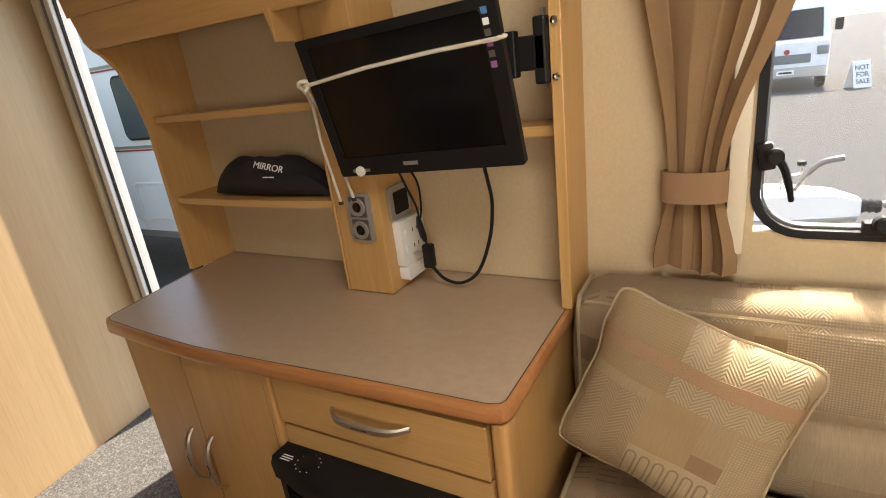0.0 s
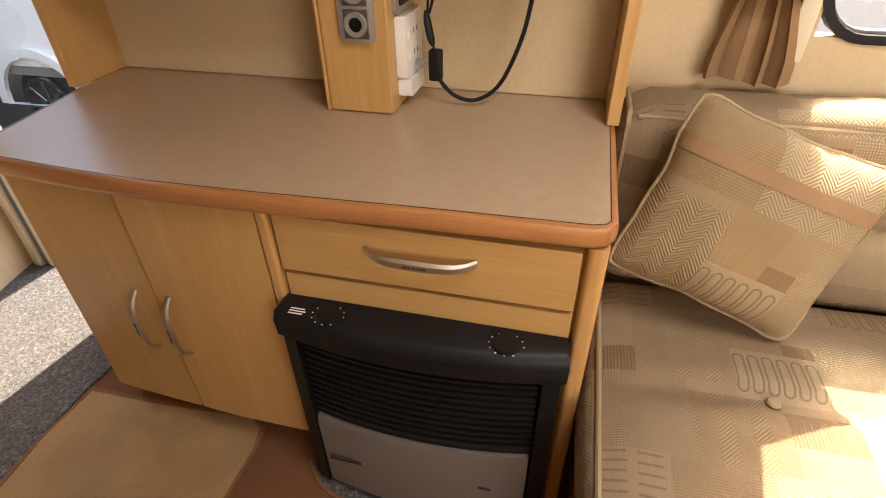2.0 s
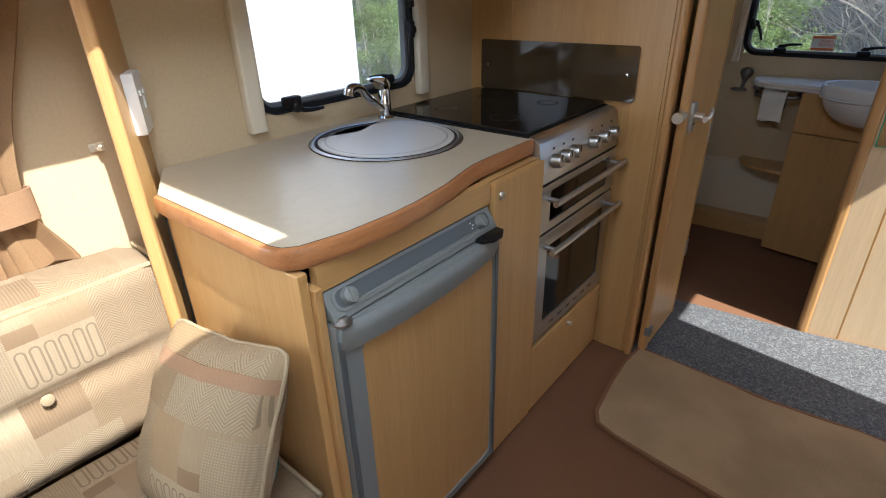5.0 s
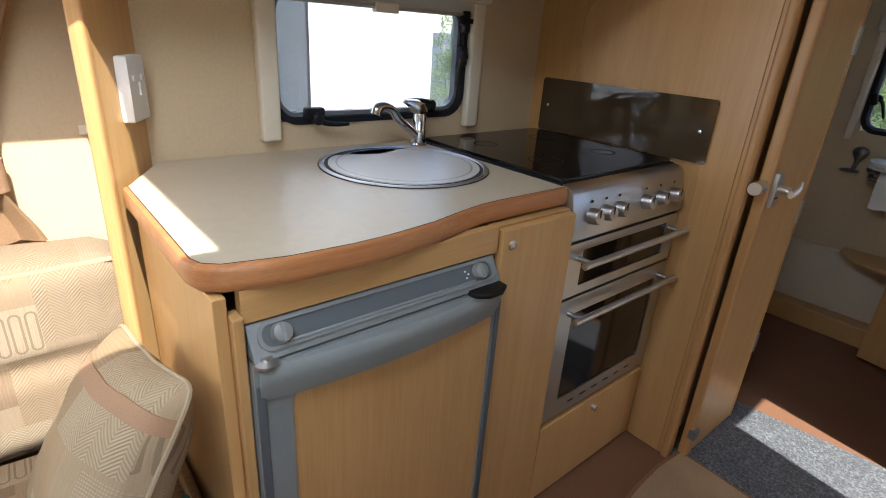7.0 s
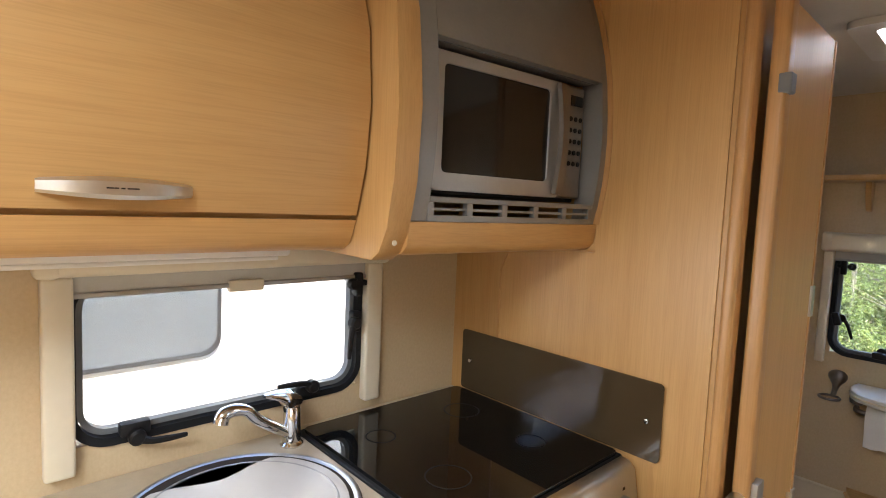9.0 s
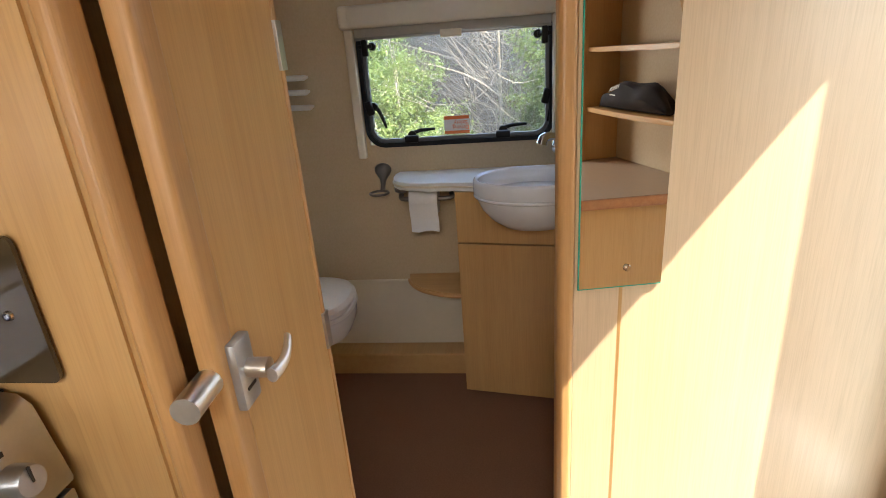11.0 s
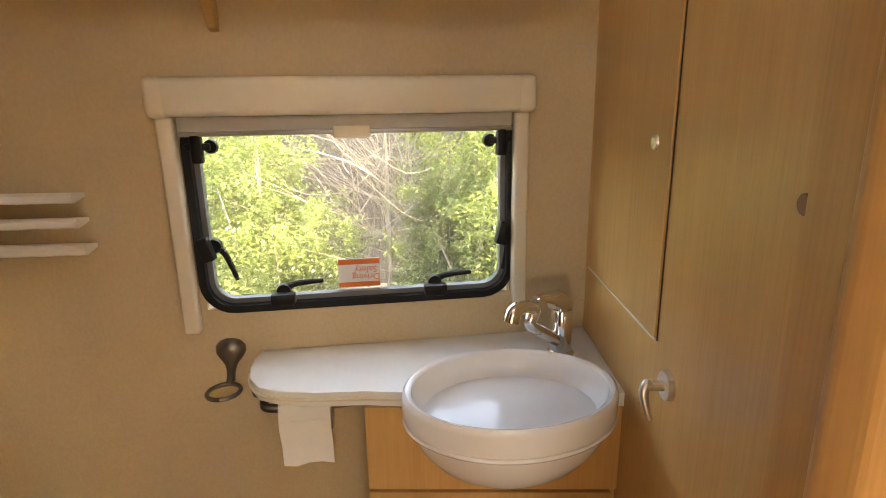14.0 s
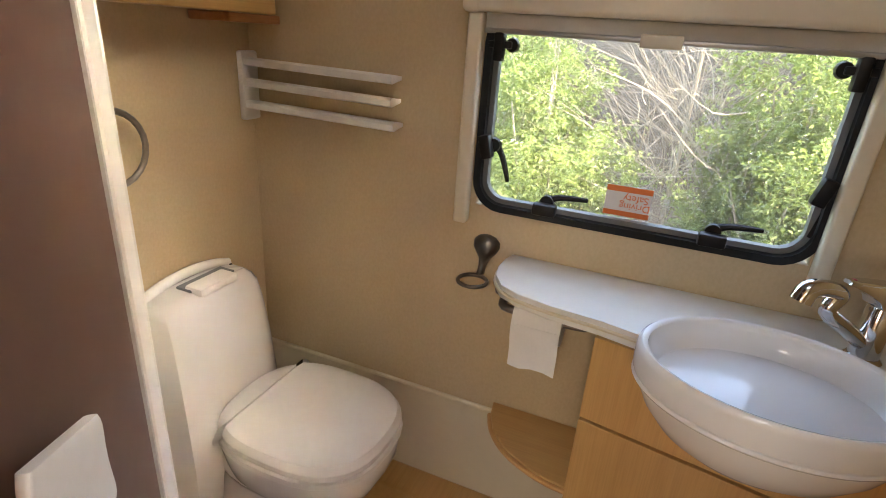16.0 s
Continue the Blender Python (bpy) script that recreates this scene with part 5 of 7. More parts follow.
part("edge_trim", prism([(fas_y(z) + 0.012, z) for z in fz] + [(fas_y(z) - 0.03, z) for z in fz[::-1]], -1.1735, -1.1685, "x"), M_WTRIM, mc, smooth=True)
mw = thing("microwave", (-0.91, -0.25, 1.457), "silver microwave oven with dark door and keypad", "microwave")
part("case", box(-1.124, -0.704, -0.46, -0.118, 1.460, 1.716, 0.004), M_BLK, mw)
md = part("door", ring(rrect(-1.045, -0.708, 1.468, 1.710, 0.006), rrect(-1.010, -0.728, 1.500, 1.690, 0.010), -0.117, -0.100, "y"), M_SILV, mw, "silver door frame", smooth=True)
part("window", prism(rrect(-1.011, -0.727, 1.499, 1.691, 0.010), -0.117, -0.104, "y"), M_BLKG, md, "dark door window")
part("handle", loft([[(-1.035 + a, -0.098 + 0.012 * math.sin(math.pi * t) + b, 1.475 + 0.23 * t) for a, b in ((-0.012, 0), (0.012, 0), (0.010, 0.010), (-0.010, 0.010))] for t in [i / 8 for i in range(9)]]), M_PEWTER, md, "bowed dark handle", smooth=True)
kp = part("keypad", box(-1.122, -1.048, -0.117, -0.101, 1.468, 1.710, 0.004), M_PEWTER, mw, "bronze-grey keypad")
part("display", box(-1.115, -1.075, -0.1012, -0.0995, 1.668, 1.690, 0.001), M_BLKG, kp)
for i in range(3):
    for k in range(5):
        part("button", lathe([(0, 0), (0.0055, 0), (0.005, 0.002), (0, 0.002)], (-1.078 - 0.016 * i, -0.1008, 1.640 - 0.024 * k), 10, (1, 1), TOY), M_BLK, kp)
mw.location.x -= 0.018
mw.location.y -= 0.012
# the housing stands out further towards the bulkhead
for ob_ in [*mc.children_recursive, *mw.children_recursive]:
    o_ = ORIG[ob_.name]
    for v_ in ob_.data.vertices:
        v_.co.y += 0.07 * max(0.0, -0.664 - (v_.co.x + o_.x))
wp = thing("bulkhead_panel", (-1.17, -0.1, 0.93), "raised beech panel with rounded corner on the bulkhead", "panel")
pts = [(0.215, 0.002), (0.215, ZC - 0.003), (-0.05, ZC - 0.003), (-0.05, 1.352), (-0.20, 1.352), (-0.26, 1.345), (-0.305, 1.325), (-0.325, 1.28), (-0.328, 1.0), (-0.328, 0.93), (0.10, 0.93), (0.118, 0.918), (0.125, 0.88), (0.125, 0.002)]
part("board", prism(pts, -1.1748, -1.1705, "x"), M_WZ, wp)
part("edge_bead", tube([(-1.1695, y_, z_) for y_, z_ in pts[3:11]], 0.003, 8, None, 1), M_WTRIM, wp, "rounded beech bead", smooth=True)
# ---- seats ----
def cushion(x0, x1, y0, y1, z0, z1, r, puff=0.02, n=10, seed=0, crease=None):
    """A stuffed block with rounded edges, slightly crowned and uneven."""
    bm_ = box(x0, x1, y0, y1, z0, z1)
    bmesh.ops.subdivide_edges(bm_, edges=bm_.edges[:], cuts=n, use_grid_fill=True)
    c = Vector(((x0 + x1) / 2, (y0 + y1) / 2, (z0 + z1) / 2))
    h = Vector(((x1 - x0) / 2, (y1 - y0) / 2, (z1 - z0) / 2))
    for v in bm_.verts:
        d = v.co - c
        q = Vector([max(-h[i] + r, min(h[i] - r, d[i])) for i in range(3)])
        off = d - q
        if off.length > 1e-9:
            off = off.normalized() * r
        u = [d[i] / h[i] for i in range(3)]
        k = (1 - u[0] ** 2) * (1 - u[1] ** 2) + (1 - u[0] ** 2) * (1 - u[2] ** 2) + (1 - u[1] ** 2) * (1 - u[2] ** 2)
        w = noise.noise(v.co * 5 + Vector((seed, 0, 0))) * 0.006
        nn = off.normalized() if off.length > 1e-9 else Vector()
        if crease is not None:
            w -= 0.020 * math.exp(-((d[crease] / 0.020) ** 2)) * (1 - abs(u[0]) ** 8)
        v.co = c + q + off + nn * (puff * 0.6 * k + w)
    return bm_


def sofa(name, x0, x1, ya, yb, back, label, seed):
    """ya: front, yb: wall; back: depth of the back cushion."""
    s = 1 if yb > ya else -1
    t = thing(name, ((x0 + x1) / 2, (ya + yb) / 2, 0), label, "sofa", "lounge sofas")
    part("base", box(x0 + 0.01, x1, min(ya + s * 0.03, yb), max(ya + s * 0.03, yb), 0.0, 0.275), M_WX, t, "beech seat base")
    n = 2
    w = (x1 - x0) / n
    for i in range(n):
        cx0, cx1 = x0 + i * w + 0.003, x0 + (i + 1) * w - 0.003
        yc = yb - s * back
        sc = part("seat_cushion", cushion(cx0, cx1, min(ya, yc), max(ya, yc), 0.277, 0.425, 0.035, 0.03, 24, seed + i, 1), M_SOFA, t, smooth=True)
        weave_uv(sc)
        for yy in (ya + s * 0.012,):
            part("piping", tube([(cx0 + 0.02, yy, 0.417), (cx1 - 0.02, yy, 0.417)], 0.005, 6, None, 1), M_PIPING, sc)
        part("piping", tube([(cx0 + 0.008, ya + s * 0.02, 0.418), (cx0 + 0.008, yc - s * 0.02, 0.418)], 0.005, 6, None, 1), M_PIPING, sc)
        bc = part("back_cushion", cushion(cx0, cx1, min(yc + s * 0.004, yb - s * 0.004), max(yc + s * 0.004, yb - s * 0.004), 0.40, 0.785, 0.045, 0.03, 24, seed + 5 + i, 2), M_SOFA, t, smooth=True)
        weave_uv(bc)
        part("piping", tube([(cx0 + 0.006, yc + s * 0.02, 0.43), (cx0 + 0.006, yc + s * 0.02, 0.76), (cx0 + 0.006, yc + s * 0.035, 0.777), (cx0 + 0.006, yb - s * 0.03, 0.779)], 0.005, 6, None, 1), M_PIPING, bc)
        part("piping", tube([(cx0 + 0.02, yc + s * 0.02, 0.772), (cx1 - 0.02, yc + s * 0.02, 0.772)], 0.005, 6, None, 1), M_PIPING, bc)
        for bx_ in (0.25, 0.75):
            part("button", lathe([(0, 0), (0.012, 0), (0.010, 0.005), (0, 0.008)], (cx0 + (cx1 - cx0) * bx_, yc - s * 0.012, 0.60), 12, (1, 1), TOYN if s > 0 else TOY), M_PIPING, bc, smooth=True)
            part("button", lathe([(0, 0), (0.012, 0), (0.010, 0.005), (0, 0.008)], (cx0 + (cx1 - cx0) * bx_, (ya + yc) / 2, 0.432), 12), M_PIPING, sc, smooth=True)
    return t


sofa("sofa", 0.048, 2.30, 0.80, YN, 0.175, "beige patchwork caravan sofa beside the dresser", 1)
sofa("sofa", 0.125, 2.30, 0.13, YS, 0.165, "beige patchwork caravan sofa beside the kitchen", 9)


def pillow(name, m, w, h, label, band_u, seed):
    """A square scatter cushion in its own plane (u across, v up, n out), with a sewn band and piping."""
    t = thing(name, m.translation, label, "cushion", "scatter cushions")
    def pt(u, v, s):
        e = (1 - abs(u) ** 2.3) * (1 - abs(v) ** 2.3)
        ed = 1 - 0.11 * (1 - abs(u) ** 2) * abs(v) ** 3 + 0.02 * noise.noise(Vector((u * 3 + seed, v * 3, 5))) - 0.10 * abs(u * v) ** 5
        x = u * w / 2 * (1 - 0.11 * (1 - v * v) * abs(u) ** 4 + 0.02 * noise.noise(Vector((v * 3, u * 3 + seed, 9))) - 0.10 * abs(u * v) ** 5)
        y = v * h / 2 * ed
        n = noise.noise(Vector((u * 2.2 + seed, v * 2.2, s))) * 0.014
        return Vector((x, y, s * (0.075 * max(e, 0) ** 0.62) + n * max(e, 0)))
    N = 22
    g = bmesh.new()
    for s in (1, -1):
        grid = [[g.verts.new(pt(-1 + 2 * i / N, -1 + 2 * k / N, s)) for i in range(N + 1)] for k in range(N + 1)]
        for k in range(N):
            for i in range(N):
                g.faces.new((grid[k][i], grid[k][i + 1], grid[k + 1][i + 1], grid[k + 1][i]))
    bmesh.ops.remove_doubles(g, verts=g.verts, dist=1e-4)
    g.transform(m)
    body = weave_uv(part("cover", g, M_PILLOW, t, smooth=True), m)
    b2 = bmesh.new()
    lo = [b2.verts.new(pt(-1 + 2 * i / N, band_u - 0.075, 1) + Vector((0, 0, 0.0022))) for i in range(N + 1)]
    hi = [b2.verts.new(pt(-1 + 2 * i / N, band_u + 0.075, 1) + Vector((0, 0, 0.0022))) for i in range(N + 1)]
    for i in range(N):
        b2.faces.new((lo[i], lo[i + 1], hi[i + 1], hi[i]))
    r = bmesh.ops.extrude_face_region(b2, geom=b2.faces[:])
    bmesh.ops.translate(b2, verts=[v for v in r["geom"] if isinstance(v, bmesh.types.BMVert)], vec=(0, 0, -0.003))
    b2.transform(m)
    part("band", b2, M_BAND, t, "plain brown sewn band", smooth=True)
    edge = []
    for a in range(0, 4 * N):
        s_, k = divmod(a, N)
        q = -1 + 2 * k / N
        u, v = ((q, -1), (1, q), (-q, 1), (-1, -q))[s_]
        edge.append(m @ pt(u, v, 0))
    edge.append(edge[0])
    part("piping", tube(edge, 0.0038, 6, None, 1), M_PIPING, t, smooth=True)
    return t


def frame3(o, u, v):
    u, v = Vector(u).normalized(), Vector(v)
    n = u.cross(v).normalized()
    v = n.cross(u)
    m = Matrix((u, v, n)).transposed().to_4x4()
    m.translation = o
    return m


pillow("scatter_cushion", frame3((0.262, 1.285, 0.648), (0.345, -0.03, -0.115), (0.10, 0.11, 0.34)), 0.365, 0.345, "woven beige cushion with a brown band on the sofa", 0.48, 3)
pillow("scatter_cushion", frame3((0.238, -0.042, 0.577), (-0.10, 0.97, 0.15), (-0.17, 0.08, 0.28)), 0.365, 0.360, "woven beige cushion against the kitchen end panel", 0.62, 8)

tc = thing("teal_cord", (0.19, 0.03, 0.445), "teal rubber cord lying on the sofa seat", "cord")
part("cord", tube([(0.150, -0.010, 0.462), (0.165, 0.020, 0.468), (0.195, 0.045, 0.462), (0.225, 0.062, 0.450), (0.235, 0.082, 0.446)], 0.007, 10, None, 5), M_TEAL, tc, smooth=True)
part("tip", lathe([(0, 0), (0.009, 0.001), (0.009, 0.010), (0, 0.012)], (0.236, 0.084, 0.440), 10), M_BLK, tc, smooth=True)

# curtains
def curtain(x0, x1, y, z0, z1, tie, k, label, waist):
    """Hanging cloth gathered by a tieback at height tie; k: towards the room."""
    t = thing("curtain", ((x0 + x1) / 2, y, z0), label, "curtain")
    N, R = 90, 34
    g = bmesh.new()
    rows_ = []
    for j in range(R + 1):
        z = z0 + (z1 - z0) * j / R
        d = z - tie
        f = min(1.0, abs(d) / (0.50 if d > 0 else 0.16))
        f = f * f * (3 - 2 * f)
        wa_, wb_ = waist
        xa, xb = wa_ + (x0 - wa_) * f * (1.0 if d > 0 else 0.45), wb_ + (x1 - wb_) * f * (1.0 if d > 0 else 0.25)
        row = []
        for i in range(N + 1):
            u = i / N
            ph = u * 2 * math.pi * 3.6 + 0.9 * math.sin(u * 7 + x0 * 9) + 0.5 * math.sin(z * 5 + u * 6)
            amp = 0.018 + 0.009 * math.sin(u * 9 + 1.3) + 0.005 * noise.noise(Vector((u * 5, z * 4, x0)))
            row.append(g.verts.new((xa + (xb - xa) * u + 0.003 * math.sin(ph * 2 + 0.6) + 0.003 * noise.noise(Vector((u * 4, z * 6, 2.0))), y + k * (0.028 + (0.014 * f if d > 0 else 0) + amp * math.sin(ph) * (0.55 + (0.45 if d > 0 else 0.10) * f)), z + (0.006 * math.sin(u * 5 + 1) * f if d < 0 else 0))))
        rows_.append(row)
    for a, b in zip(rows_, rows_[1:]):
        for i in range(N):
            g.faces.new((a[i], a[i + 1], b[i + 1], b[i]))
    r = bmesh.ops.extrude_face_region(g, geom=g.faces[:])
    bmesh.ops.translate(g, verts=[v for v in r["geom"] if isinstance(v, bmesh.types.BMVert)], vec=(0, k * -0.002, 0))
    part("cloth", g, M_CURTAIN, t, smooth=True)
    wa_, wb_ = waist
    cx, rx = (wa_ + wb_) / 2, (wb_ - wa_) / 2 + 0.012
    loop_o = [(cx + rx * math.cos(a) , y + k * (0.030 + 0.030 * math.sin(a)) ) for a in [2 * math.pi * i / 32 for i in range(32)]]
    loop_i = [(cx + (rx - 0.004) * math.cos(a), y + k * (0.030 + 0.026 * math.sin(a))) for a in [2 * math.pi * i / 32 for i in range(32)]]
    part("tieback", ring(loop_o, loop_i, tie - 0.030, tie + 0.030), M_BAND, t, "stitched brown tieback", smooth=True)
    return t


curtain(0.150, 0.440, YN - 0.006, 0.808, 1.62, 0.985, -1, "light brown curtain gathered by a tieback", (0.208, 0.303))
curtain(0.165, 0.56, YS + 0.006, 0.788, 1.55, 0.925, 1, "light brown curtain gathered by a tieback beside the kitchen", (0.285, 0.41))
cr = thing("window_trim", (0.335, YN, 0.9), "cream blind rail beside the lounge window", "trim")
part("side_rail", box(0.312, 0.345, YN - 0.030, YN - 0.001, 0.845, 1.50, 0.006), M_CREAMPL, cr, smooth=True)

hk = thing("curtain_hook", (0.135, YS, 0.99), "small cream tieback hook on the wall", "hook")
part("plate", box(0.121, 0.149, YS + 0.0005, YS + 0.006, 0.982, 1.000, 0.002), M_CREAMPL, hk)
part("prong", tube([(0.135, YS + 0.005, 0.990), (0.135, YS + 0.022, 0.990), (0.135, YS + 0.028, 0.998)], 0.004, 8, None, 4), M_CREAMPL, hk, smooth=True)
# floor mat
mt = thing("floor_mat", (-0.95, 0.7, 0.006), "beige pile mat with a bound brown edge lying askew", "mat")
def mat_outline(g=0.0):
    base = [(-1.215, 0.262), (-1.10, 0.252), (-0.95, 0.258), (-0.80, 0.275), (-0.755, 0.300), (-0.735, 0.36), (-0.712, 0.52), (-0.69, 0.72), (-0.674, 0.90), (-0.676, 1.06), (-0.690, 1.115), (-0.725, 1.138), (-0.86, 1.130), (-1.02, 1.122), (-1.14, 1.120), (-1.205, 1.118), (-1.212, 0.95), (-1.195, 0.72), (-1.208, 0.48)]
    c = Vector((-0.95, 0.68))
    return [tuple(c + (Vector(p) - c) * (1 - g / (Vector(p) - c).length)) for p in base]
mo, mi = mat_outline(0), mat_outline(0.012)
mf = prism(mi, 0.0065, 0.017)
bmesh.ops.triangulate(mf, faces=mf.faces[:])
bmesh.ops.subdivide_edges(mf, edges=mf.edges[:], cuts=7, use_grid_fill=True)
for v_ in mf.verts:
    if v_.co.z > 0.012:
        v_.co.z += 0.007 * max(0.0, noise.noise(Vector((v_.co.x * 4.0, v_.co.y * 2.5, 1.7)))) + 0.003 * noise.noise(v_.co * 14)
part("mat_face", mf, M_MAT, mt, smooth=True)
part("binding", ring(mo, mi, 0.0062, 0.0185), M_MATEDGE, mt, "brown bound edge", smooth=True)

# ---- washroom ----
vn = thing("vanity_cabinet", (-2.5, 0.67, 0.0), "beech vanity cabinet below the basin with a bow-handled door", "cabinet")
vl, vr = Vector((-2.432, 0.452)), Vector((-2.352, 0.926))
part("body", prism([tuple(vl), tuple(vr), (XR + 0.003, 0.970), (XR + 0.003, 0.452)], 0.015, 0.660), M_WZ, vn)
vd = (vr - vl).normalized()
vq = Vector((vd.y, -vd.x))
def vface(a0, a1, b0, b1, z0, z1, bev=0.0015):
    return prism([tuple(vl + vd * a + vq * b) for a, b in ((a0, b0), (a1, b0), (a1, b1), (a0, b1))], z0, z1, bev=bev)
VL = (vr - vl).length
BC = Vector((-2.350, 0.709))
ac, off_ = (BC - vl).dot(vd), (BC - vl).dot(vq) - 0.008
nz = [(0.800, 0.178), (0.775, 0.172), (0.760, 0.164), (0.742, 0.150), (0.724, 0.128), (0.708, 0.100)]
nw = [(r_ * math.sqrt(max(0.0, 1 - (off_ / (0.76 * r_)) ** 2)), z_) for z_, r_ in nz]
up = [(0.0, 0.622), (VL - 0.004, 0.622), (VL - 0.004, 0.798)] + [(ac + w_, z_ if z_ < 0.798 else 0.798) for w_, z_ in nw] + [(ac - w_, z_ if z_ < 0.798 else 0.798) for w_, z_ in nw[::-1]] + [(0.0, 0.798)]
upb = prism(up, 0.0008, 0.016, "y")
upb.transform(Matrix(((vd.x, vq.x, 0, vl.x), (vd.y, vq.y, 0, vl.y), (0, 0, 1, 0), (0, 0, 0, 1))))
part("upper_panel", upb, M_WZ, vn)
part("side_panel", prism([tuple(vl), tuple(vl + vd * 0.016), (XR + 0.003, 0.468), (XR + 0.003, 0.452)], 0.6605, 0.798), M_WZ, vn)
vdo = part("door", vface(0.0, VL - 0.014, 0.0008, 0.018, 0.022, 0.616), M_WZ, vn)
hp = vl + vd * (VL - 0.055) + vq * 0.018
bow_handle((*hp, 0.52), (*hp, 0.355), (vq.x, vq.y, 0), vdo)
vt = thing("washroom_shelf", (-2.5, 0.55, 0.80), "white laminate washroom shelf with rounded end", "worktop")
vo = [(XR + 0.002, 0.227), (-2.60, 0.220), (-2.56, 0.218), (-2.515, 0.227), (-2.475, 0.250), (-2.450, 0.292), (-2.434, 0.36), (-2.424, 0.45), (-2.4085, 0.529)]
vo_edge = vo[2:]
vo += [(-2.350 + 0.142 * math.cos(radians(a)), 0.709 + 0.187 * math.sin(radians(a))) for a in range(250, 91, -7)] + [(-2.3395, 0.8985), (-2.335, 0.924), (XR + 0.002, 0.970)]
part("board", prism(vo, 0.800, 0.829, bev=0.003), M_WHITETOP, vt, smooth=True)
part("edge_band", tube([(x_ + 0.0005, y_, 0.8145) for x_, y_ in vo_edge], 0.004, 6, None, 2), M_CREAMPL, vt, "cream edge band", smooth=True)
bs = thing("basin", (-2.35, 0.709, 0.68), "white oval ceramic basin half set into the shelf", "basin")
prof = [(0.0, 0.688), (0.05, 0.690), (0.10, 0.702), (0.138, 0.728), (0.164, 0.760), (0.178, 0.790), (0.181, 0.804), (0.1815, 0.808), (0.189, 0.812), (0.1905, 0.822), (0.1905, 0.848), (0.1885, 0.856), (0.184, 0.860), (0.179, 0.859), (0.1745, 0.855)]
prof += [(0.1735 * math.cos(radians(a)), 0.851 - 0.088 * math.sin(radians(a))) for a in range(4, 89, 7)] + [(0.0, 0.763)]
part("bowl", lathe([(r_ * 1.015, z_) for r_, z_ in prof], (-2.350, 0.709, 0.0), 64, (0.76, 1.0)), M_BASIN, bs, smooth=True)
part("rim_band", lathe([(0.180, 0.798), (0.188, 0.801), (0.191, 0.805), (0.189, 0.809), (0.181, 0.811)], (-2.350, 0.709, 0.0), 64, (0.775, 1.012)), M_BASIN, bs, smooth=True)
mixer_tap("basin_tap", (-2.513, 0.865, 0.829), -62, "chrome mixer tap behind the basin", 0.130, 1.10)
sh = thing("corner_shelf", (-2.55, 0.35, 0.40), "half-round beech shelf on the rear wall", "shelf")
part("board", prism([(XR + 0.002, 0.450), (XR + 0.002, 0.225), (-2.60, 0.232), (-2.545, 0.255), (-2.495, 0.30), (-2.462, 0.36), (-2.447, 0.41), (-2.443, 0.450)], 0.393, 0.413, bev=0.003), M_WY, sh)
part("edge_band", tube([(-2.600, 0.2305, 0.403), (-2.545, 0.2535, 0.403), (-2.494, 0.299, 0.403), (-2.461, 0.360, 0.403), (-2.446, 0.410, 0.403), (-2.442, 0.449, 0.403)], 0.007, 8, None, 4), M_WTRIM, sh, "rounded beech edge", smooth=True)
structure("baseboard", box(XR + 0.001, XR + 0.095, YS + 0.001, 0.4515, 0.0, 0.095, 0.006), M_WX, "low beech skirting box along the rear wall", "baseboard")
structure("wall_bead", tube([(XR + 0.003, YS + 0.002, 0.383), (XR + 0.003, 0.225, 0.383)], 0.007, 8, None, 1), M_CREAMPL, "cream bead along the rear wall", "trim")
structure("lower_wallboard", box(XR + 0.0005, XR + 0.003, YS + 0.002, 0.4515, 0.095, 0.380), M_CREAMPL, "cream lower wall panel", "wall")
tr = thing("toilet_roll_holder", (-2.5, 0.34, 0.76), "pewter holder with a white toilet roll under the shelf", "toilet roll holder")
part("bar", tube([(-2.545, 0.245, 0.765), (-2.525, 0.25, 0.755), (-2.525, 0.31, 0.752), (-2.525, 0.42, 0.752), (-2.545, 0.425, 0.765)], 0.009, 10, None, 4), M_PEWTER, tr, smooth=True)
for y in (0.245, 0.425):
    part("rosette", lathe([(0, 0), (0.026, 0), (0.024, 0.012), (0.012, 0.018), (0, 0.018)], (-2.548, y, 0.790), 18, (1, 1), pose(0, 0, 0, 180, 0, 0)), M_PEWTER, tr, smooth=True)
part("paper_roll", lathe([(0.020, -0.05), (0.047, -0.05), (0.047, 0.05), (0.020, 0.05)], (-2.525, 0.330, 0.748), 24, (1, 1), TOY), M_PAPER, tr, smooth=True)
sheet = bmesh.new()
cols = [[sheet.verts.new((-2.525 + 0.0478 - 0.003 * k + 0.003 * math.sin(k * 1.3), 0.280 + 0.1 * i / 4, 0.748 - 0.018 * k - (0.004 * math.sin(i * 1.9) if k == 6 else 0))) for i in range(5)] for k in range(7)]
for a, b in zip(cols, cols[1:]):
    for i in range(4):
        sheet.faces.new((a[i], a[i + 1], b[i + 1], b[i]))
r = bmesh.ops.extrude_face_region(sheet, geom=sheet.faces[:])
bmesh.ops.translate(sheet, verts=[v for v in r["geom"] if isinstance(v, bmesh.types.BMVert)], vec=(0.0012, 0, 0))
part("loose_sheet", sheet, M_PAPER, tr, smooth=True)
th_ = thing("tumbler_holder", (XR, 0.155, 0.83), "pewter wall bracket with an empty tumbler ring", "holder")
stem = []
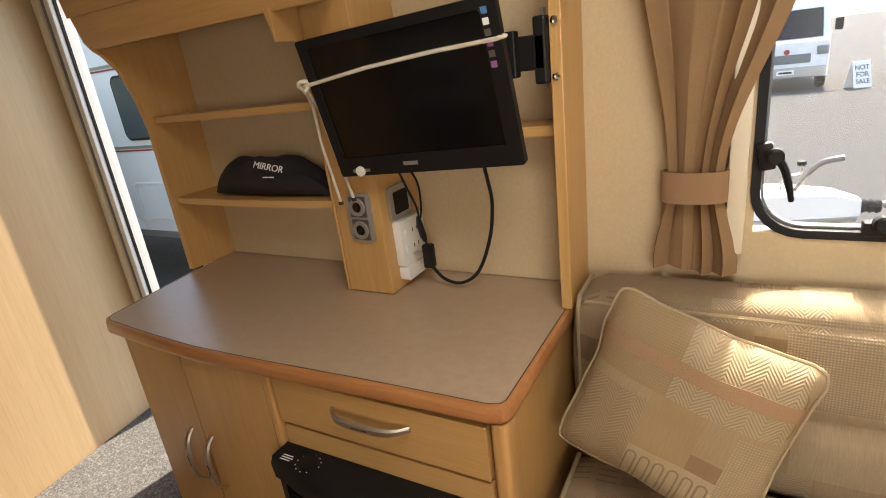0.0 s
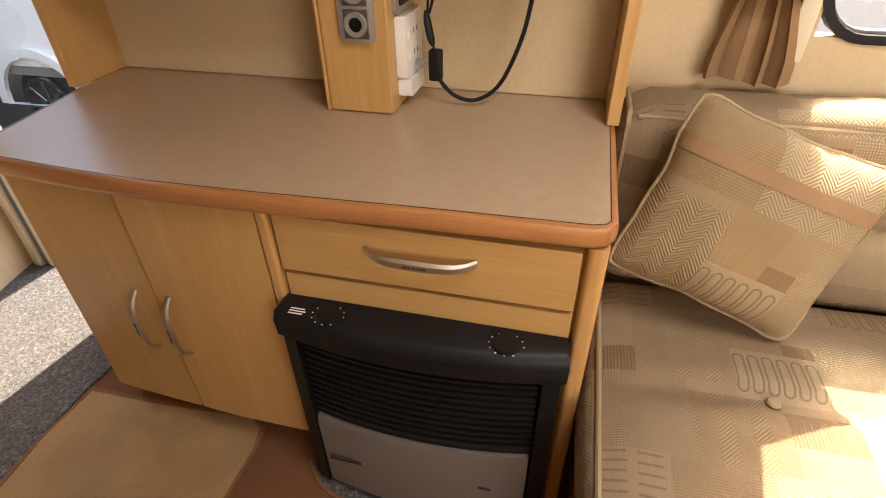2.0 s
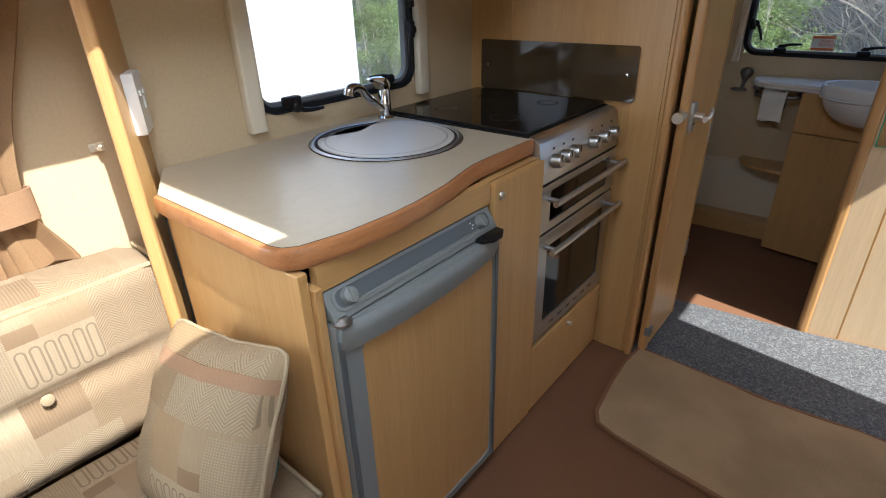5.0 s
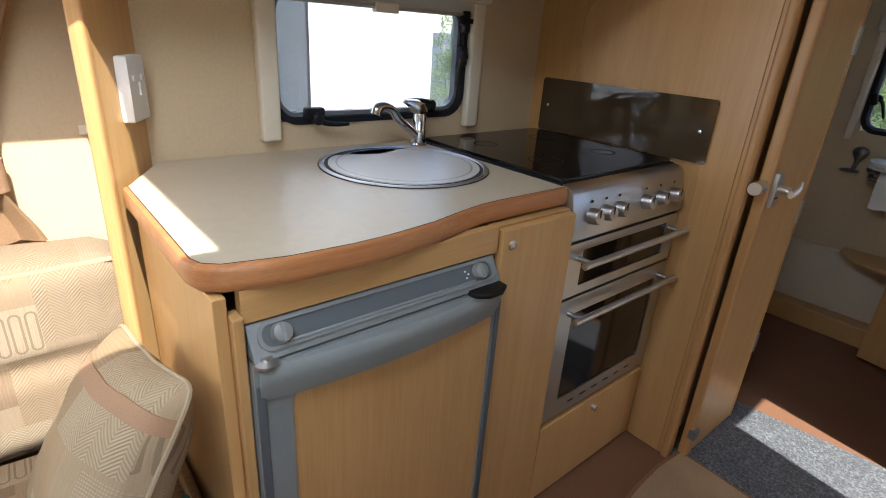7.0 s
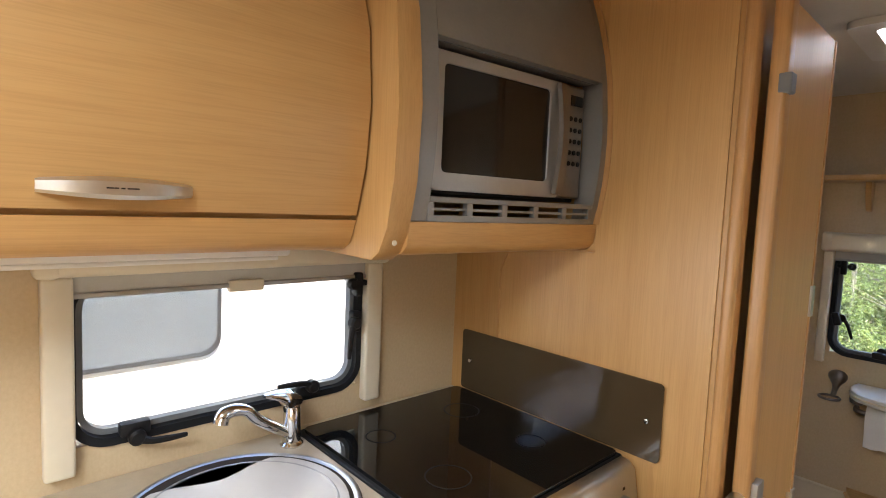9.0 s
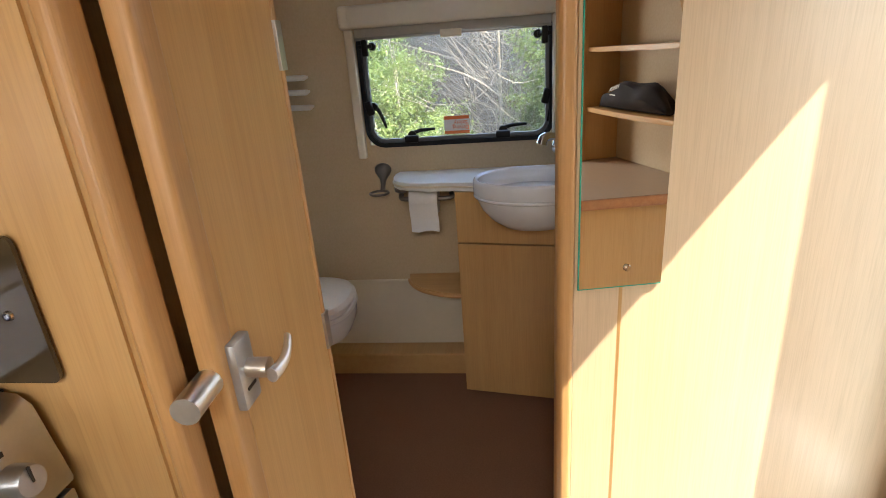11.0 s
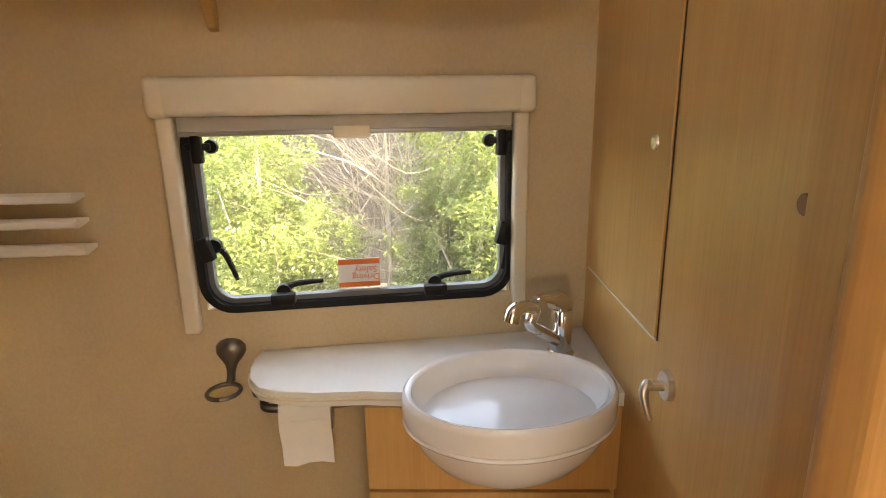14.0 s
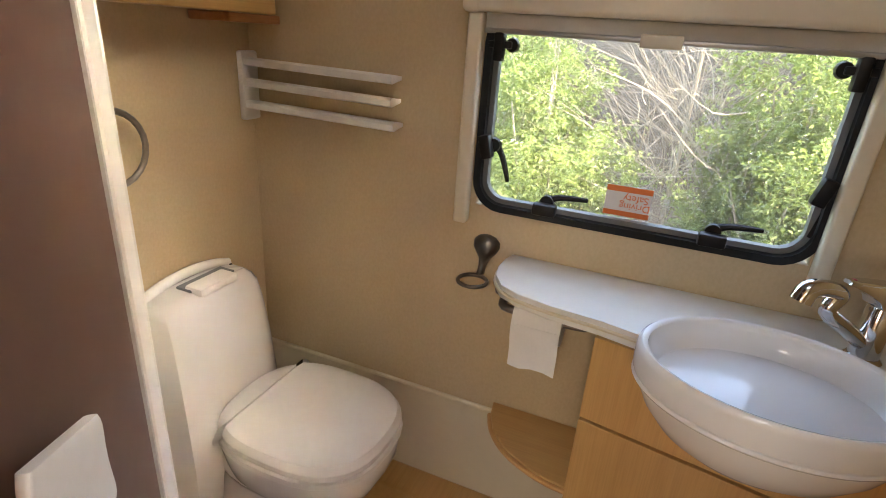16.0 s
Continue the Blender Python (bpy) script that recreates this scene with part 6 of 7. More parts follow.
for z, w_, dp in ((0.764, 0.010, 0.016), (0.775, 0.009, 0.014), (0.790, 0.010, 0.013), (0.805, 0.014, 0.015), (0.820, 0.025, 0.020), (0.834, 0.032, 0.024), (0.848, 0.031, 0.023), (0.859, 0.021, 0.016), (0.864, 0.007, 0.008)):
    stem.append([(XR + 0.002 + dp * math.sin(math.pi * k / 8), 0.163 - w_ * math.cos(math.pi * k / 8) - (0.82 - z) * (0.15 if z < 0.82 else 0), z) for k in range(9)])
part("back_plate", loft(stem), M_PEWTER, th_, "dark satin teardrop bracket", smooth=True)
part("ring", tube([(XR + 0.046 + 0.034 * math.cos(2 * math.pi * i / 24), 0.150 + 0.034 * math.sin(2 * math.pi * i / 24), 0.760) for i in range(25)], 0.0048, 10, None, 1), M_PEWTER, th_, smooth=True)
rk = thing("towel_rack", (XR, -0.30, 1.12), "white three-bar towel rack on the rear wall", "rack")
for z, y1 in ((1.191, -0.071), (1.142, -0.071), (1.090, -0.064)):
    part("bar", loft([[(XR + d_, y_, z + q_ + h_) for d_, h_ in ((0.006, 0.004), (0.050, 0.009), (0.056, 0.004), (0.056, -0.008), (0.050, -0.011), (0.006, -0.004))] for y_, q_ in ((-0.474, 0.003), (y1 - 0.004, -0.004), (y1, -0.004))]), M_WPL, rk, smooth=True)
part("bracket", box(XR + 0.001, XR + 0.058, -0.492, -0.4745, 1.052, 1.216, 0.006), M_WPL, rk, smooth=True)
us = thing("wall_shelf", (XR, 0.25, 1.60), "narrow beech shelf on brackets above the window", "shelf")
part("board", box(XR + 0.001, XR + 0.16, YS + 0.003, 0.90, 1.595, 1.615, 0.005), M_WX, us)
for y in (0.205,):
    part("bracket", prism([(XR + 0.001, 1.594), (XR + 0.075, 1.594), (XR + 0.068, 1.57), (XR + 0.045, 1.53), (XR + 0.022, 1.49), (XR + 0.001, 1.485)], y - 0.009, y + 0.009, "y", 0.003), M_WY, us, "beech bracket")
ul = thing("washroom_locker", (-2.4, -0.4, 1.30), "small beech wall locker in the washroom corner", "cabinet")
part("body", box(-2.60, -2.10, YS + 0.002, -0.375, 1.298, 1.60, 0.004), M_WX, ul)
part("rail", box(-2.62, -2.46, YS + 0.004, -0.38, 1.278, 1.2975, 0.004), M_CHX, ul)

tl = thing("toilet", (-2.36, -0.22, 0.0), "white cassette toilet with closed lid", "toilet")
tx = -2.365
def oval(cx, cy, rx, ry, z, n=28, e=2.6):
    o = []
    for k in range(n):
        a = 2 * math.pi * k / n
        c, s = math.cos(a), math.sin(a)
        o.append((cx + rx * math.copysign(abs(c) ** (2 / e), c), cy + ry * math.copysign(abs(s) ** (2 / e), s), z))
    return o
ty = -0.135
part("pedestal", loft([oval(tx, -0.235, 0.132, 0.165, 0.0), oval(tx, -0.235, 0.138, 0.172, 0.05), oval(tx, -0.235, 0.138, 0.172, 0.115), oval(tx, -0.235, 0.130, 0.163, 0.135), oval(tx, -0.225, 0.122, 0.158, 0.20), oval(tx, -0.20, 0.125, 0.170, 0.27), oval(tx, ty - 0.03, 0.150, 0.190, 0.315)]), M_CER, tl, smooth=True)
part("bowl", loft([oval(tx, ty - 0.01, 0.152, 0.190, 0.316), oval(tx, ty, 0.168, 0.198, 0.355), oval(tx, ty, 0.174, 0.202, 0.395), oval(tx, ty, 0.172, 0.200, 0.402)]), M_CER, tl, smooth=True)
part("seat", loft([oval(tx, ty, 0.174, 0.203, 0.404), oval(tx, ty, 0.178, 0.207, 0.410), oval(tx, ty, 0.177, 0.206, 0.421)]), M_WPL, tl, smooth=True)
def lid_ring(g, z, y_back):
    """A rounded lid outline, cut straight at the hinge."""
    return [(x_, max(y_, y_back), z) for x_, y_, z_ in oval(tx, ty, 0.170 - g, 0.200 - g, z, 40, 2.7)]
part("lid", loft([lid_ring(0.0, 0.424, -0.268), lid_ring(-0.002, 0.440, -0.268), lid_ring(0.008, 0.456, -0.266), lid_ring(0.030, 0.4625, -0.262), lid_ring(0.075, 0.4655, -0.252)]), M_WPL, tl, "white closed lid", smooth=True)
part("hinge_cover", loft([[(x_, min(y_, -0.271), z) for x_, y_, z_ in oval(tx, ty, 0.170 - g, 0.200 - g, z, 40, 2.7)] for g, z in ((0.0, 0.424), (-0.002, 0.438), (0.010, 0.452), (0.030, 0.457))]), M_WPL, tl, smooth=True)
part("hinge_slot", box(tx - 0.142, tx - 0.118, -0.2705, -0.2685, 0.430, 0.462), M_DARK, tl)
cis = []
for z, w_, y1 in ((0.0, 0.152, -0.33), (0.30, 0.152, -0.33), (0.40, 0.150, -0.335), (0.52, 0.146, -0.345), (0.62, 0.141, -0.358), (0.672, 0.137, -0.370), (0.690, 0.132, -0.382), (0.700, 0.124, -0.40)):
    crown = 0.016 if z > 0.66 else 0.0
    cis.append([(tx + a * w_, YS + 0.004 if b < 0 else y1 - 0.028 * abs(a) ** 5, z + crown * (1 - a * a)) for a, b in [(-1 + 0.25 * k, -1) for k in range(9)] + [(1 - 0.125 * k, 1) for k in range(17)]])
part("cistern", loft(cis), M_CER, tl, smooth=True)
part("back_rim", tube([(tx - 0.126, YS + 0.018, 0.700), (tx - 0.07, YS + 0.018, 0.716), (tx, YS + 0.018, 0.722), (tx + 0.07, YS + 0.018, 0.716), (tx + 0.126, YS + 0.018, 0.700)], 0.013, 10, None, 4), M_CER, tl, smooth=True)
part("cassette_line", loft([oval(tx, -0.235, 0.1395, 0.1735, 0.112), oval(tx, -0.235, 0.1395, 0.1735, 0.116)]), M_GREY, tl, "thin dark joint")
part("flush_panel", box(tx - 0.070, tx + 0.062, -0.450, -0.405, 0.7125, 0.7195, 0.002), M_GREY, tl, "grey flush recess")
part("flush_button", box(tx - 0.052, tx + 0.060, -0.428, -0.376, 0.7060, 0.7270, 0.007), M_WPL, tl, smooth=True)
part("screw", lathe([(0, 0), (0.0045, 0), (0.004, 0.001), (0, 0.001)], (tx - 0.095, -0.440, 0.7165), 8), M_DARK, tl)
part("lever", loft([[(tx + 0.095 + a_, -0.030 + 0.012 * q + b_, 0.300 - 0.075 * q) for a_, b_ in ((-0.008, -0.006), (0.010, -0.006), (0.010, 0.008), (-0.008, 0.008))] for q in (0, 0.2, 0.5, 0.8, 1.0)]), M_PEWTER, tl, "grey flush lever", smooth=True)
tg = thing("towel_ring", (-2.15, YS, 1.16), "pewter towel ring on the side wall", "towel ring")
part("ring", tube([(-2.222 + 0.070 * math.cos(2 * math.pi * i / 24), YS + 0.035, 1.04 + 0.072 * math.sin(2 * math.pi * i / 24)) for i in range(25)], 0.0065, 8, None, 1), M_PEWTER, tg, smooth=True)
part("mount", lathe([(0, 0), (0.022, 0), (0.018, 0.03), (0, 0.035)], (-2.222, YS + 0.001, 1.115), 14, (1, 1), TOY), M_PEWTER, tg, smooth=True)
wc = thing("wall_cupboard", (-2.215, 0.909, 1.0), "flush beech washroom cupboard with a push lock", "cabinet")
part("door", box(-2.610, -2.215, 0.9040, 0.9085, 0.990, 1.90, 0.0012), M_WZ, wc)
# no real gap: a dark strip coloured as the shade beside the door
part("shadow_gap", box(-2.2147, -2.2134, 0.9068, 0.9086, 0.986, 1.90), M_JOINT, wc)
# pale strip puts the highlight on the door's lower edge into colour
part("edge_strip", box(-2.610, -2.215, 0.9030, 0.9086, 0.9865, 0.9897), M_WPL, wc, "pale strip painted as the lower edge's highlight")
part("push_lock", lathe([(0, 0), (0.012, 0), (0.011, 0.004), (0.006, 0.005), (0, 0.002)], (-2.272, 0.9039, 1.28), 16, (1, 1), TOYN), M_NICKEL, wc, smooth=True)
hole = thing("screw_cap", (-1.931, 0.909, 1.243), "small wooden plug in the washroom wall", "cap")
part("cap", lathe([(0, 0), (0.010, 0), (0.010, 0.0022), (0.009, 0.0030), (0, 0.0030)], (-1.931, 0.9080, 1.243), 16, (1, 1), TOYN), M_PLUG, hole)
dh = thing("lever_handle", (-2.175, 0.909, 0.94), "satin lever handle on the washroom's side wall", "handle")
part("rose", lathe([(0, 0), (0.022, 0), (0.021, 0.008), (0, 0.009)], (-2.175, 0.9085, 0.940), 20, (1, 1), TOYN), M_NICKEL, dh, smooth=True)
part("neck", tube([(-2.175, 0.901, 0.940), (-2.175, 0.877, 0.940)], 0.0078, 14, None, 1), M_NICKEL, dh, smooth=True)
part("lever", tube([(-2.175, 0.884, 0.944), (-2.175, 0.877, 0.942), (-2.172, 0.872, 0.932), (-2.167, 0.874, 0.914), (-2.160, 0.880, 0.893)], 0.0066, 12, None, 5, (0.9, 1.15, 1.1, 0.9, 0.55)), M_NICKEL, dh, smooth=True)
structure("trim_jamb", prism([(-1.757, 0.734), (-1.812, 0.742), (-1.812, 0.822), (-1.757, 0.822)], 0, ZC), M_WZ, "beech inner jamb of the washroom doorway", "trim")
pl = thing("recessed_pull", (-1.785, 0.740, 0.885), "brown recessed finger pull in the door jamb", "handle")
part("shell", ring(rrect(-1.801, -1.771, 0.848, 0.922, 0.013), rrect(-1.795, -1.777, 0.855, 0.915, 0.008), 0.728, 0.739, "y"), M_BROWN, pl, smooth=True)
part("recess", prism(rrect(-1.796, -1.776, 0.854, 0.916, 0.008), 0.734, 0.7385, "y"), M_DARK, pl)
for ob_, x_ in ((wc, -2.215), (hole, -1.931), (dh, -2.162)):
    ob_.location.x, ob_.location.y = x_, 0.825 + (-1.745 - x_) * 0.1622
    ob_.rotation_euler.z = radians(-9.21)
# ---- outside ----
ZG = -0.55
structure("ground", prism([(-900, -900), (900, -900), (900, 900), (-900, 900)], ZG - 0.1, ZG), M_ASPHALT, "grey asphalt yard", "ground")


M_TINT = plain("tinted_acrylic", (0.075, 0.088, 0.098), 0.06, 0, 0.2, 3, 0, 0.4)


def parked_caravan(loc, yaw, length, label, wheel_x, windows, stripes, hatches, z0=0.60):
    t = thing("caravan", loc, label, "caravan", "parked caravans")
    M = Matrix.Translation(loc) @ pose(0, 0, 0, 0, 0, yaw)
    def P(nm, bm__, mat, lab="", par=None, smooth=False):
        bm__.transform(M)
        return part(nm, bm__, mat, par or t, lab, smooth)
    prof_ = [(-1.1, z0), (1.1, z0), (1.1, 2.50), (1.0, 2.66), (-1.0, 2.66), (-1.1, 2.50)]
    P("body", prism(prof_, -length / 2, length / 2, "x", 0.03), M_CARWHITE)
    for z in stripes:
        P("stripe", box(-length / 2 + 0.05, length / 2 - 0.05, -1.106, -1.1005, z, z + 0.014), M_RED, "red coach line")
        P("stripe", box(-length / 2 + 0.05, length / 2 - 0.05, -1.106, -1.1005, z + 0.024, z + 0.050), M_SILV, "grey coach line")
    for x0, x1, a, c in windows:
        wn_ = P("window", prism(rrect(x0, x1, a, c, 0.07), -1.125, -1.101, "y", 0.004), M_TINT, "dark tinted window")
        P("window_rim", ring(rrect(x0 - 0.02, x1 + 0.02, a - 0.02, c + 0.02, 0.08), rrect(x0, x1, a, c, 0.07), -1.118, -1.1005, "y"), M_RUB, "", wn_)
    for x0, x1, a, c in hatches:
        h_ = P("hatch", prism(rrect(x0, x1, a, c, 0.03), -1.112, -1.1005, "y", 0.004), M_CARWHITE, "white service hatch")
        P("hatch_rim", ring(rrect(x0 - 0.02, x1 + 0.02, a - 0.02, c + 0.02, 0.04), rrect(x0 - 0.004, x1 + 0.004, a - 0.004, c + 0.004, 0.03), -1.115, -1.1005, "y"), M_WPL, "", h_)
        for x in (x0 + 0.06, x1 - 0.06):
            P("latch", lathe([(0, 0), (0.015, 0), (0.013, 0.008), (0, 0.008)], (x, -1.112, c - 0.05), 10, (1, 1), TOYN), M_WPL, "", h_)
    P("vent", box(0.3, 0.8, -1.115, -1.1005, 2.20, 2.34, 0.01), M_SILV, "louvred vent")
    P("skirt", box(-length / 2, length / 2, -1.09, -1.05, z0 - 0.07, z0), M_SILV)
    w_ = P("wheel", lathe([(0.0, -0.09), (0.24, -0.09), (0.30, -0.07), (0.31, 0.0), (0.30, 0.07), (0.24, 0.09), (0.0, 0.09)], (wheel_x, -0.98, 0.31), 32, (1, 1), TOY), M_TYRE, "black tyre", None, True)
    P("rim", lathe([(0.0, 0.0), (0.05, 0.0), (0.06, -0.02), (0.19, -0.03), (0.205, -0.01), (0.205, 0.02), (0.0, 0.02)], (wheel_x, -1.075, 0.31), 24, (1, 1), TOY), M_DARK, "dark wheel well", w_, True)
    P("rim_ring", ring([(wheel_x + 0.215 * math.cos(2 * math.pi * i / 28), 0.31 + 0.215 * math.sin(2 * math.pi * i / 28)) for i in range(28)], [(wheel_x + 0.185 * math.cos(2 * math.pi * i / 28), 0.31 + 0.185 * math.sin(2 * math.pi * i / 28)) for i in range(28)], -1.115, -1.06, "y"), M_CHROME, "alloy rim", w_, True)
    for k in range(8):
        e = prism([(0.02, -0.022), (0.19, -0.016), (0.19, 0.016), (0.02, 0.022)], -0.012, 0.012, "z", 0.003)
        e.transform(Matrix.Translation((wheel_x, -1.105, 0.31)) @ TOY @ pose(0, 0, 0, 0, 0, 45 * k))
        P("spoke", e, M_CHROME, "", w_)
    P("wheel_arch", ring([(wheel_x + 0.42 * math.cos(math.pi * i / 12), 0.33 + 0.40 * math.sin(math.pi * i / 12)) for i in range(13)] + [(wheel_x - 0.42, 0.32)], [(wheel_x + 0.35 * math.cos(math.pi * i / 12), 0.33 + 0.34 * math.sin(math.pi * i / 12)) for i in range(13)] + [(wheel_x - 0.35, 0.32)], -1.135, -1.1005, "y"), M_CARWHITE, "wheel arch trim")
    for x in (0.9, 1.02, 1.3):
        P("bracket", box(x, x + 0.05, -1.06, -1.03, z0 - 0.16, z0 - 0.07), M_GREY)
    return t


parked_caravan((-3.9, 4.5, ZG), 0, 6.4, "white touring caravan parked outside the doorway", 0.15, [(-0.72, 0.75, 1.50, 2.03), (1.2, 2.4, 1.50, 2.03)], (1.38, 2.10), [(-0.85, -0.20, 0.72, 1.06)])
parked_caravan((1.32, -2.78, ZG), 180, 6.0, "white touring caravan parked close to the kitchen window", 0.3, [(0.77, 2.22, 1.34, 1.95)], (), [])

# hedge and shrubs behind the rear window
M_LEAF = plain("bright_leaf", (0.23, 0.29, 0.09), 0.45, 0, 0.4, 3, 0)
M_LEAF2 = plain("deep_leaf", (0.085, 0.13, 0.03), 0.5, 0, 0.4, 3, 0)
for m_, c_ in ((M_LEAF, (0.33, 0.42, 0.14, 1)), (M_LEAF2, (0.15, 0.21, 0.07, 1))):
    nt_ = m_.node_tree
    tl_, mx_ = nt_.nodes.new("ShaderNodeBsdfTranslucent"), nt_.nodes.new("ShaderNodeMixShader")
    tl_.inputs[0].default_value, mx_.inputs[0].default_value = c_, 0.4
    nt_.links.new(nt_.nodes["Principled BSDF"].outputs[0], mx_.inputs[1])
    nt_.links.new(tl_.outputs[0], mx_.inputs[2])
    nt_.links.new(mx_.outputs[0], nt_.nodes["Material Output"].inputs[0])
M_TWIG = plain("grey_twig", (0.36, 0.31, 0.24), 0.85, 0, 0.2, 40, 0.1)
M_FENCE = plain("weathered_fence", (0.10, 0.088, 0.074), 0.85, 0, 0.35, 20, 0.1)


def shrub(loc, rx, ry, rz, leaves, mat, label, seed):
    leaves = int(leaves * 4.6)
    rnd = random.Random(seed)
    t = thing("shrub", loc, label, "shrub", "shrubs behind the caravan")
    g = bmesh.new()
    tips = []
    for k in range(26):
        a, e = rnd.uniform(0, 2 * math.pi), rnd.uniform(0.25, 1.35)
        tip = Vector((rx * math.cos(a) * math.cos(e), ry * math.sin(a) * math.cos(e), rz * (0.15 + 0.85 * math.sin(e)))) * rnd.uniform(0.75, 1.05)
        mid = tip * 0.5 + Vector((rnd.uniform(-0.1, 0.1), rnd.uniform(-0.1, 0.1), 0.05))
        tube([Vector(loc), Vector(loc) + mid, Vector(loc) + tip], 0.014, 5, g, 3, (1.4, 0.8, 0.3))
        tips += [(mid, 0.5), (mid.lerp(tip, 0.5), 0.75), (tip, 1.0)]
    part("branches", g, M_TWIG, t)
    verts, faces = [], []
    clumps = []
    for k in range(leaves // 60):
        c, s = tips[rnd.randrange(len(tips))]
        clumps.append(Vector(loc) + c + Vector((rnd.gauss(0, 0.14), rnd.gauss(0, 0.14), rnd.gauss(0, 0.14))))
    for k in range(leaves):
        o = clumps[rnd.randrange(len(clumps))] + Vector((rnd.gauss(0, 0.045), rnd.gauss(0, 0.045), rnd.gauss(0, 0.038)))
        q = Euler((rnd.uniform(-1.2, 1.2), rnd.uniform(-1.2, 1.2), rnd.uniform(0, 6.3))).to_matrix()
        L = rnd.uniform(0.010, 0.021)
        i = len(verts)
        for p in ((0, -L, 0), (L * 0.45, 0, 0.008), (0, L, 0), (-L * 0.45, 0, 0.008)):
            verts.append(tuple(o + q @ Vector(p) - Vector(loc)))
        faces.append((i, i + 1, i + 2))
        faces.append((i, i + 2, i + 3))
    me = bpy.data.meshes.new("foliage")
    me.from_pydata(verts, [], faces)
    me.materials.append(mat)
    o = new("foliage", me)
    o.parent = t
    return t


random.seed(5)
for i, (x, y, rx, ry, rz, n, mt_) in enumerate([(-4.9, -0.35, 0.7, 0.6, 2.1, 6500, M_LEAF), (-5.0, 1.35, 0.7, 0.6, 2.2, 6500, M_LEAF), (-5.3, 2.6, 0.8, 0.7, 2.4, 5000, M_LEAF), (-5.1, 0.98, 0.42, 0.34, 1.75, 4200, M_LEAF), (-5.0, 0.02, 0.40, 0.30, 1.55, 3600, M_LEAF),
                                                 (-5.4, -1.7, 0.8, 0.8, 2.4, 5000, M_LEAF), (-6.2, 1.9, 0.9, 0.9, 3.0, 5000, M_LEAF2), (-6.2, -0.9, 0.9, 0.9, 3.0, 5000, M_LEAF2), (-6.2, -2.8, 0.9, 0.9, 3.0, 4000, M_LEAF2), (-4.0, -4.0, 0.7, 0.7, 2.4, 5000, M_LEAF), (-5.0, -3.6, 0.8, 0.8, 2.8, 4000, M_LEAF)]):
    shrub((x, y, ZG), rx, ry, rz, n, mt_, "bright leafy shrub behind the caravan", 20 + i)
tw = thing("bare_shrub", (-4.9, 0.55, ZG), "bare grey twiggy shrub between the green ones", "shrub")
rnd = random.Random(3)
g = bmesh.new()
for k in range(230):
    a = Vector((-5.0 + rnd.uniform(-0.2, 0.2), 0.6 + rnd.uniform(-0.3, 0.3), 0.5 + rnd.uniform(-0.2, 1.2)))
    d = Vector((rnd.uniform(-0.3, 0.5), rnd.uniform(-0.8, 0.5), rnd.uniform(0.1, 0.7)))
    tube([a, a + d * 0.5 + Vector((0, rnd.uniform(-0.06, 0.06), rnd.uniform(-0.08, 0.08))), a + d], 0.0042, 4, g, 3, (1.0, 0.7, 0.3))
tube([(-4.9, 0.55, ZG), (-5.0, 0.6, 0.5), (-5.0, 0.6, 1.4)], 0.018, 7, g, 3, (1.2, 0.9, 0.6))
part("twigs", g, M_TWIG, tw)
fe = thing("fence", (-7.4, 0.5, ZG), "dark weathered paling fence", "fence")
for k in range(60):
    part("paling", box(-7.42, -7.40, -4.5 + 0.16 * k, -4.342 + 0.16 * k, ZG, 1.5 + 0.03 * math.sin(k * 2.1)), M_FENCE, fe)
tagged(part("hedge_backdrop", box(-14.2, -14.0, -16, 16, ZG, 5.0), plain("far_hedge", (0.04, 0.06, 0.02), 0.9, 0, 0.5, 5, 0.3), None), "dark far hedge behind the fence", "hedge", kind="structure")

# drawbar and car park beyond the lounge window

van = thing("parked_van", (2.1, 19.0, ZG), "white panel van parked across the yard", "van")
part("body", loft([[(2.1 + sx * w_, y, ZG + z) for sx, z in ((-1, 0.35), (1, 0.35), (1, 1.2), (0.94, h_), (-0.94, h_), (-1, 1.2))] for y, w_, h_ in ((18.0, 0.92, 1.25), (18.25, 0.98, 1.30), (18.9, 1.0, 2.15), (22.5, 1.0, 2.2))]), M_CARWHITE, van)
part("windscreen", prism([(18.30, ZG + 1.33), (18.86, ZG + 2.05), (18.82, ZG + 2.06), (18.26, ZG + 1.34)], 1.30, 2.90, "x"), M_BLKG, van)
part("grille", box(1.55, 2.65, 17.97, 17.995, ZG + 0.72, ZG + 0.95, 0.01), M_GREY, van)
part("bumper", box(1.2, 3.0, 17.90, 18.0, ZG + 0.35, ZG + 0.62, 0.03), M_SILV, van)
part("number_plate", box(1.90, 2.30, 17.885, 17.898, ZG + 0.44, ZG + 0.56), M_WPRINT, van)
part("plate_marks", box(1.95, 2.25, 17.880, 17.8845, ZG + 0.475, ZG + 0.525), M_DARK, van)
part("badge", lathe([(0, 0), (0.07, 0), (0.06, 0.02), (0, 0.02)], (2.1, 17.965, ZG + 1.02), 16, (1, 1), TOYN), M_RED, van)
for sx in (-1, 1):
    part("headlight", box(2.1 + sx * 0.80 - 0.13, 2.1 + sx * 0.80 + 0.13, 17.97, 18.02, ZG + 0.90, ZG + 1.12, 0.02), M_GREY, van)
    part("wheel", lathe([(0, -0.1), (0.30, -0.1), (0.33, 0), (0.30, 0.1), (0, 0.1)], (2.1 + sx * 0.88, 18.8, ZG + 0.33), 20, (1, 1), TOX), M_TYRE, van)
    part("mirror", box(2.1 + sx * 1.16 - 0.09, 2.1 + sx * 1.16 + 0.09, 18.6, 18.7, ZG + 1.45, ZG + 1.75, 0.02), M_BLK, van)
van.location.x -= 0.75
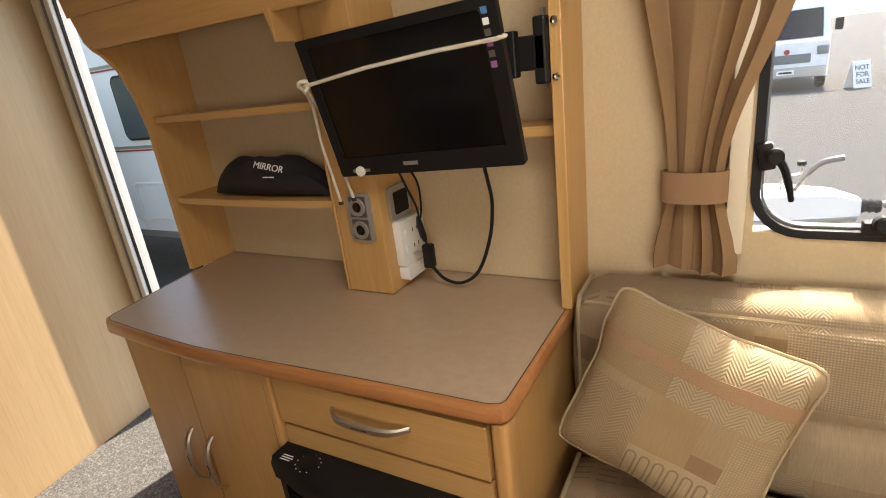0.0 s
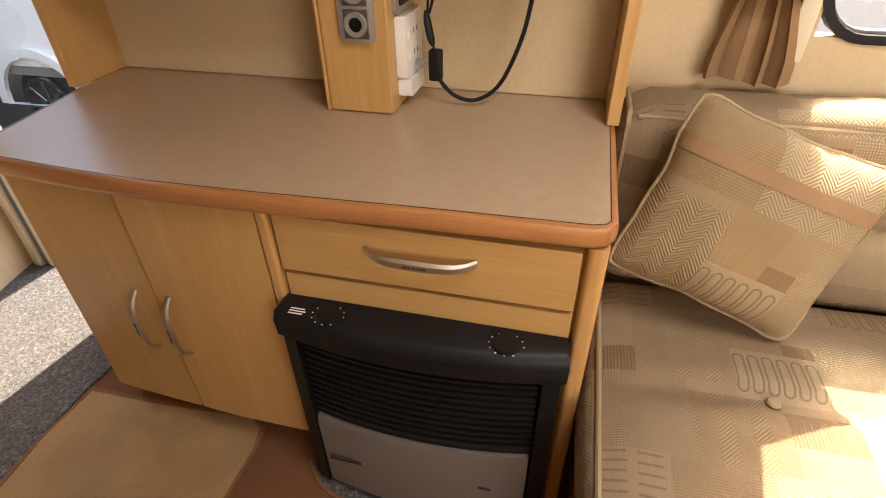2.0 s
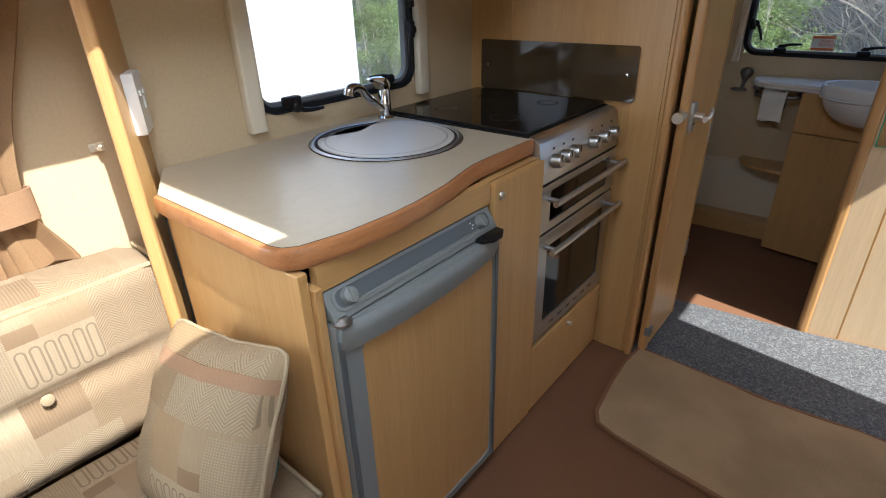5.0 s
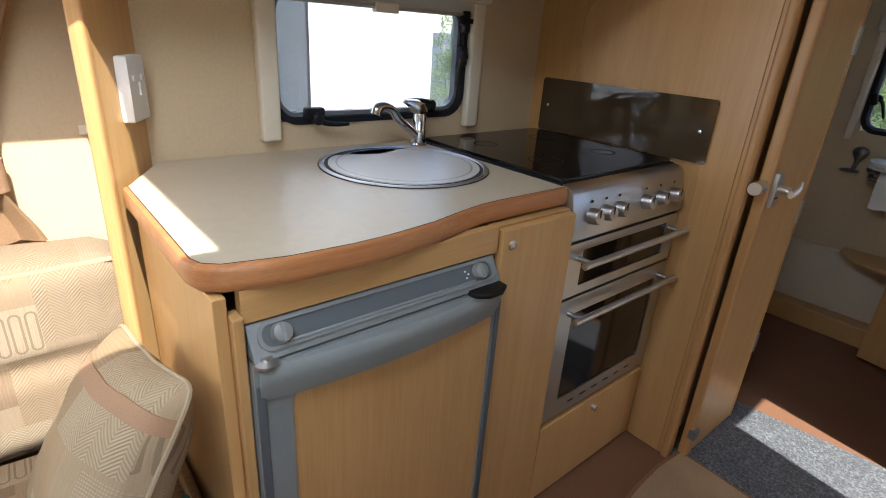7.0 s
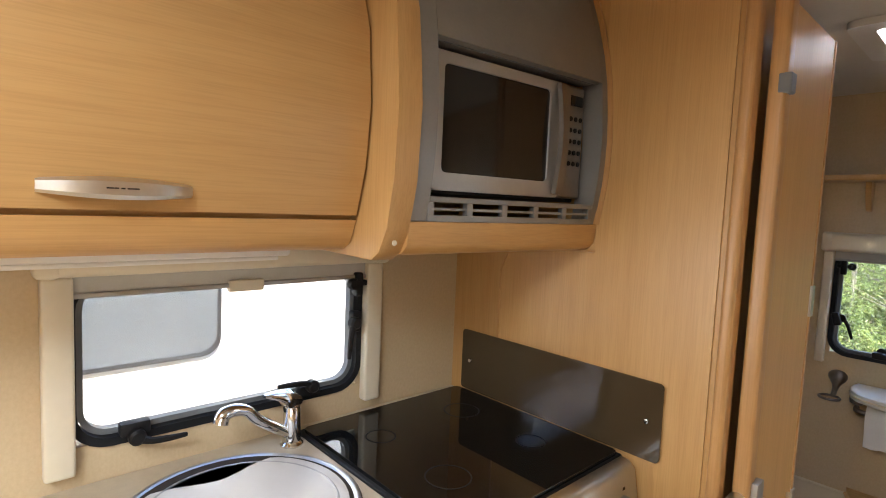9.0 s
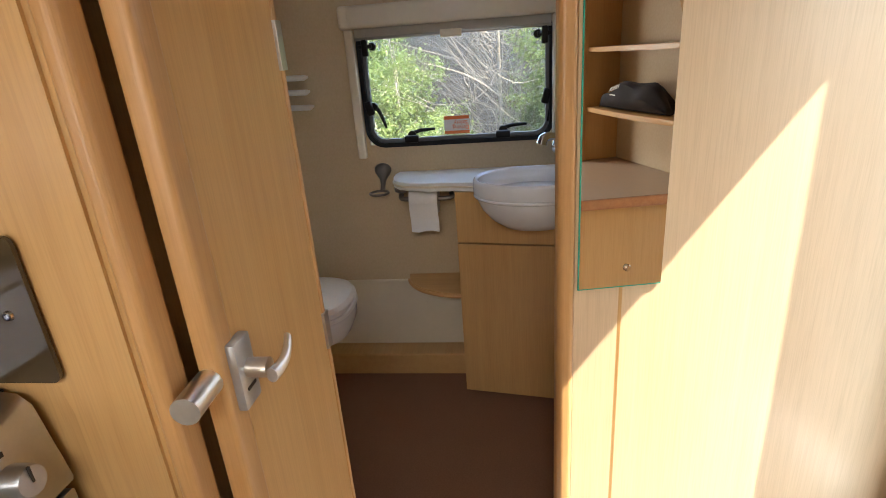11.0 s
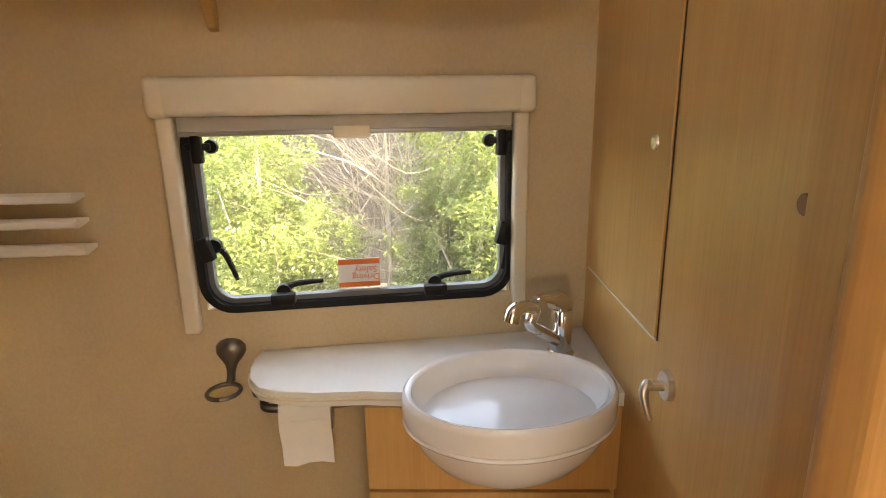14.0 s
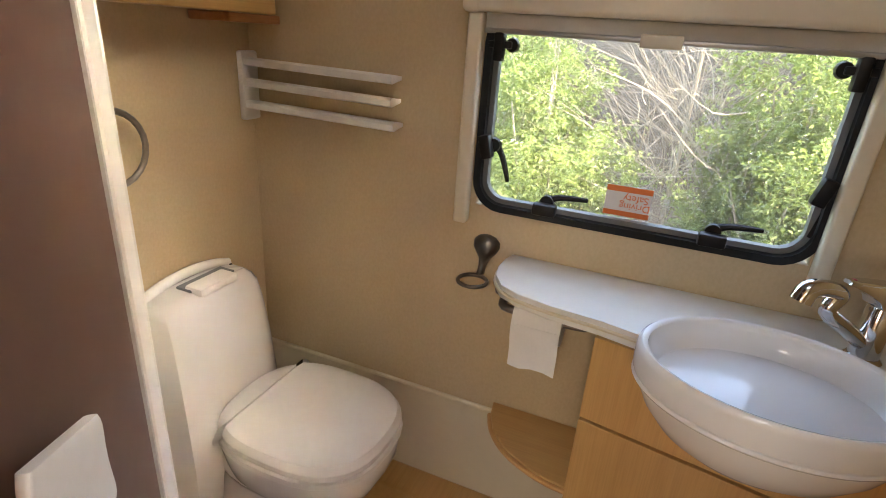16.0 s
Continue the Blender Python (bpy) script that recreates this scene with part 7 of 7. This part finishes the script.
parked_caravan((7.4, 21.5, ZG), 0, 6.0, "white caravan parked far across the yard", -1.0, [(-2.2, -1.0, 1.4, 1.9), (0.2, 1.4, 1.4, 1.9)], (1.3,), [])
parked_caravan((-6.5, 24.0, ZG), 0, 7.0, "white caravan parked far across the yard", 0.0, [(-2.2, -1.0, 1.4, 1.9), (0.2, 1.4, 1.4, 1.9)], (1.3,), [])


def lettering(name, text, size, m, mat, parent, depth=0.0005):
    cu = bpy.data.curves.new("letters", "FONT")
    cu.body, cu.size, cu.align_x, cu.align_y, cu.extrude = text, size, "CENTER", "CENTER", depth
    ob = new("letters", cu)
    me = bpy.data.meshes.new_from_object(ob)
    bpy.data.objects.remove(ob)
    g_ = bmesh.new()
    g_.from_mesh(me)
    g_.transform(m)
    return part(name, g_, mat, parent)


sg = thing("board_sign", (2.48, 18.0, ZG), "white A-frame board reading NOT FOR SALE", "sign")
for s_, nm in ((-1, "front_board"), (1, "rear_board")):
    part(nm, loft([[(2.12 + a * 0.72, 17.6 + s_ * y_ + d_, ZG + z) for a in (0, 1) for d_ in ((0, 0.02) if a == 0 else (0.02, 0))] for y_, z in ((0.30, 0.02), (0.03, 1.05))]), M_WPRINT, sg)
for k, w_ in enumerate(("NOT", "FOR", "SALE")):
    lettering("lettering", w_, 0.27, Matrix.Translation((2.48, 17.3 + 0.262 * (0.78 - 0.27 * k) - 0.014, ZG + 0.80 - 0.27 * k)) @ pose(0, 0, 0, 75, 0, 0), M_DARK, sg, 0.004)

sg.scale = (0.62, 0.62, 0.62)
sg.location.x += 0.35
sg.rotation_euler.z = radians(28)

# drawbar of a neighbouring trailer under the lounge window
db_ = thing("trailer_drawbar", (0.88, 4.9, ZG), "white A-frame trailer drawbar with brake lever and jockey wheel", "trailer")
bx0, by0, bz0 = 0.58, 4.9, -0.06
part("cover", loft([[(bx0 + x_, by0 + a * w_, bz0 + c_) for a, c_ in ((-1, 0), (1, 0), (0.8, h_), (-0.8, h_))] for x_, w_, h_ in ((-0.35, 0.30, 0.10), (0.0, 0.26, 0.16), (0.35, 0.15, 0.15), (0.52, 0.08, 0.10))]), M_CARWHITE, db_, "white moulded cover", smooth=True)
part("beam", tube([(bx0 - 0.6, by0 - 0.4, bz0 - 0.05), (bx0 + 0.5, by0, bz0 - 0.03)], 0.04, 8, None, 1), M_SILV, db_)
part("beam", tube([(bx0 - 0.6, by0 + 0.4, bz0 - 0.05), (bx0 + 0.5, by0, bz0 - 0.03)], 0.04, 8, None, 1), M_SILV, db_)
part("brake_lever", tube([(bx0 + 0.12, by0, bz0 + 0.14), (bx0 + 0.20, by0, bz0 + 0.27), (bx0 + 0.28, by0, bz0 + 0.36), (bx0 + 0.40, by0, bz0 + 0.39)], 0.018, 8, None, 4, (0.7, 0.8, 1.2, 1.2)), M_PEWTER, db_, smooth=True)
part("crank", tube([(bx0 + 0.05, by0 + 0.06, bz0 + 0.14), (bx0 + 0.06, by0 + 0.06, bz0 + 0.24), (bx0 + 0.16, by0 + 0.06, bz0 + 0.27), (bx0 + 0.165, by0 + 0.06, bz0 + 0.33)], 0.010, 8, None, 3), M_STEEL, db_, smooth=True)
part("crank_knob", lathe([(0, 0), (0.028, 0), (0.03, 0.03), (0, 0.035)], (bx0 + 0.165, by0 + 0.06, bz0 + 0.33), 12), M_BLK, db_, smooth=True)
part("bellows", tube([(bx0 + 0.50 + 0.02 * k, by0, bz0 + 0.05) for k in range(8)], 0.05, 14, None, 1, (1, 0.8, 1, 0.8, 1, 0.8, 1, 0.8)), M_RUB, db_)
part("coupling", tube([(bx0 + 0.65, by0, bz0 + 0.06), (bx0 + 0.80, by0, bz0 + 0.12), (bx0 + 0.86, by0, bz0 + 0.30), (bx0 + 0.80, by0, bz0 + 0.36)], 0.025, 8, None, 4), M_PEWTER, db_, smooth=True)
part("jockey_wheel", tube([(bx0 + 0.3, by0 + 0.1, bz0), (bx0 + 0.3, by0 + 0.1, ZG + 0.08)], 0.025, 8, None, 1), M_STEEL, db_)
part("wheel", lathe([(0, -0.03), (0.09, -0.03), (0.10, 0), (0.09, 0.03), (0, 0.03)], (bx0 + 0.3, by0 + 0.1, ZG + 0.10), 16, (1, 1), TOY), M_TYRE, db_)

# sockets and cables on the divider
so = thing("round_sockets", (-0.44, 1.385, 0.94), "satin plate with two round black sockets", "socket")
part("plate", prism(rrect(-0.478, -0.410, 0.882, 1.002, 0.010), 1.3795, 1.3875, "y", 0.002), M_SILV, so, smooth=True)
for z in (0.970, 0.914):
    part("insert", box(-0.468, -0.420, 1.3775, 1.3796, z - 0.025, z + 0.025, 0.001), M_PEWTER, so)
    part("socket", lathe([(0.0, 0.001), (0.012, 0.001), (0.013, 0.004), (0.021, 0.005), (0.022, 0), (0, 0)], (-0.444, 1.3774, z), 20, (1, 1), TOYN), M_SILV, so, smooth=True)
    part("bore", lathe([(0, 0), (0.0125, 0), (0.0125, 0.002), (0, 0.002)], (-0.444, 1.3765, z), 16, (1, 1), TOYN), M_BLKG, so)
ss = thing("aerial_socket", (-0.387, 1.46, 0.96), "satin plate with a dark socket", "socket")
part("plate", prism(rrect(1.418, 1.508, 0.922, 1.004, 0.010), -0.3875, -0.379, "x", 0.002), M_SILV, ss, smooth=True)
part("insert", prism(rrect(1.434, 1.492, 0.936, 0.990, 0.004), -0.3792, -0.3765, "x", 0.001), M_BLK, ss)
ps = thing("power_socket", (-0.387, 1.48, 0.85), "white double power socket with a plug-in box below", "socket")
part("plate", prism(rrect(1.425, 1.532, 0.805, 0.920, 0.004), -0.3875, -0.366, "x", 0.003), M_WPL, ps, smooth=True)
for z in (0.885, 0.845):
    part("switch", prism(rrect(1.44, 1.452, z - 0.008, z + 0.008, 0.002), -0.3662, -0.363, "x", 0.001), M_WPL, ps)
    for k in (0, 1):
        part("pin_slot", box(-0.3662, -0.3655, 1.475 + 0.02 * k, 1.478 + 0.02 * k, z - 0.004, z + 0.006), M_DARK, ps)
part("adapter", prism(rrect(1.428, 1.520, 0.770, 0.803, 0.003), -0.3875, -0.360, "x", 0.003), M_WPL, ps, smooth=True)
cb = thing("tv_cable", (-0.2, 1.46, 0.80), "black television cables looping down to a plug", "cable")
part("cable", tube([(-0.120, 1.385, 1.09), (-0.130, 1.43, 1.02), (-0.139, 1.462, 0.96), (-0.155, 1.47, 0.879), (-0.191, 1.47, 0.794), (-0.237, 1.465, 0.760), (-0.283, 1.462, 0.768), (-0.315, 1.463, 0.800)], 0.0042, 8, None, 6), M_RUB, cb, smooth=True)
part("plug_block", box(-0.332, -0.306, 1.452, 1.474, 0.795, 0.855, 0.004), M_BLK, cb, smooth=True)
part("usb_plug", box(-0.36, -0.333, 1.457, 1.469, 0.825, 0.834, 0.001), M_STEEL, cb)
part("cable", tube([(-0.32, 1.37, 1.08), (-0.325, 1.42, 1.00), (-0.330, 1.455, 0.945), (-0.334, 1.463, 0.90), (-0.32, 1.463, 0.85)], 0.0026, 6, None, 5), M_RUB, cb, smooth=True)
part("cable", tube([(-0.295, 1.37, 1.08), (-0.298, 1.42, 1.02), (-0.318, 1.455, 0.955), (-0.330, 1.463, 0.92)], 0.0026, 6, None, 5), M_RUB, cb, smooth=True)
part("inline_switch", tube([(-0.336, 1.463, 0.925), (-0.334, 1.463, 0.905), (-0.328, 1.463, 0.875), (-0.324, 1.463, 0.862)], 0.008, 8, None, 3, (0.5, 1, 1, 0.5)), M_BLK, cb, smooth=True)


def rope(pts, r, parent, name="strand"):
    """Three strands twisted along a line."""
    for k in range(3):
        out_, n_ = [], len(pts) - 1
        P_ = [Vector(p) for p in pts]
        L_ = sum((b_ - a_).length for a_, b_ in zip(P_, P_[1:]))
        steps = max(12, int(L_ / 0.0022))
        d_acc = [0.0]
        for a_, b_ in zip(P_, P_[1:]):
            d_acc.append(d_acc[-1] + (b_ - a_).length)
        for i in range(steps + 1):
            s_ = L_ * i / steps
            x_ = [float(np.interp(s_, d_acc, [p[q] for p in P_])) for q in range(3)]
            a_ = 2 * math.pi * (s_ / 0.015 + k / 3)
            seg = max(j for j in range(n_) if d_acc[j] <= s_ + 1e-9) if s_ < L_ else n_ - 1
            d_ = (P_[seg + 1] - P_[seg]).normalized()
            o1 = d_.orthogonal().normalized()
            o2 = d_.cross(o1)
            out_.append(Vector(x_) + (o1 * math.cos(a_) + o2 * math.sin(a_)) * r * 0.55)
        part(name, tube(out_, r * 0.62, 5, None, 1), M_ROPE, parent, smooth=True)


rp_ = thing("rope", (-0.25, 1.33, 1.26), "cream twisted rope tied round the television", "rope")
fw = W * sgn
def tvpt(u, v, d):
    return tuple(bl + U * u + V * v + fw * d)
rope([tvpt(0.434, 0.222, -0.005), tvpt(0.425, 0.222, 0.011), tvpt(0.30, 0.222, 0.011), tvpt(0.15, 0.217, 0.011), tvpt(0.0, 0.205, 0.012), tvpt(-0.012, 0.203, 0.008)], 0.0036, rp_)
rope([tvpt(-0.012, 0.203, 0.010), (-0.490, 1.345, 1.20), (-0.492, 1.352, 1.12), (-0.486, 1.360, 1.05), (-0.480, 1.366, 0.985)], 0.0032, rp_)
rope([tvpt(-0.008, 0.200, 0.012), (-0.470, 1.340, 1.20), (-0.460, 1.348, 1.12), (-0.448, 1.358, 1.05), (-0.440, 1.366, 0.995)], 0.0032, rp_)
kn = tvpt(-0.010, 0.203, 0.012)
part("knot", tube([(kn[0] + 0.011 * math.cos(a), kn[1] + 0.008 * math.sin(2 * a), kn[2] + 0.011 * math.sin(a)) for a in [0.7 * i for i in range(11)]], 0.0042, 7, None, 3), M_ROPE, rp_, smooth=True)
for q in ((-0.480, 1.366, 0.982), (-0.440, 1.366, 0.992)):
    part("burnt_end", lathe([(0, 0), (0.006, 0.001), (0.006, 0.008), (0, 0.009)], (q[0], q[1], q[2] - 0.004), 8), M_DARK, rp_)

bg = thing("mirror_bag", (-0.78, 1.46, 0.977), "black cloth mirror bag lying on the shelf", "bag")
secs = []
for i in range(25):
    t = i / 24
    h_ = 0.112 * (math.sin(math.pi * min(1, t * 1.0 + 0.02)) ** 0.6) * (0.85 + 0.25 * (1 - t))
    w_ = 0.062 * math.sin(math.pi * (0.04 + 0.92 * t)) ** 0.5
    ring_ = []
    for k in range(18):
        a = math.pi * 2 * k / 18
        q = noise.noise(Vector((t * 5, math.cos(a) * 1.5, math.sin(a) * 1.5))) * 0.012
        ring_.append((-1.005 + 0.445 * t, 1.462 + (w_ + q) * math.cos(a), 0.9775 + max(0.0, (h_ / 2) * (1 + math.sin(a)) + q * (1 + math.sin(a)))))
    secs.append(ring_)
part("cloth", loft(secs), M_BAG, bg, smooth=True)
lettering("lettering", "MIRROR", 0.025, Matrix.Translation((-0.735, 1.4055, 1.062)) @ pose(0, 0, 0, 62, 12, 8), M_WPRINT, bg)
part("lettering_bar", box(-0.755, -0.715, 1.3985, 1.3995, 1.036, 1.039), M_WPRINT, bg)

st = thing("window_sticker", (XR, 0.445, 0.95), "white and orange sticker reading Driving Safety upside down", "sticker")
SX = XR - 0.0306
part("sheet", box(SX - 0.0006, SX, 0.402, 0.494, 0.952, 1.018), M_WPRINT, st)
part("band", box(SX, SX + 0.0006, 0.402, 0.494, 1.005, 1.017), M_ORANGE, st, "orange band")
part("band", box(SX, SX + 0.0006, 0.402, 0.494, 0.953, 0.964), M_ORANGE, st, "orange band")
for k, w_ in enumerate(("Driving", "Safety")):
    lettering("lettering", w_, 0.021, Matrix.Translation((SX + 0.001, 0.463, 0.976 + 0.017 * k)) @ pose(0, 0, 0, 90, 0, 90) @ pose(0, 0, 0, 0, 0, 180), M_ORANGE, st, 0.0002)

# roof light frames
for nm, rf in (("roof_light_1", ROOF1), ("roof_light_2", ROOF2)):
    rl = thing(nm, ((rf[0] + rf[1]) / 2, (rf[2] + rf[3]) / 2, ZC), "white framed roof light", "roof light", kind="structure")
    part("frame", ring(rrect(rf[0] - 0.04, rf[1] + 0.04, rf[2] - 0.04, rf[3] + 0.04, 0.03), rrect(rf[0] + 0.012, rf[1] - 0.012, rf[2] + 0.012, rf[3] - 0.012, 0.02), ZC - 0.018, ZC - 0.001), M_WPL, rl, smooth=True)
    if nm.endswith("2"):
        dm = part("dome", prism(rrect(rf[0] - 0.01, rf[1] + 0.01, rf[2] - 0.01, rf[3] + 0.01, 0.02), ZC + 0.036, ZC + 0.040), M_OPAL, rl)
